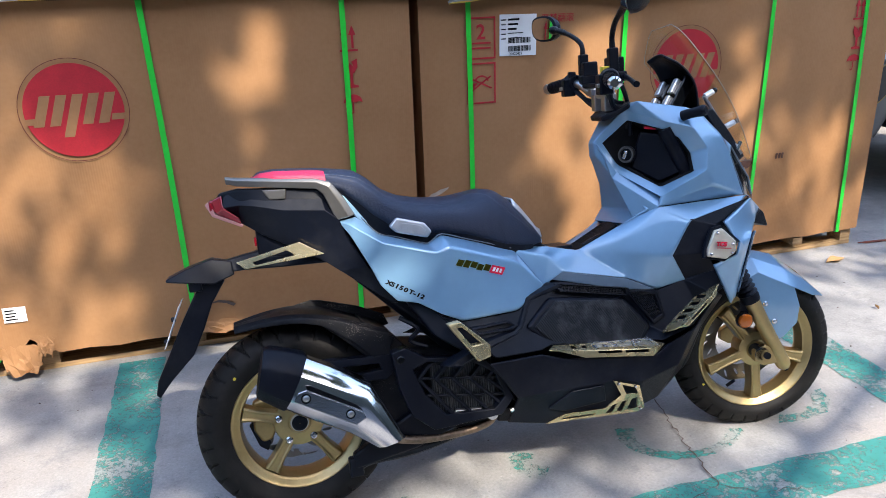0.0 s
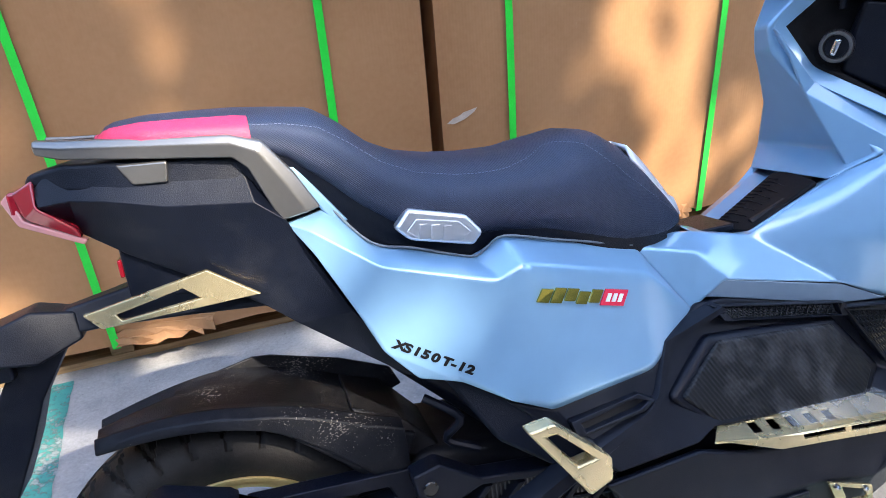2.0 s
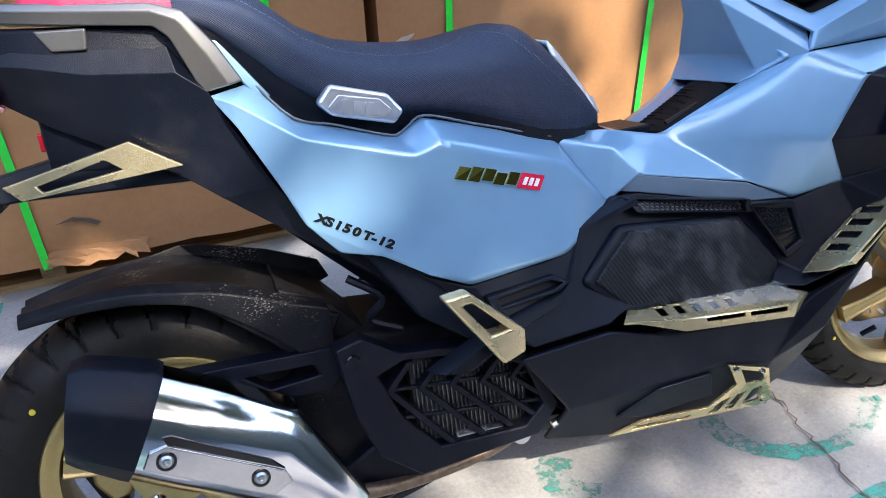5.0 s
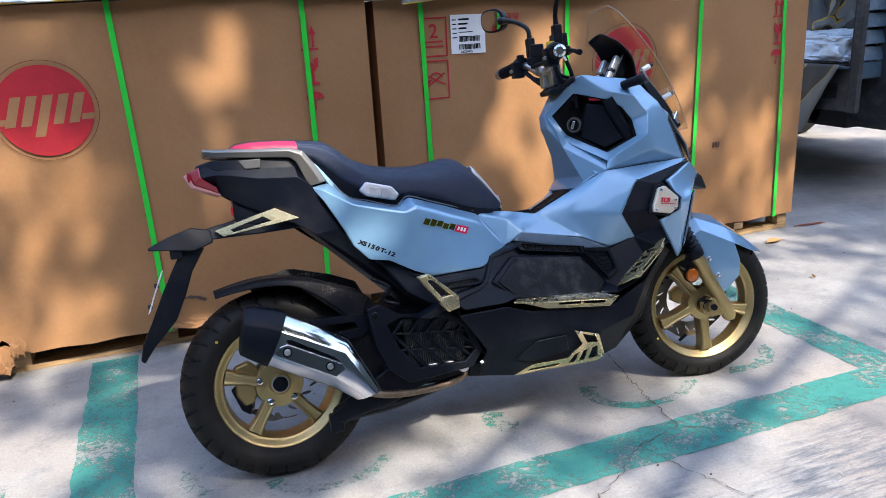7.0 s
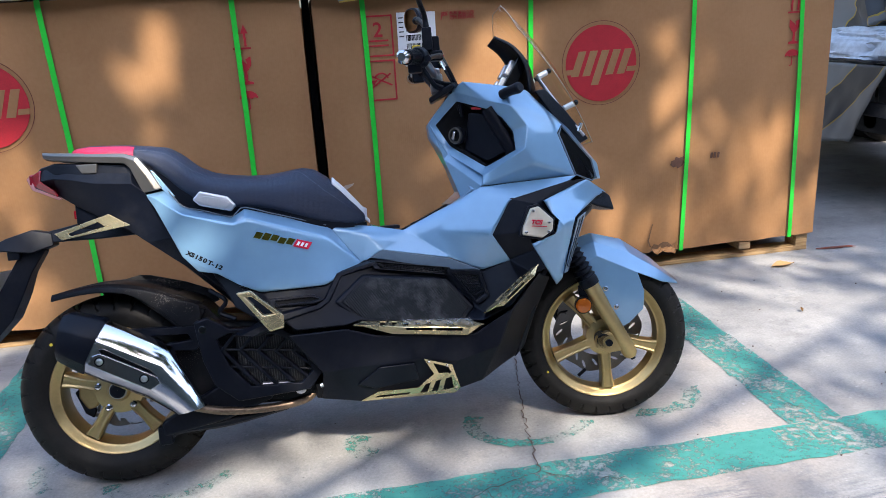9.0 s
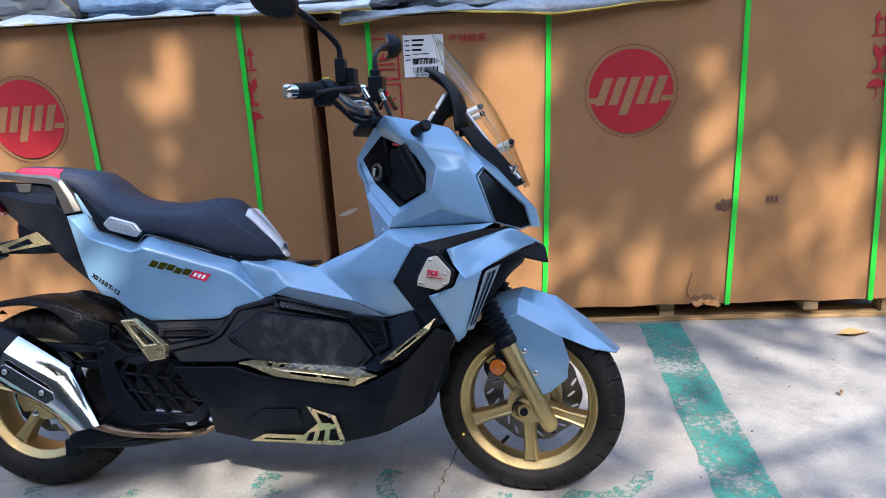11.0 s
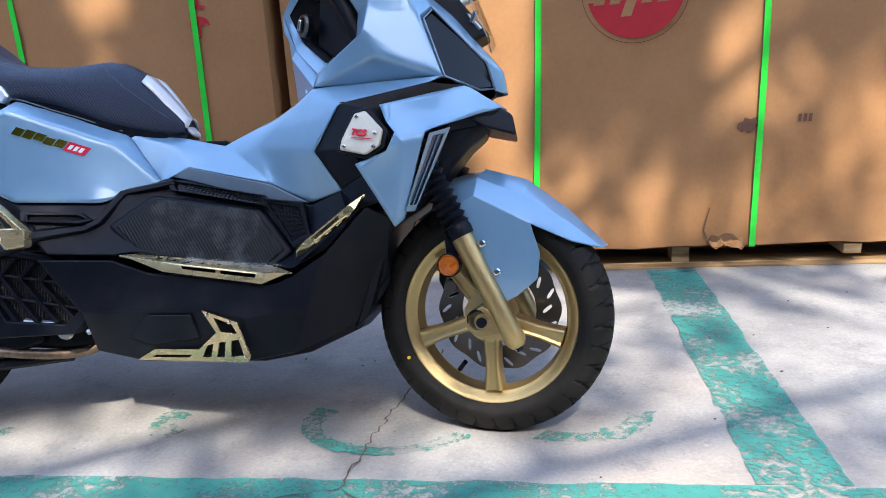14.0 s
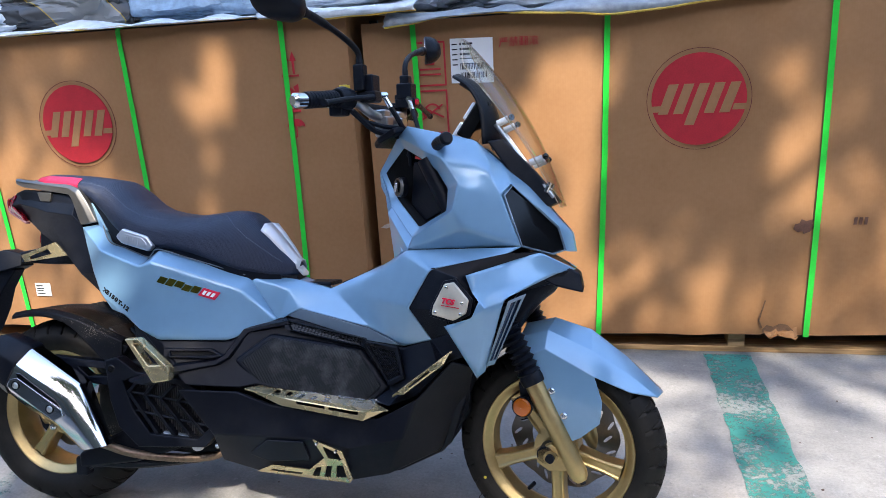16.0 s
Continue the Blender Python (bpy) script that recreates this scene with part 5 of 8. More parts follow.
def fender_half(s):
    V = {k: (u, s * v, w) for k, (u, v, w) in dict(
        c0=(1.285, 0, 0.520), c1=(1.355, 0, 0.537), c2=(1.44, 0, 0.512), c3=(1.52, 0, 0.452), c4=(1.598, 0, 0.376),
        s0=(1.285, 0.060, 0.500), s1=(1.352, 0.062, 0.520), s2=(1.45, 0.060, 0.478), s3=(1.53, 0.050, 0.425), s4=(1.590, 0.036, 0.374),
        e0=(1.305, 0.100, 0.462), e1=(1.352, 0.098, 0.485), e2=(1.462, 0.100, 0.428), e3=(1.535, 0.076, 0.392),
        k1=(1.478, 0.100, 0.372), l1=(1.472, 0.098, 0.322), l0=(1.430, 0.104, 0.288), l2=(1.405, 0.104, 0.276), m1=(1.345, 0.106, 0.405)).items()}
    F = [("c0", "c1", "s1", "s0"), ("c1", "c2", "s2", "s1"), ("c2", "c3", "s3", "s2"), ("c3", "c4", "s4", "s3"),
         ("s0", "s1", "e1", "e0"), ("s1", "s2", "e2", "e1"), ("s2", "s3", "e3", "e2"), ("s3", "s4", "e3"),
         ("e0", "e1", "m1"), ("e1", "e2", "k1", "m1"), ("m1", "k1", "l1", "l0"), ("m1", "l0", "l2")]
    return V, F
bm = bmesh.new()
for s in (-1, 1):
    V, F = fender_half(s)
    vs = {k: bm.verts.new(p) for k, p in V.items()}
    for f in F: bm.faces.new([vs[k] for k in f])
bmesh.ops.remove_doubles(bm, verts=bm.verts, dist=1e-4)
bmesh.ops.recalc_face_normals(bm, faces=bm.faces)
fender = steer_part("front_mudguard", bm, BLUE, "glossy blue-grey faceted front mudguard")
md = fender.modifiers.new("skin", "SOLIDIFY"); md.thickness = 0.004; md.offset = -1
md = fender.modifiers.new("edge", "BEVEL"); md.width, md.segments, md.angle_limit = 0.006, 3, radians(12); md.limit_method = "ANGLE"
for p in ((1.368, -0.1085, 0.392), (1.395, -0.1085, 0.337)): bolt(p, 0.008, fender, m=STEER)
# reflector, caliper and hose
refl = steer_part("side_reflector", lathe([(-0.004, 0.021), (-0.012, 0.021), (-0.016, 0.018), (-0.018, 0.0005)], 28, (1.302, -0.108, 0.352), closed=False), AMBER, "round amber side reflector")
steer_part("reflector_rim", lathe([(0.002, 0.0235), (-0.010, 0.0235), (-0.010, 0.0215), (0.002, 0.020)], 28, (1.302, -0.108, 0.352)), BLACK, "", refl)
steer_part("reflector_stay", slab([(1.292, -0.104, 0.405), (1.320, -0.104, 0.415), (1.318, -0.104, 0.365), (1.296, -0.104, 0.355)], 0.004), BLACK, "", refl)
steer_part("front_caliper", slab([(1.235, 0.035, 0.345), (1.29, 0.035, 0.372), (1.312, 0.035, 0.335), (1.29, 0.035, 0.275), (1.25, 0.035, 0.262), (1.232, 0.035, 0.30)], 0.055), BLACK, "black front brake caliper", bevel=0.006)
for dz in (0.0, 0.038): steer_part("caliper_piston", lathe([(0.030, 0.015), (0.022, 0.014), (0.022, 0.0005)], 16, (1.262, 0, 0.288 + dz), closed=False), DISC)

# --- dark core that carries the panels ---
def ring_rect(u, hw, lo, hi):
    return [(u, -hw, lo + .02), (u, -hw + .02, lo), (u, hw - .02, lo), (u, hw, lo + .02), (u, hw, hi - .02), (u, hw - .02, hi), (u, -hw + .02, hi), (u, -hw, hi - .02)]
part("frame_core", loft([ring_rect(-0.02, 0.025, 0.79, 0.84), ring_rect(0.10, 0.065, 0.70, 0.82), ring_rect(0.24, 0.085, 0.56, 0.74), ring_rect(0.38, 0.095, 0.42, 0.66), ring_rect(0.55, 0.09, 0.24, 0.60), ring_rect(0.70, 0.072, 0.19, 0.54), ring_rect(0.95, 0.075, 0.19, 0.50), ring_rect(1.06, 0.085, 0.24, 0.62), ring_rect(1.14, 0.09, 0.34, 0.66)]), BLACK, scooter, "black inner frame covers", bevel=0.01)
part("cowl_core", loft([ring_rect(1.02, 0.030, 0.70, 0.84), ring_rect(1.12, 0.085, 0.66, 0.86), ring_rect(1.22, 0.095, 0.64, 0.84), ring_rect(1.30, 0.060, 0.62, 0.76)]), BLACK, scooter, "black inner cowl", bevel=0.01)

def both(fn):
    for s in (-1, 1): fn(s)

def facets(name, V, F, s, material, label="", thick=0.006, bevel=0.004, direction=None, parent=scooter, segs=3):
    """Skin for one flank; corners are given with y as distance outwards."""
    VV = {k: (u, s * v, w) for k, (u, v, w) in V.items()}
    return part(name, shell(VV, F, thick, direction or (0, -s, 0)), material, parent, label, bevel=bevel, segs=segs)

def soften(ob, hold, loose=9.0, levels=3, blend=()):
    """Rounds the folds of a moulded skin and keeps its rims sharp."""
    bm = bmesh.new(); bm.from_mesh(ob.data)
    lay = bm.edges.layers.float.new("crease_edge")
    for e in bm.edges:
        e.smooth = True
        bend = e.calc_face_angle(0) if len(e.link_faces) == 2 else 3.0
        ends = [v.co for v in e.verts]
        if any((ends[0] - p).length + (ends[1] - q).length < 0.004 or (ends[0] - q).length + (ends[1] - p).length < 0.004 for p, q in blend):
            e[lay] = 0.30
            continue
        e[lay] = 1.0 if bend > 1.05 else 0.0 if abs(e.verts[0].co.z - e.verts[1].co.z) > loose else hold
    for f in bm.faces: f.smooth = True
    bm.to_mesh(ob.data); bm.free()
    md = ob.modifiers.new("round", "SUBSURF"); md.levels = md.render_levels = levels
    return ob

# --- rear side panel ---
def rear_panel(s):
    V = dict(a=(0.165, 0.106, 0.759), b=(0.216, 0.094, 0.767), c=(0.254, 0.120, 0.719), d=(0.369, 0.134, 0.681), e=(0.384, 0.140, 0.688), f=(0.407, 0.146, 0.700), g=(0.612, 0.084, 0.632),
             h=(0.689, 0.090, 0.526), i=(0.586, 0.150, 0.485), j=(0.428, 0.190, 0.489), k=(0.378, 0.188, 0.513), l=(0.325, 0.172, 0.546), m=(0.278, 0.152, 0.555), n=(0.223, 0.144, 0.646), n2=(0.243, 0.148, 0.597), o=(0.189, 0.124, 0.720),
             p=(0.188, 0.124, 0.749), q=(0.256, 0.160, 0.700), r=(0.381, 0.189, 0.665), t=(0.411, 0.189, 0.677), v=(0.605, 0.124, 0.606))
    F = [("a", "b", "p"), ("b", "c", "q", "p"), ("c", "d", "r", "q"), ("d", "e", "f", "t", "r"), ("f", "g", "v", "t"),
         ("g", "h", "v"), ("a", "p", "o"), ("p", "q", "n", "o"), ("q", "r", "l", "n2", "n"), ("l", "m", "n2"), ("r", "t", "j", "k", "l"), ("t", "v", "i", "j"), ("v", "h", "i")]
    ob = soften(facets("rear_side_panel", V, F, s, BLUE, "glossy blue-grey rear side panel", 0.010, 0), 0.95, 0.1, 4)
    return ob
LIP = mat("pale_rubber_lip", (0.13, 0.15, 0.17), 0.6, 0, 0, 0.15, 30)
def panel_lip(s, parent):
    edge = [(0.216, 0.095, 0.768), (0.254, 0.121, 0.721), (0.300, 0.1265, 0.706), (0.366, 0.1345, 0.683), (0.384, 0.1405, 0.690), (0.407, 0.1465, 0.702), (0.475, 0.1265, 0.6795), (0.520, 0.1136, 0.6650), (0.565, 0.0998, 0.6495), (0.604, 0.0880, 0.6365)]
    part("panel_lip", tube([(u, s * (v + 0.0018), w + 0.001) for u, v, w in edge], 0.0015, 8, 4), LIP, parent, "pale lip along the panel's upper edge")
panel_r = rear_panel(-1)
panel_lip(-1, panel_r)
rear_panel(1)

# badge and type code on the right panel: plain bars stand for the product name
from mathutils.bvhtree import BVHTree
bpy.context.view_layer.update()
panel_tree = BVHTree.FromObject(panel_r, bpy.context.evaluated_depsgraph_get())
def drape(ob, lift):
    """Lay a flat part onto the panel's skin."""
    back = max(v.co.y for v in ob.data.vertices)
    for v in ob.data.vertices:
        hit = panel_tree.ray_cast(Vector((v.co.x, -0.5, v.co.z)), Vector((0, 1, 0)))
        if hit[0]: v.co.y = hit[0].y - (lift if v.co.y < back - 1e-5 else -0.001)
BO, BX, BZ = Vector((0.4235, 0, 0.6265)), Vector((0.128, 0, -0.0445)).normalized(), Vector((0.34, 0, 0.94)).normalized()
def badge(pts, material, depth, name, label=""):
    q = [BO + BX * a + BZ * b for a, b in pts]
    drape(part(name, slab([(p.x, -0.2, p.z) for p in q], -depth, (0, 1, 0)), material, panel_r, label, smooth=False), depth)
def para(x0, x1, z0, z1): return [(x0 + 0.30 * z0, z0), (x1 + 0.30 * z0, z0), (x1 + 0.30 * z1, z1), (x0 + 0.30 * z1, z1)]
for k in range(5):
    x = 0.0195 * k
    badge(para(x, x + 0.0165, (0.0, 0.0, 0.003, 0.0, 0.002)[k], (0.016, 0.018, 0.018, 0.015, 0.018)[k]), GREENB, 0.003, "badge_bar", "polished yellow-green badge bar")
badge(para(0.098, 0.137, -0.001, 0.019), REDB, 0.003, "badge_plate", "red raised badge plate")
for x0 in (0.104, 0.114, 0.124): badge(para(x0, x0 + 0.006, 0.004, 0.014), WHITE, 0.0042, "badge_bar", "white badge bar")
txn = Vector((0.075, 0, -0.0425)).normalized()
mt = Matrix.Translation(Vector((0.2535, -0.18, 0.6010))) @ Matrix((txn * 1.20, Vector((0.0425, 0, 0.075)).normalized(), Vector((0, -1, 0)))).transposed().to_4x4()
at_x = 0.0
for ch in "XS150T-12":
    drape(lettering(ch, 0.0150, mt @ Matrix.Translation((at_x, 0, 0)), INK, panel_r, "letter", 0.0003, "black printed letter", 0.08, 0.0007), 0.0014)
    at_x += 0.0150 * {"X": 0.66, "S": 0.58, "1": 0.58, "5": 0.66, "0": 0.70, "T": 0.62, "-": 0.44, "2": 0.6}[ch]

# --- tail ---
def tv(u): return 0.040 + 0.068 * min(1, max(0, (u + 0.10) / 0.27))
def tail_panel(s):
    up = [(-0.100, 0.838), (-0.085, 0.853), (-0.050, 0.857), (0.000, 0.847), (0.130, 0.826), (0.152, 0.776)]
    mid = [(-0.096, 0.820), (-0.060, 0.822), (-0.020, 0.815), (0.040, 0.800), (0.135, 0.790), (0.165, 0.765)]
    low = [(-0.088, 0.808), (-0.064, 0.780), (-0.015, 0.745), (0.074, 0.694), (0.126, 0.664), (0.184, 0.722)]
    V, F = {}, []
    for i in range(6):
        V[f"u{i}"] = (up[i][0], tv(up[i][0]) - 0.012, up[i][1])
        V[f"m{i}"] = (mid[i][0], tv(mid[i][0]) + 0.006, mid[i][1])
        V[f"l{i}"] = (low[i][0], tv(low[i][0]) - 0.024 + 0.02 * (i > 3), low[i][1])
    for i in range(5):
        F += [(f"u{i}", f"u{i+1}", f"m{i+1}", f"m{i}"), (f"m{i}", f"m{i+1}", f"l{i+1}", f"l{i}")]
    V.update(x1=(0.156, 0.105, 0.640), x2=(0.220, 0.122, 0.645), x3=(0.272, 0.110, 0.545), x4=(0.284, 0.124, 0.545))
    F += [("l4", "l5", "x2", "x1"), ("x1", "x2", "x4", "x3")]
    facets("tail_panel", V, F, s, BLACK, "matt black tail panel", 0.006, 0.005)
both(tail_panel)
part("tail_cover", loft([[(-0.112, -0.02, 0.842), (-0.112, 0.02, 0.842), (-0.105, 0.02, 0.855), (-0.105, -0.02, 0.855)], [(-0.06, -0.05, 0.83), (-0.06, 0.05, 0.83), (-0.06, 0.045, 0.862), (-0.06, -0.045, 0.862)], [(0.12, -0.090, 0.80), (0.12, 0.090, 0.80), (0.12, 0.085, 0.845), (0.12, -0.085, 0.845)], [(0.20, -0.100, 0.74), (0.20, 0.100, 0.74), (0.20, 0.085, 0.80), (0.20, -0.085, 0.80)]]), BLACK, scooter, "black tail cover", bevel=0.006)
def tail_light(s):
    V = dict(a=(-0.098, 0.030, 0.850), b=(-0.126, 0.024, 0.838), c=(-0.116, 0.030, 0.806), d=(-0.060, 0.044, 0.776), e=(-0.062, 0.052, 0.790), f=(-0.098, 0.048, 0.820))
    facets("tail_light", V, [("a", "b", "c", "f"), ("f", "c", "d", "e")], s, LENSRED, "red tail light lens", 0.02, 0.004)
    V2 = dict(b=(-0.128, 0.020, 0.840), b2=(-0.140, 0.018, 0.830), c=(-0.118, 0.030, 0.806), c2=(-0.126, 0.026, 0.800), d=(-0.055, 0.042, 0.774), d2=(-0.060, 0.040, 0.768))
    facets("tail_lens_edge", V2, [("b", "b2", "c2", "c"), ("c", "c2", "d2", "d")], s, LENSPINK, "clear tail light edge", 0.016, 0.003)
both(tail_light)
part("tail_light_bar", box_bm((-0.122, 0, 0.825), (0.018, 0.05, 0.03)), LENSRED, scooter, "red tail light lens", bevel=0.005)

# --- grab rail ---
def rail_v(u): return 0.040 + 0.066 * min(1, max(0, (u + 0.083) / 0.23))
def grab_rail(s):
    secs = []
    for ut, top, ul, low in ((-0.086, 0.892, -0.086, 0.876), (-0.06, 0.888, -0.06, 0.867), (0.04, 0.877, 0.04, 0.853), (0.122, 0.868, 0.122, 0.842), (0.156, 0.856, 0.136, 0.828), (0.184, 0.816, 0.150, 0.790), (0.207, 0.771, 0.160, 0.763)):
        v = rail_v(ut)
        secs.append([(ut, s * (v - 0.016), top + 0.001), (ut, s * v, top), (0.65 * ut + 0.35 * ul, s * (v + 0.005), 0.65 * top + 0.35 * low), (ul, s * (v + 0.001), low), (ul, s * (v - 0.016), low + 0.003)])
    part("grab_rail", loft(secs), SILVER, scooter, "satin silver passenger grab rail", bevel=0.003)
    part("rail_bracket", slab([(-0.005, s * 0.062, 0.853), (0.052, s * 0.079, 0.850), (0.048, s * 0.078, 0.826), (0.010, s * 0.068, 0.828)], 0.02, (0, -s, 0)), SILVER, scooter, bevel=0.003)
both(grab_rail)
part("rail_bridge", box_bm((-0.074, 0, 0.880), (0.022, 0.052, 0.014)), SILVER, scooter, bevel=0.003)

# --- seat ---
SEAT = [(-0.020, .886, .868, .040), (-0.008, .898, .862, .054), (0.03, .901, .858, .072), (0.08, .898, .852, .084), (0.13, .894, .846, .092), (0.18, .887, .826, .100), (0.222, .880, .786, .109), (0.250, .860, .756, .117), (0.285, .827, .730, .126), (0.325, .806, .708, .132), (0.37, .795, .697, .134), (0.42, .788, .694, .133), (0.47, .786, .684, .130), (0.52, .792, .664, .124), (0.556, .797, .648, .116), (0.588, .791, .636, .106), (0.62, .768, .630, .092), (0.655, .732, .628, .074), (0.69, .690, .630, .052), (0.712, .660, .634, .034)]
def seat_at(u):
    for a, b in zip(SEAT, SEAT[1:]):
        if a[0] <= u <= b[0]:
            t = (u - a[0]) / (b[0] - a[0]); return [x + (y - x) * t for x, y in zip(a, b)]
    return list(SEAT[0] if u < SEAT[0][0] else SEAT[-1])
def seat_ring(u, grow=0.0, n=40, lo=0, hi=40):
    u, top, bot, hw = seat_at(u)
    mid, hh = (top + bot) / 2, (top - bot) / 2
    out = []
    for i in range(lo, hi):
        a = 2 * math.pi * i / n
        c, s = math.cos(a), math.sin(a)
        up = s > 0
        e = 0.62 if up else 0.34
        narrow = 1 - 0.22 * max(0, s) if up else 1.0
        out.append((u, (hw + grow) * narrow * math.copysign(abs(c) ** e, c), mid + (hh + grow) * math.copysign(abs(s) ** (0.78 if up else 0.45), s)))
    return out
us = [-0.020 + 0.732 * i / 80 for i in range(81)]
seat = part("seat", loft([seat_ring(u) for u in us]), VINYL, scooter, "dark navy textured vinyl seat", angle=60)
# red band round the back edge of the seat
def band(lo, hi, u0, u1, n=20):
    rings = [seat_ring(u0 + (u1 - u0) * i / n, 0.0018, 40, lo, hi) for i in range(n + 1)]
    return loft(rings, closed=False, caps=False)
for lo, hi, u1 in ((16, 22, 0.146), (-1, 6, 0.212)):
    ob = part("seat_band", band(lo, hi, -0.0195, u1), RED, seat, "raspberry red vinyl band", angle=60)
part("seat_back_band", slab(seat_ring(-0.0195, 0.001), 0.004, (-1, 0, 0)), RED, seat, "raspberry red vinyl band", bevel=0.002)
# stitched seam along each side of the seat, a run of short stitches
SEAM = [(0.06, 18.6), (0.16, 18.2), (0.20, 17.2), (0.24, 16.8), (0.28, 16.4), (0.34, 16.1), (0.40, 16.1), (0.44, 15.6), (0.48, 14.0), (0.505, 12.6), (0.52, 12.6), (0.55, 14.4), (0.58, 17.2), (0.61, 18.4), (0.64, 18.8), (0.67, 19.2), (0.69, 19.4)]
def seam_at(u):
    for a, b in zip(SEAM, SEAM[1:]):
        if a[0] <= u <= b[0]:
            f = a[1] + (b[1] - a[1]) * (u - a[0]) / (b[0] - a[0])
            r = seat_ring(u, 0.0010); k = int(f)
            return Vector(r[k]).lerp(Vector(r[k + 1]), f - k)
for s_ in (1, -1):
    bms = bmesh.new()
    path = [seam_at(0.061 + 0.628 * i / 400) for i in range(401)]
    for i in range(0, 398, 3):
        a, b = path[i], path[i + 2]
        d = (b - a).normalized(); side = d.cross(Vector((0, -0.7, 0.7))).normalized() * 0.0005; up = Vector((0, -0.7, 0.7)) * 0.0006
        vs = [bms.verts.new((p.x, s_ * p.y, p.z)) for p in (a - side, a + side, b + side, b - side, a.lerp(b, 0.5) + up)]
        for q in ((0, 1, 4), (1, 2, 4), (2, 3, 4), (3, 0, 4)): bms.faces.new([vs[k] for k in q])
    part("stitching", bms, THREAD, seat, "grey stitched seam")
def seat_badge(s):
    o = [(0.281, 0.735), (0.300, 0.755), (0.368, 0.735), (0.386, 0.711), (0.372, 0.697), (0.297, 0.718)]
    b = part("seat_badge", slab([(u, s * (0.1395 + 0.06 * (0.73 - w)), w) for u, w in o], 0.020, (0, -s, 0)), BRIGHT, seat, "faceted bright silver seat badge", bevel=0.005, segs=3)
    c = Vector((0.328, 0, 0.722))
    inner = [((u - c.x) * 0.72 + c.x, (w - c.z) * 0.6 + c.z) for u, w in o]
    part("badge_inset", slab([(u, s * (0.1408 + 0.06 * (0.73 - w)), w) for u, w in inner], 0.004, (0, -s, 0)), BRIGHT, b, "satin inset", bevel=0.001)
    for k in range(3):
        u = 0.312 + 0.014 * k
        part("emblem_bar", slab([(u + a, s * (0.1432 + 0.06 * (0.73 - w2)), w2) for a, w2 in ((a, w - 0.27 * (u - 0.328)) for a, w in ((-0.005, 0.714), (0.004, 0.713), (0.007, 0.730), (-0.002, 0.731)))], 0.003, (0, -s, 0)), BRIGHT, b)
both(seat_badge)
def side_strip(s):
    part("side_strip", slab([(0.172, s * 0.090, 0.822), (0.186, s * 0.092, 0.822), (0.236, s * 0.104, 0.748), (0.216, s * 0.104, 0.752)], 0.010, (0, -s, 0)), BLUE, scooter, "blue-grey strip between rail and seat", bevel=0.003)
both(side_strip)
def seat_nose(s):
    rows = []
    for i in range(9):
        u = 0.632 + 0.086 * i / 8
        _, top, bot, hw = seat_at(min(u, 0.711))
        w0 = top + 0.003
        v0 = 0.010 + 0.030 * (1 - i / 8)
        rows.append([(u, s * 0.0, w0 + 0.004), (u, s * v0, w0 + 0.002), (u - 0.002, s * (v0 + 0.016), w0 - 0.014 - 0.004 * i / 8)])
    ob = part("seat_nose_trim", loft(rows, closed=False, caps=False), TRIM, seat, "bright silver trim on the seat nose", angle=60)
    md = ob.modifiers.new("skin", "SOLIDIFY"); md.thickness = 0.004; md.offset = 1
both(seat_nose)
part("seat_nose_cap", slab([(0.700, -0.020, 0.664), (0.724, -0.016, 0.640), (0.728, 0.016, 0.640), (0.706, 0.020, 0.662)], 0.012, (0, 0, -1)), TRIM, seat, "", bevel=0.004)
pan = []
for u in [0.10 + 0.58 * i / 20 for i in range(21)]:
    _, top, bot, hw = seat_at(u)
    k = 0.93
    pan.append([(u, -hw * k, bot + 0.015), (u, -hw * k + 0.01, bot - 0.05), (u, hw * k - 0.01, bot - 0.05), (u, hw * k, bot + 0.015)])
part("seat_pan", loft(pan), BLACK, scooter, "black seat pan")
part("seat_base", slab([(0.600, -0.075, 0.632), (0.716, -0.030, 0.634), (0.716, 0.030, 0.634), (0.600, 0.075, 0.632)], 0.014, (0, 0, -1)), BLACK, scooter, "", bevel=0.003)

# --- number plate carrier ---
def gold_bracket(s):
    o = [(-0.086, 0.016, 0.684), (0.067, 0.058, 0.721), (0.122, 0.099, 0.687), (-0.066, 0.012, 0.666)]
    h = [(-0.046, 0.0245, 0.681), (0.036, 0.050, 0.703), (0.054, 0.060, 0.690), (-0.040, 0.024, 0.674)]
    f = lambda L: [(u, s * (0.032 + 0.40 * (u + 0.086) + 0.15 * (0.684 - w)), w) for u, v, w in L]
    part("carrier_plate", slab(f(o), 0.008, (0, -s, 0), [f(h)]), GOLDP, scooter, "pale gold triangular bracket plate", bevel=0.0015, segs=1)
both(gold_bracket)
part("carrier_arm", loft([[(u, -v, lo), (u, -v * .6, hi), (u, v * .6, hi), (u, v, lo)] for u, v, lo, hi in ((-0.118, 0.022, 0.662, 0.690), (-0.06, 0.024, 0.662, 0.700), (0.03, 0.042, 0.660, 0.716), (0.13, 0.085, 0.662, 0.735))]), BLACK, scooter, "black plate carrier arm", bevel=0.004)
part("carrier_neck", loft([[(-0.03, -0.024, 0.69), (-0.03, 0.024, 0.69), (-0.03, 0.024, 0.775), (-0.03, -0.024, 0.775)], [(0.10, -0.05, 0.68), (0.10, 0.05, 0.68), (0.08, 0.05, 0.76), (0.08, -0.05, 0.76)]]), BLACK, scooter, bevel=0.004)
part("rear_reflector", box_bm((-0.033, -0.004, 0.728), (0.006, 0.03, 0.022)), LENSRED, scooter, "small red rear reflector", bevel=0.002)
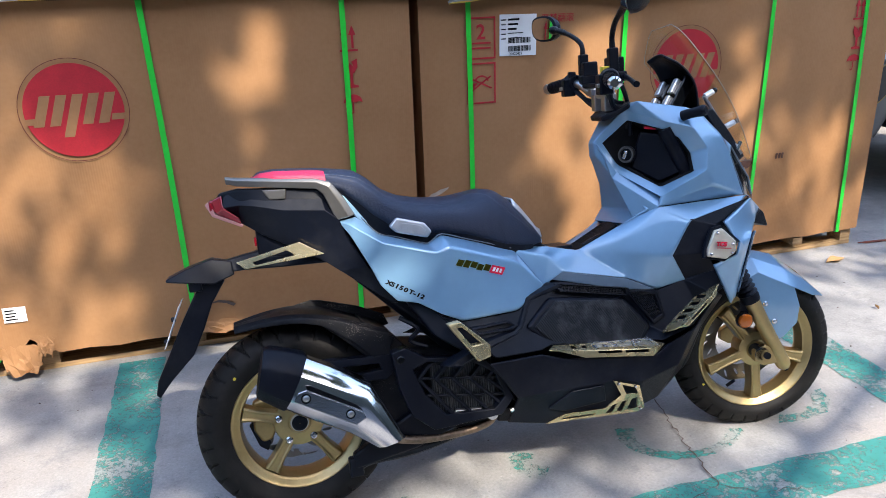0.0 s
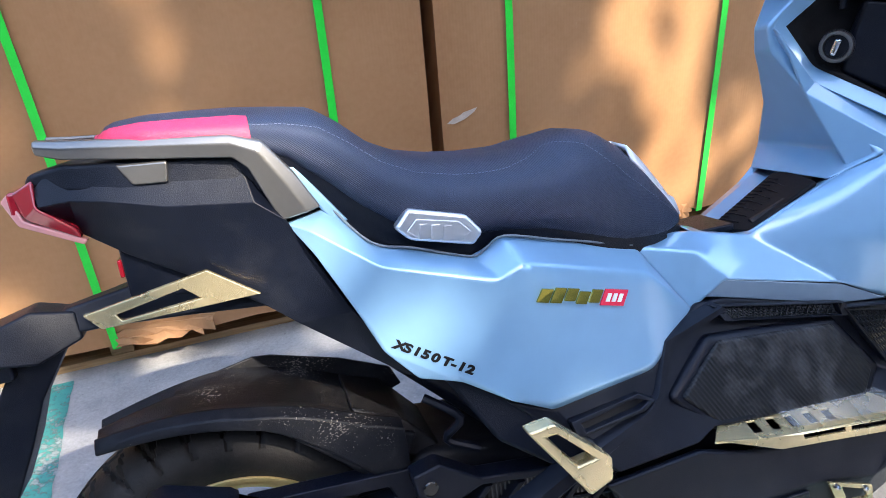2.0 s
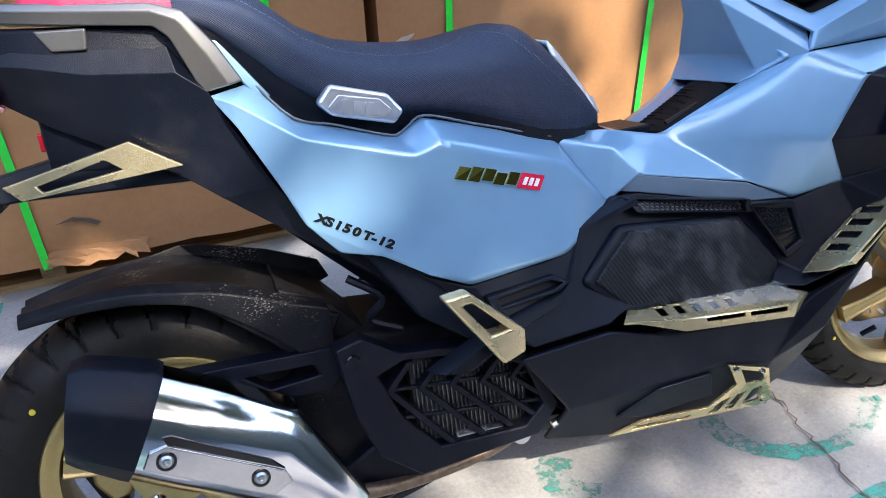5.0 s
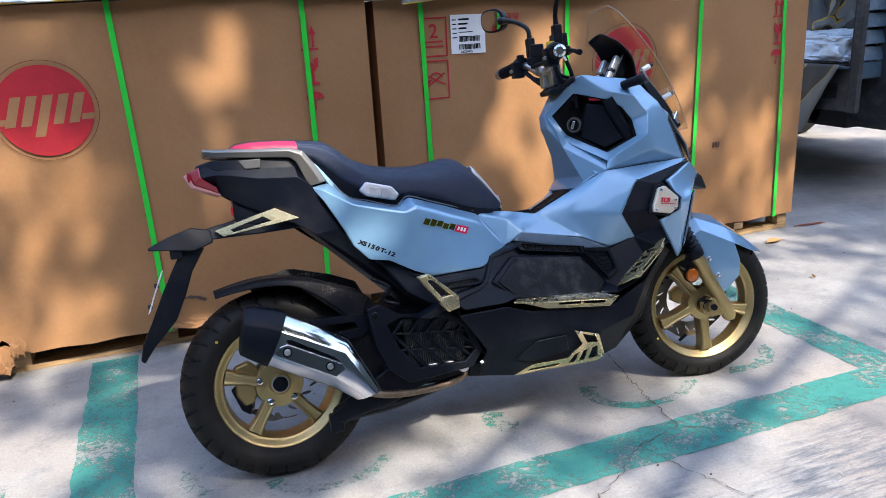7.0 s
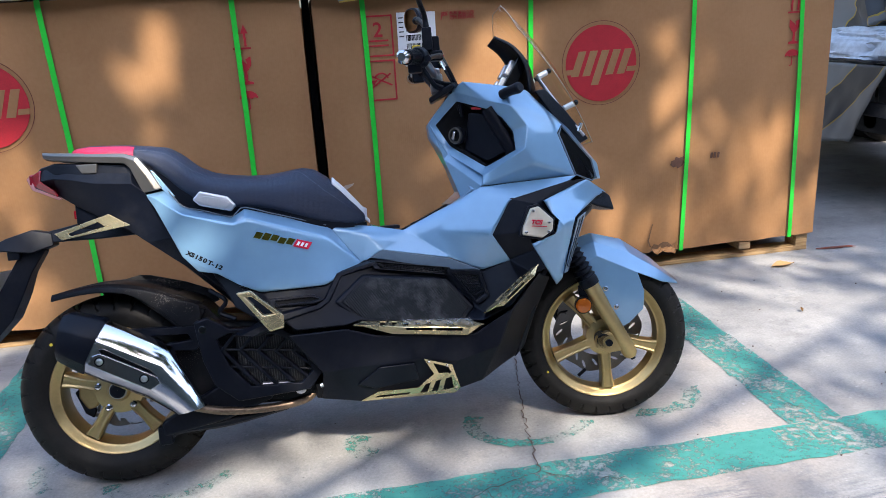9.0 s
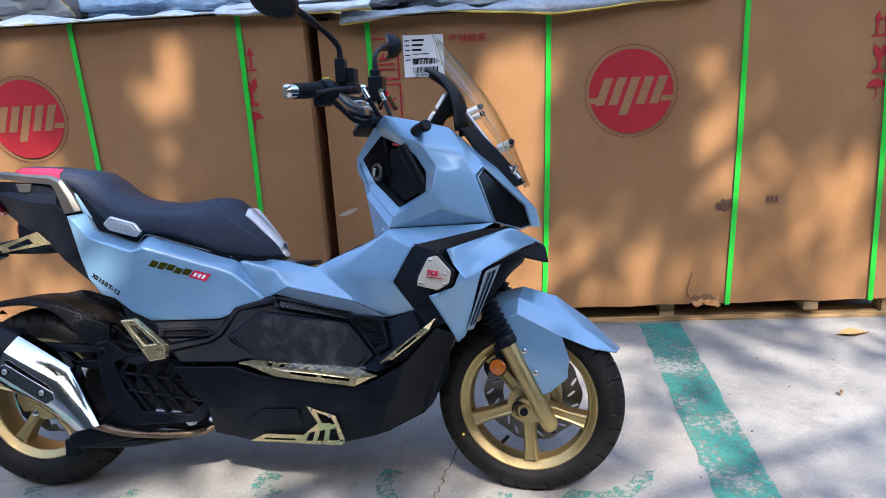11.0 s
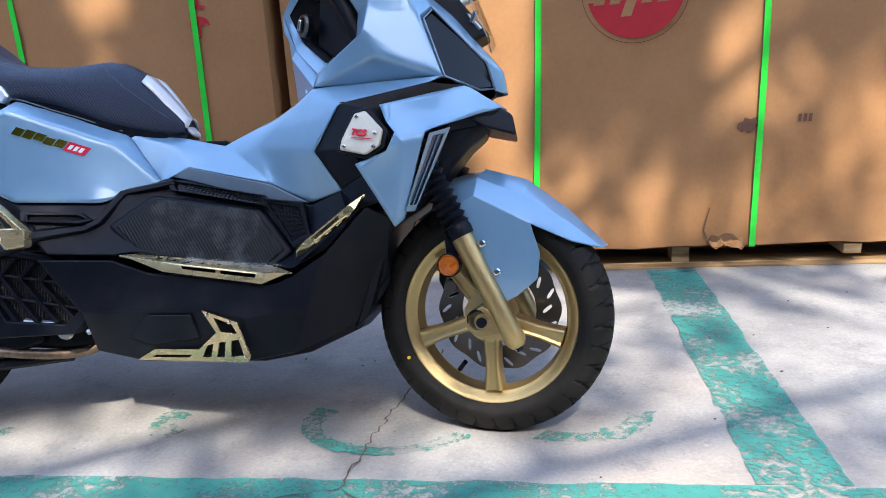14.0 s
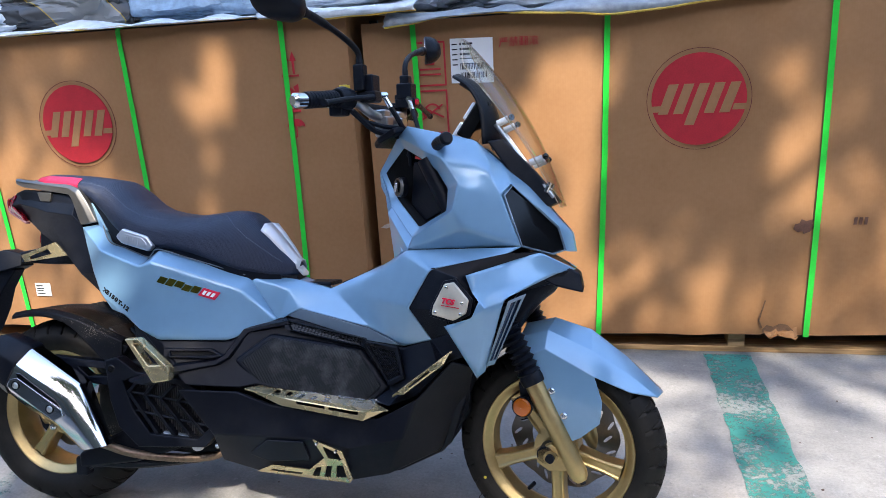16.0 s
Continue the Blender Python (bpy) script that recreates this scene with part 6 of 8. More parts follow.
part("plate_hood", loft([[(-0.252, -0.034, 0.657), (-0.252, 0.034, 0.657), (-0.250, 0.034, 0.664), (-0.250, -0.034, 0.664)], [(-0.200, -0.050, 0.650), (-0.200, 0.050, 0.650), (-0.200, 0.036, 0.684), (-0.200, -0.036, 0.684)], [(-0.142, -0.046, 0.640), (-0.142, 0.046, 0.640), (-0.142, 0.026, 0.700), (-0.142, -0.026, 0.700)], [(-0.092, -0.024, 0.655), (-0.092, 0.024, 0.655), (-0.095, 0.018, 0.688), (-0.095, -0.018, 0.688)]]), BLACK, scooter, "black faceted plate lamp hood", bevel=0.004)
part("plate_lamp", box_bm((-0.186, -0.012, 0.642), (0.030, 0.060, 0.030)), BLACK, scooter, bevel=0.004)
part("plate_mud_flap", loft([[(u - d, -v, w), (u - d, v, w), (u + d, v * .8, w - .01), (u + d, -v * .8, w - .01)] for u, w, v, d in ((-0.142, 0.655, 0.024, 0.026), (-0.178, 0.600, 0.030, 0.024), (-0.206, 0.545, 0.042, 0.028), (-0.238, 0.484, 0.046, 0.028), (-0.285, 0.425, 0.036, 0.014), (-0.306, 0.386, 0.020, 0.004))]), BLACK, scooter, "tapered black plate carrier", bevel=0.004)
part("plate_blank", loft([[(u, -0.060, w), (u, 0.060, w), (u + .004, 0.060, w + .002), (u + .004, -0.060, w + .002)] for u, w in ((-0.229, 0.600), (-0.273, 0.503))]), PLATEWHITE, scooter, "thin pale number plate backing", bevel=0.001)
for z in (0.57, 0.52): part("plate_bolt", rod((-0.225 - (0.600 - z) * 0.45, -0.05, z), (-0.235 - (0.600 - z) * 0.45, -0.05, z), 0.006, 8), BLACK, scooter)

# --- rear hugger ---
rings = []
for i in range(25):
    t = i / 24
    u = -0.112 + 0.372 * t
    w = 0.524 + 0.020 * math.sin(math.pi * min(1, t * 1.15)) - 0.055 * t ** 2.8
    hw = 0.034 + 0.052 * min(1, t * 2.0)
    lip = 0.012 + 0.012 * t + 0.075 * max(0, t - 0.52) ** 1.3 / 0.385
    rings.append([(u, -hw - .010, w - lip), (u, -hw - .006, w - 0.004), (u, -hw * .86, w + 0.004), (u, -hw * .50, w - 0.003), (u, 0, w + 0.003), (u, hw * .50, w - 0.003), (u, hw * .86, w + 0.004), (u, hw + .006, w - 0.004), (u, hw + .010, w - lip)])
ob = part("rear_hugger", loft(rings, closed=False, caps=False), DUSTY, scooter, "dusty black plastic rear mudguard")
md = ob.modifiers.new("skin", "SOLIDIFY"); md.thickness = 0.005
md = ob.modifiers.new("edge", "BEVEL"); md.width, md.segments = 0.003, 2; md.limit_method = "ANGLE"
part("hugger_back_wall", slab([(-0.020, 0.068, 0.516), (-0.002, 0.068, 0.534), (0.088, 0.068, 0.550), (0.112, 0.068, 0.547), (0.206, 0.068, 0.518), (0.277, 0.068, 0.486), (0.290, 0.068, 0.456), (0.240, 0.068, 0.440), (0.00, 0.068, 0.490)], 0.006, (0, 1, 0)), DUSTY, scooter, "dusty black upper mudguard wall", bevel=0.002)
part("hugger_skirt", slab(at_v([(0.10, 0.505), (0.20, 0.480), (0.275, 0.452), (0.255, 0.415), (0.205, 0.405), (0.172, 0.440), (0.14, 0.470)], -0.088), 0.012), DUSTY, scooter, bevel=0.004)
part("inner_mudguard", loft([[(u, -0.07, w - .05), (u, -0.065, w), (u, 0.065, w), (u, 0.07, w - .05)] for u, w in ((0.20, 0.50), (0.27, 0.46), (0.32, 0.40))]), DUSTY, scooter, "dusty black inner mudguard", bevel=0.005)

# --- exhaust ---
def oct_ring(c, n, hh, ww, cut=0.24):
    c = Vector(c); n = Vector(n).normalized()
    out = []
    flats = [(1, -0.42), (1, 0.30), (0.96, 0.44), (0.48, 0.95), (0.36, 1), (-0.36, 1), (-0.48, 0.95), (-0.96, 0.44), (-1, 0.30), (-1, -0.42), (-0.97, -0.56), (-0.55, -0.95), (-0.42, -1), (0.42, -1), (0.55, -0.95), (0.97, -0.56)]
    for a, b in flats: out.append(c + n * (hh * b) + Vector((0, ww * a, 0)))
    return out
NV = Vector((0.487, 0, 0.874))
muf = part("muffler", loft([oct_ring((0.010, -0.136, 0.398), NV, 0.066, 0.052), oct_ring((0.060, -0.140, 0.370), NV, 0.067, 0.054), oct_ring((0.158, -0.142, 0.312), NV, 0.065, 0.052), oct_ring((0.225, -0.150, 0.212), (0.98, 0, 0.18), 0.036, 0.028, 0.5)]), CHROME, scooter, "bright chrome angular muffler", angle=26)
part("muffler_cap", loft([oct_ring((-0.064, -0.132, 0.430), (0.25, 0, 0.97), 0.056, 0.046), oct_ring((-0.050, -0.133, 0.428), (0.30, 0, 0.95), 0.062, 0.052), oct_ring((0.006, -0.136, 0.402), NV, 0.070, 0.056), oct_ring((0.014, -0.136, 0.396), NV, 0.069, 0.055)]), BLACK, muf, "matt black muffler end cap", angle=30)
AX = Vector((0.874, 0, -0.487))
def muf_pt(s, h, out): return Vector((0.010, -0.136, 0.398)) + AX * s + NV * h + Vector((0, -0.053 - out - 0.075 * min(max(s, 0), 0.06), 0))
part("muffler_groove", slab([muf_pt(0.020, 0.010, 0), muf_pt(0.028, 0.003, 0), muf_pt(0.172, 0.000, 0), muf_pt(0.152, 0.008, 0), muf_pt(0.030, 0.015, 0)], 0.0035, (0, -1, 0)), GLOSS, muf, "dark pressed groove", bevel=0.001, segs=1)
part("muffler_strip", slab([muf_pt(0.012, -0.034, -0.001), muf_pt(0.170, -0.038, -0.001), muf_pt(0.186, -0.014, -0.001), muf_pt(0.172, -0.002, -0.001), muf_pt(0.028, 0.002, -0.001), muf_pt(0.012, -0.012, -0.001)], 0.0045, (0, -1, 0)), SHIELD, muf, "satin steel shield strip", bevel=0.002)
for s_ in (0.034, 0.146):
    q = muf_pt(s_, -0.017, 0.003)
    bolt(tuple(q), 0.0085, muf, STEEL)
    part("bolt_recess", lathe([(0, 0.0115), (-0.0016, 0.0115), (-0.0016, 0.0088), (0, 0.0088)], 20, tuple(q)), GLOSS, muf)
part("header_pipe", tube([(0.215, -0.13, 0.215), (0.30, -0.11, 0.185), (0.42, -0.085, 0.172), (0.50, -0.070, 0.178), (0.535, -0.055, 0.20)], 0.011, 12, 4), COPPER, scooter, "heat-tinted exhaust pipe")

# --- swing arm, engine and radiator grille ---
part("swing_arm", slab(at_v([(0.050, 0.425), (0.258, 0.412), (0.275, 0.385), (0.240, 0.350), (0.150, 0.360), (0.095, 0.385)], -0.100), 0.03, holes=[at_v([(0.135, 0.400), (0.225, 0.395), (0.232, 0.378), (0.165, 0.375)], -0.100)]), BLACK, scooter, "black swing arm plate", bevel=0.003)
part("rear_sub_arm", loft([[(u, -0.105, lo), (u, -0.075, lo), (u, -0.075, hi), (u, -0.105, hi)] for u, lo, hi in ((0.135, 0.135, 0.175), (0.30, 0.16, 0.26), (0.42, 0.20, 0.36))]), BLACK, scooter, "black engine casing", bevel=0.008)
part("engine_case", loft([[(u, -hw, lo), (u, hw, lo), (u, hw, hi), (u, -hw, hi)] for u, hw, lo, hi in ((0.16, 0.060, 0.22, 0.34), (0.28, 0.085, 0.19, 0.42), (0.45, 0.085, 0.18, 0.40), (0.55, 0.075, 0.19, 0.36))]), DUSTY, scooter, "dusty black engine case", bevel=0.015)
grille_out = [(0.250, 0.428), (0.285, 0.436), (0.335, 0.402), (0.468, 0.385), (0.522, 0.345), (0.556, 0.262), (0.520, 0.222), (0.340, 0.214), (0.285, 0.262), (0.262, 0.330)]
grille_in = [(0.300, 0.378), (0.336, 0.391), (0.452, 0.372), (0.508, 0.334), (0.530, 0.268), (0.500, 0.242), (0.372, 0.250), (0.325, 0.310)]
cover = part("radiator_cover", slab(at_v(grille_out, -0.150), 0.035, holes=[at_v(grille_in, -0.150)]), BLACK, scooter, "black radiator cover with slanted slats", bevel=0.004)
for k in range(5):
    u0 = 0.306 + 0.044 * k; zt = 0.386 - 0.008 * k; zm = 0.350 - 0.007 * k
    part("slat", slab(at_v([(u0 + 0.034, zt), (u0 + 0.046, zt), (u0 + 0.012, zm), (u0 + 0.092, 0.246), (u0 + 0.080, 0.246), (u0, zm)], -0.147), 0.024), BLACK, cover, bevel=0.002, segs=1)
for w in (0.340, 0.292): part("crossbar", rod((0.30 + 0.6 * (0.34 - w), -0.140, w + 0.012), (0.535, -0.140, w - 0.020), 0.0035, 8), BLACK, cover)
part("radiator", box_bm((0.430, -0.118, 0.312), (0.17, 0.02, 0.14)), RADIATOR, scooter, "finned alloy radiator", bevel=0.003)
for k in range(26): part("fin", box_bm((0.352 + 0.0062 * k, -0.1295, 0.312), (0.0016, 0.004, 0.125)), FIN, cover, smooth=False)
part("radiator_tank", rod((0.400, -0.130, 0.246), (0.470, -0.130, 0.240), 0.008, 10), STEEL, scooter)
part("cover_hole", lathe([(-0.152, 0.010), (-0.1535, 0.008), (-0.1535, 0.0005)], 16, (0.270, 0, 0.408), closed=False), GLOSS, cover)
part("drain_plug", lathe([(-0.135, 0.016), (-0.145, 0.014), (-0.146, 0.006), (-0.146, 0.0005)], 16, (0.495, 0, 0.225), closed=False), STEEL, scooter, "steel cover screw")
part("stand_spring_bolt", rod((0.545, -0.14, 0.225), (0.57, -0.14, 0.232), 0.006, 8), STEEL, scooter)
part("centre_stand", tube([(0.145, -0.085, 0.135), (0.18, -0.09, 0.150), (0.30, -0.08, 0.150), (0.45, -0.05, 0.165)], 0.013, 10, 4), BLACK, scooter, "folded black centre stand")
part("stand_foot", box_bm((0.140, -0.088, 0.140), (0.035, 0.03, 0.05)), BLACK, scooter, bevel=0.006)
part("rear_wiring", tube([(0.29, -0.09, 0.50), (0.33, -0.11, 0.47), (0.31, -0.10, 0.44), (0.35, -0.11, 0.42)], 0.006, 8, 4), BLACK, scooter)

# --- rear foot peg ---
def foot_peg(s):
    arm = facets("peg_carrier", dict(a=(0.300, 0.115, 0.556), b=(0.345, 0.130, 0.545), c=(0.40, 0.17, 0.50), d=(0.475, 0.200, 0.435), e=(0.455, 0.205, 0.390), f=(0.36, 0.17, 0.455)), [("a", "b", "c", "f"), ("c", "d", "e", "f")], s, BLACK, "black foot peg carrier", 0.05, 0.006)
    o = [(0.372, 0.234, 0.498), (0.405, 0.232, 0.500), (0.478, 0.222, 0.430), (0.477, 0.222, 0.400), (0.442, 0.232, 0.395)]
    h = [(0.395, 0.233, 0.485), (0.409, 0.232, 0.485), (0.455, 0.226, 0.438), (0.430, 0.230, 0.437)]
    f = lambda L: [(u, s * (v + 0.010), w) for u, v, w in L]
    part("foot_peg", slab(f(o), 0.026, (0, -s, 0), [f(h)]), GOLDP, scooter, "folded pale gold passenger foot peg", bevel=0.004, segs=2)
both(foot_peg)

# --- floor board flank ---
def flank(s):
    upper = dict(a=(0.372, 0.176, 0.510), b=(0.428, 0.184, 0.487), c=(0.586, 0.146, 0.483), d=(0.694, 0.094, 0.534), e=(0.742, 0.088, 0.530), f=(0.911, 0.100, 0.487), g=(1.010, 0.108, 0.470), h=(1.078, 0.134, 0.495), i=(1.135, 0.190, 0.520), j=(1.175, 0.185, 0.470),
                 p=(0.500, 0.200, 0.384), q=(0.628, 0.182, 0.379), r=(0.665, 0.165, 0.385), t=(0.940, 0.140, 0.350), v=(0.985, 0.165, 0.345), x=(1.060, 0.196, 0.380), y=(1.130, 0.196, 0.455), k=(0.630, 0.140, 0.440), m=(0.727, 0.100, 0.505), n=(0.912, 0.100, 0.466), o=(0.972, 0.112, 0.378), z1=(1.000, 0.140, 0.360), z2=(1.100, 0.150, 0.436))
    F = [("a", "b", "p"), ("b", "c", "k", "q", "p"), ("c", "d", "m", "k"), ("d", "e", "m"), ("e", "f", "n", "m"), ("f", "g", "o", "n"), ("k", "m", "n", "o", "t", "r"), ("k", "r", "q"), ("g", "h", "z2", "z1", "o"), ("z1", "z2", "y", "x", "v"), ("o", "z1", "v"), ("o", "v", "t"), ("h", "y", "z2"), ("h", "i", "j", "y")]
    facets("floorboard_flank", upper, F, s, BLACK, "black plastic floorboard flank with moulded ridges", 0.012, 0.004)
    lower = dict(p=(0.480, 0.205, 0.375), q=(0.626, 0.186, 0.370), t=(0.700, 0.184, 0.345), t2=(0.960, 0.180, 0.318), v=(0.992, 0.178, 0.332), x=(1.060, 0.200, 0.372), y=(1.140, 0.198, 0.458), z=(1.180, 0.160, 0.440),
                 a=(0.556, 0.178, 0.265), b=(0.640, 0.186, 0.270), c=(0.815, 0.190, 0.270), d=(0.900, 0.190, 0.252), e=(1.02, 0.176, 0.275), f=(1.130, 0.120, 0.350), 
                 g=(0.545, 0.110, 0.182), h=(0.655, 0.122, 0.162), i=(0.890, 0.150, 0.165), j=(0.975, 0.130, 0.178), k=(1.085, 0.080, 0.225), l=(1.150, 0.060, 0.320))
    F = [("p", "q", "b", "a"), ("q", "t", "c", "b"), ("t", "t2", "d", "c"), ("t2", "v", "x", "e", "d"), ("x", "y", "f", "e"), ("y", "z", "f"), ("a", "b", "h", "g"), ("b", "c", "i", "h"), ("c", "d", "i"), ("d", "e", "j", "i"), ("e", "f", "k", "j"), ("f", "l", "k"), ("z", "l", "f")]
    facets("belly_panel", lower, F, s, BLACK, "smooth black belly panel", 0.012, 0.006)
    # raised hexagonal tread panel in its frame
    o = [(0.602, 0.158, 0.439), (0.684, 0.130, 0.499), (0.908, 0.112, 0.467), (0.978, 0.122, 0.379), (0.944, 0.144, 0.346), (0.667, 0.160, 0.374)]
    c = sum((Vector(p) for p in o), Vector()) / 6
    frame_ = part("tread_frame", slab([(u, s * v, w) for u, v, w in o], 0.020, (0, -s, 0)), BLACK, scooter, "black moulded frame of the side panel", bevel=0.010, segs=3)
    i = [c + (Vector(p) - c) * 0.90 for p in o]
    part("tread_panel", slab([(p.x, s * (p.y + 0.004), p.z) for p in i], 0.012, (0, -s, 0)), RIBBED, frame_, "dusty ribbed rubber side panel", bevel=0.0045, segs=2)
    # mesh grilles
    for name, q in (("upper_grille", [(0.722, 0.0905, 0.527), (0.902, 0.1005, 0.493), (0.910, 0.1005, 0.474), (0.735, 0.098, 0.508)]), ("front_grille", [(0.925, 0.1035, 0.476), (0.990, 0.108, 0.462), (1.004, 0.113, 0.412), (0.978, 0.113, 0.400)])):
        f = lambda k: Vector((q[k][0], s * (q[k][1] + 0.013), q[k][2]))
        fr = part(name, slab([f(k) for k in range(4)], 0.004, (0, -s, 0)), GLOSS, scooter, "black honeycomb grille", smooth=False)
        bmh = bmesh.new()
        nu, nw = (20, 4) if name == "upper_grille" else (8, 7)
        for i in range(nu):
            for j in range(nw):
                a = (i + 0.5 + (0.5 if j % 2 else 0)) / (nu + 0.5); b = (j + 0.5) / nw
                c = (f(0).lerp(f(1), a)).lerp(f(3).lerp(f(2), a), b) + Vector((0, s * 0.001, 0))
                du = (f(1) - f(0)) / (nu + 0.5) * 0.52; dw = (f(3) - f(0)) / nw * 0.52
                for (a1, b1), (a2, b2) in (((-1, 0), (-.4, 1)), ((-.4, 1), (.4, 1)), ((.4, 1), (1, 0)), ((1, 0), (.4, -1)), ((.4, -1), (-.4, -1)), ((-.4, -1), (-1, 0))):
                    p1, p2 = c + du * a1 + dw * b1, c + du * a2 + dw * b2
                    i1, i2 = c + (p1 - c) * 0.72, c + (p2 - c) * 0.72
                    bmh.faces.new([bmh.verts.new(v) for v in (p1, p2, i2, i1)])
        mo = part("honeycomb_mesh", bmh, BLACK, fr, smooth=False)
        md = mo.modifiers.new("depth", "SOLIDIFY"); md.thickness = 0.003
        mid_ = (f(0) + f(1) + f(2) + f(3)) / 4
        lift = Vector((0, s * 0.007, 0))
        rim_o = [f(k) + (f(k) - mid_).normalized() * 0.016 + lift for k in range(4)]
        rim_i = [f(k) + (f(k) - mid_).normalized() * 0.002 + lift for k in range(4)]
        part("grille_surround", slab(rim_o, 0.014, (0, -s, 0), [rim_i]), BLACK, fr, "raised black grille surround", bevel=0.003, segs=2)
    arm = [(0.351, 0.211, 0.394), (0.473, 0.195, 0.437), (0.560, 0.165, 0.445), (0.579, 0.156, 0.456), (0.612, 0.125, 0.513), (0.715, 0.106, 0.533), (0.733, 0.106, 0.518), (0.634, 0.123, 0.499), (0.595, 0.156, 0.441), (0.569, 0.170, 0.426), (0.485, 0.201, 0.410), (0.419, 0.211, 0.383)]
    rows = []
    for (a0, a1) in zip(arm[:6], reversed(arm[6:])):
        a0, a1 = Vector((a0[0], s * a0[1], a0[2])), Vector((a1[0], s * a1[1], a1[2]))
        d = Vector((0, s, 0))
        rows.append([a0 - d * 0.014, a0.lerp(a1, 0.12), a0.lerp(a1, 0.30) + d * 0.007, a0.lerp(a1, 0.72) + d * 0.007, a0.lerp(a1, 0.90), a1 - d * 0.014])
    part("moulded_rib", loft(rows), BLACK, scooter, "black angular moulded rib", angle=25)
    pad = [(0.444, 0.188, 0.470), (0.554, 0.157, 0.466), (0.578, 0.156, 0.450), (0.556, 0.167, 0.444), (0.449, 0.194, 0.450)]
    pc = sum((Vector(p) for p in pad), Vector()) / 5
    pad_f = part("moulded_pad", slab([(u, s * (v + 0.010), w) for u, v, w in pad], 0.016, (0, -s, 0), [[(p.x, s * (p.y + 0.010), p.z) for p in (pc + Vector(((q[0] - pc.x) * 0.80, (q[1] - pc.y) * 0.80, (q[2] - pc.z) * 0.50)) for q in pad)]]), BLACK, scooter, "black moulded frame", bevel=0.002, segs=2)
    part("pad_recess", slab([(u, s * (v + 0.002), w) for u, v, w in pad], 0.008, (0, -s, 0)), MATTE, pad_f)
    # gold step plate
    top = [(0.645, 0.188, 0.380), (0.692, 0.132, 0.384), (0.922, 0.132, 0.356), (0.988, 0.168, 0.338), (0.945, 0.192, 0.338), (0.728, 0.194, 0.366)]
    def step(u, v): return (u, s * v, 0.384 - 0.122 * (u - 0.692) - 0.22 * (v - 0.132))
    slots = [[step(u, 0.158), step(u + .013, 0.158), step(u + .010, 0.181), step(u - .003, 0.181)] for u in (0.715 + 0.030 * k for k in range(5))]
    sp = part("step_plate", slab([(u, s * v, w) for u, v, w in top], 0.004, (0, 0, -1), slots), GOLDP, scooter, "pale gold perforated step plate", bevel=0.0012, segs=1)
    # crumpled protective film left on the plate
    bmf = bmesh.new(); grid_ = []
    for a_ in range(61):
        row_ = []
        for b_ in range(9):
            u_ = 0.770 + 0.187 * a_ / 60; v_ = 0.137 + 0.052 * b_ / 8 + 0.002 * noise.noise(Vector((u_ * 40, 3.1, 0)))
            p_ = Vector(step(u_, v_)); p_.z += 0.0030 + 0.0022 * abs(noise.noise(Vector((u_ * 28, v_ * 150, 1.7)))) + 0.0008 * noise.noise(Vector((u_ * 110, v_ * 260, 4.0)))
            row_.append(bmf.verts.new(p_))
        grid_.append(row_)
    for r0, r1 in zip(grid_, grid_[1:]):
        for b_ in range(8): bmf.faces.new((r0[b_], r1[b_], r1[b_ + 1], r0[b_ + 1]))
    part("protective_film", bmf, FILM, sp, "crumpled clear protective film", angle=80)
    lip_o = [(0.650, 0.190, 0.380), (0.728, 0.196, 0.366), (0.945, 0.194, 0.338), (0.984, 0.174, 0.338), (0.935, 0.196, 0.318), (0.740, 0.199, 0.346)]
    lh = [[(0.775, 0.1975, 0.357), (0.845, 0.1965, 0.348), (0.845, 0.1965, 0.341), (0.778, 0.1980, 0.350)], [(0.855, 0.1965, 0.3465), (0.925, 0.1955, 0.337), (0.922, 0.1955, 0.330), (0.855, 0.1968, 0.3395)]]
    part("step_lip", slab([(u, s * v, w) for u, v, w in lip_o], 0.004, (0, -s, 0), [[(u, s * v, w) for u, v, w in h] for h in lh]), GOLDP, sp, bevel=0.0008, segs=1)
    part("rubber_pad", slab([(0.700, s * 0.135, 0.386), (0.918, s * 0.134, 0.359), (0.930, s * 0.146, 0.352), (0.86, s * 0.146, 0.360), (0.72, s * 0.148, 0.381)], 0.004, (0, 0, 1)), DUSTY, sp, "dusty rubber pad", bevel=0.002)
    # slanted gold plate at the front of the footwell
    def toe(u, v, d=0.0): return Vector((u - 0.6 * d, s * v, 0.372 + (u - 1.0) * 0.76 + 0.8 * d + 0.004 - 0.10 * max(0.0, 0.200 - v)))
    o = [toe(0.990, 0.152), toe(1.004, 0.194), toe(1.022, 0.210), toe(1.112, 0.210), toe(1.140, 0.198), toe(1.112, 0.150), toe(1.030, 0.145)]
    hs = [[toe(1.030 + 0.021 * k, 0.156), toe(1.041 + 0.021 * k, 0.156), toe(1.046 + 0.021 * k, 0.192), toe(1.035 + 0.021 * k, 0.192)] for k in range(4)]
    sp2 = part("toe_plate", slab(o, 0.004, (0.6, 0, -0.8), hs), GOLDP, scooter, "pale gold slotted toe plate", bevel=0.001, segs=1)
    lip = [toe(1.004, 0.193), toe(1.022, 0.213), toe(1.112, 0.213), toe(1.140, 0.199), toe(1.116, 0.211, -0.014), toe(1.026, 0.212, -0.014)]
    lh = [[toe(1.040, 0.2135, -0.004), toe(1.090, 0.2135, -0.004), toe(1.088, 0.2135, -0.010), toe(1.042, 0.2135, -0.010)]]
    part("toe_lip", slab(lip, 0.004, (0, -s, 0), lh), GOLDP, sp2, bevel=0.0008, segs=1)
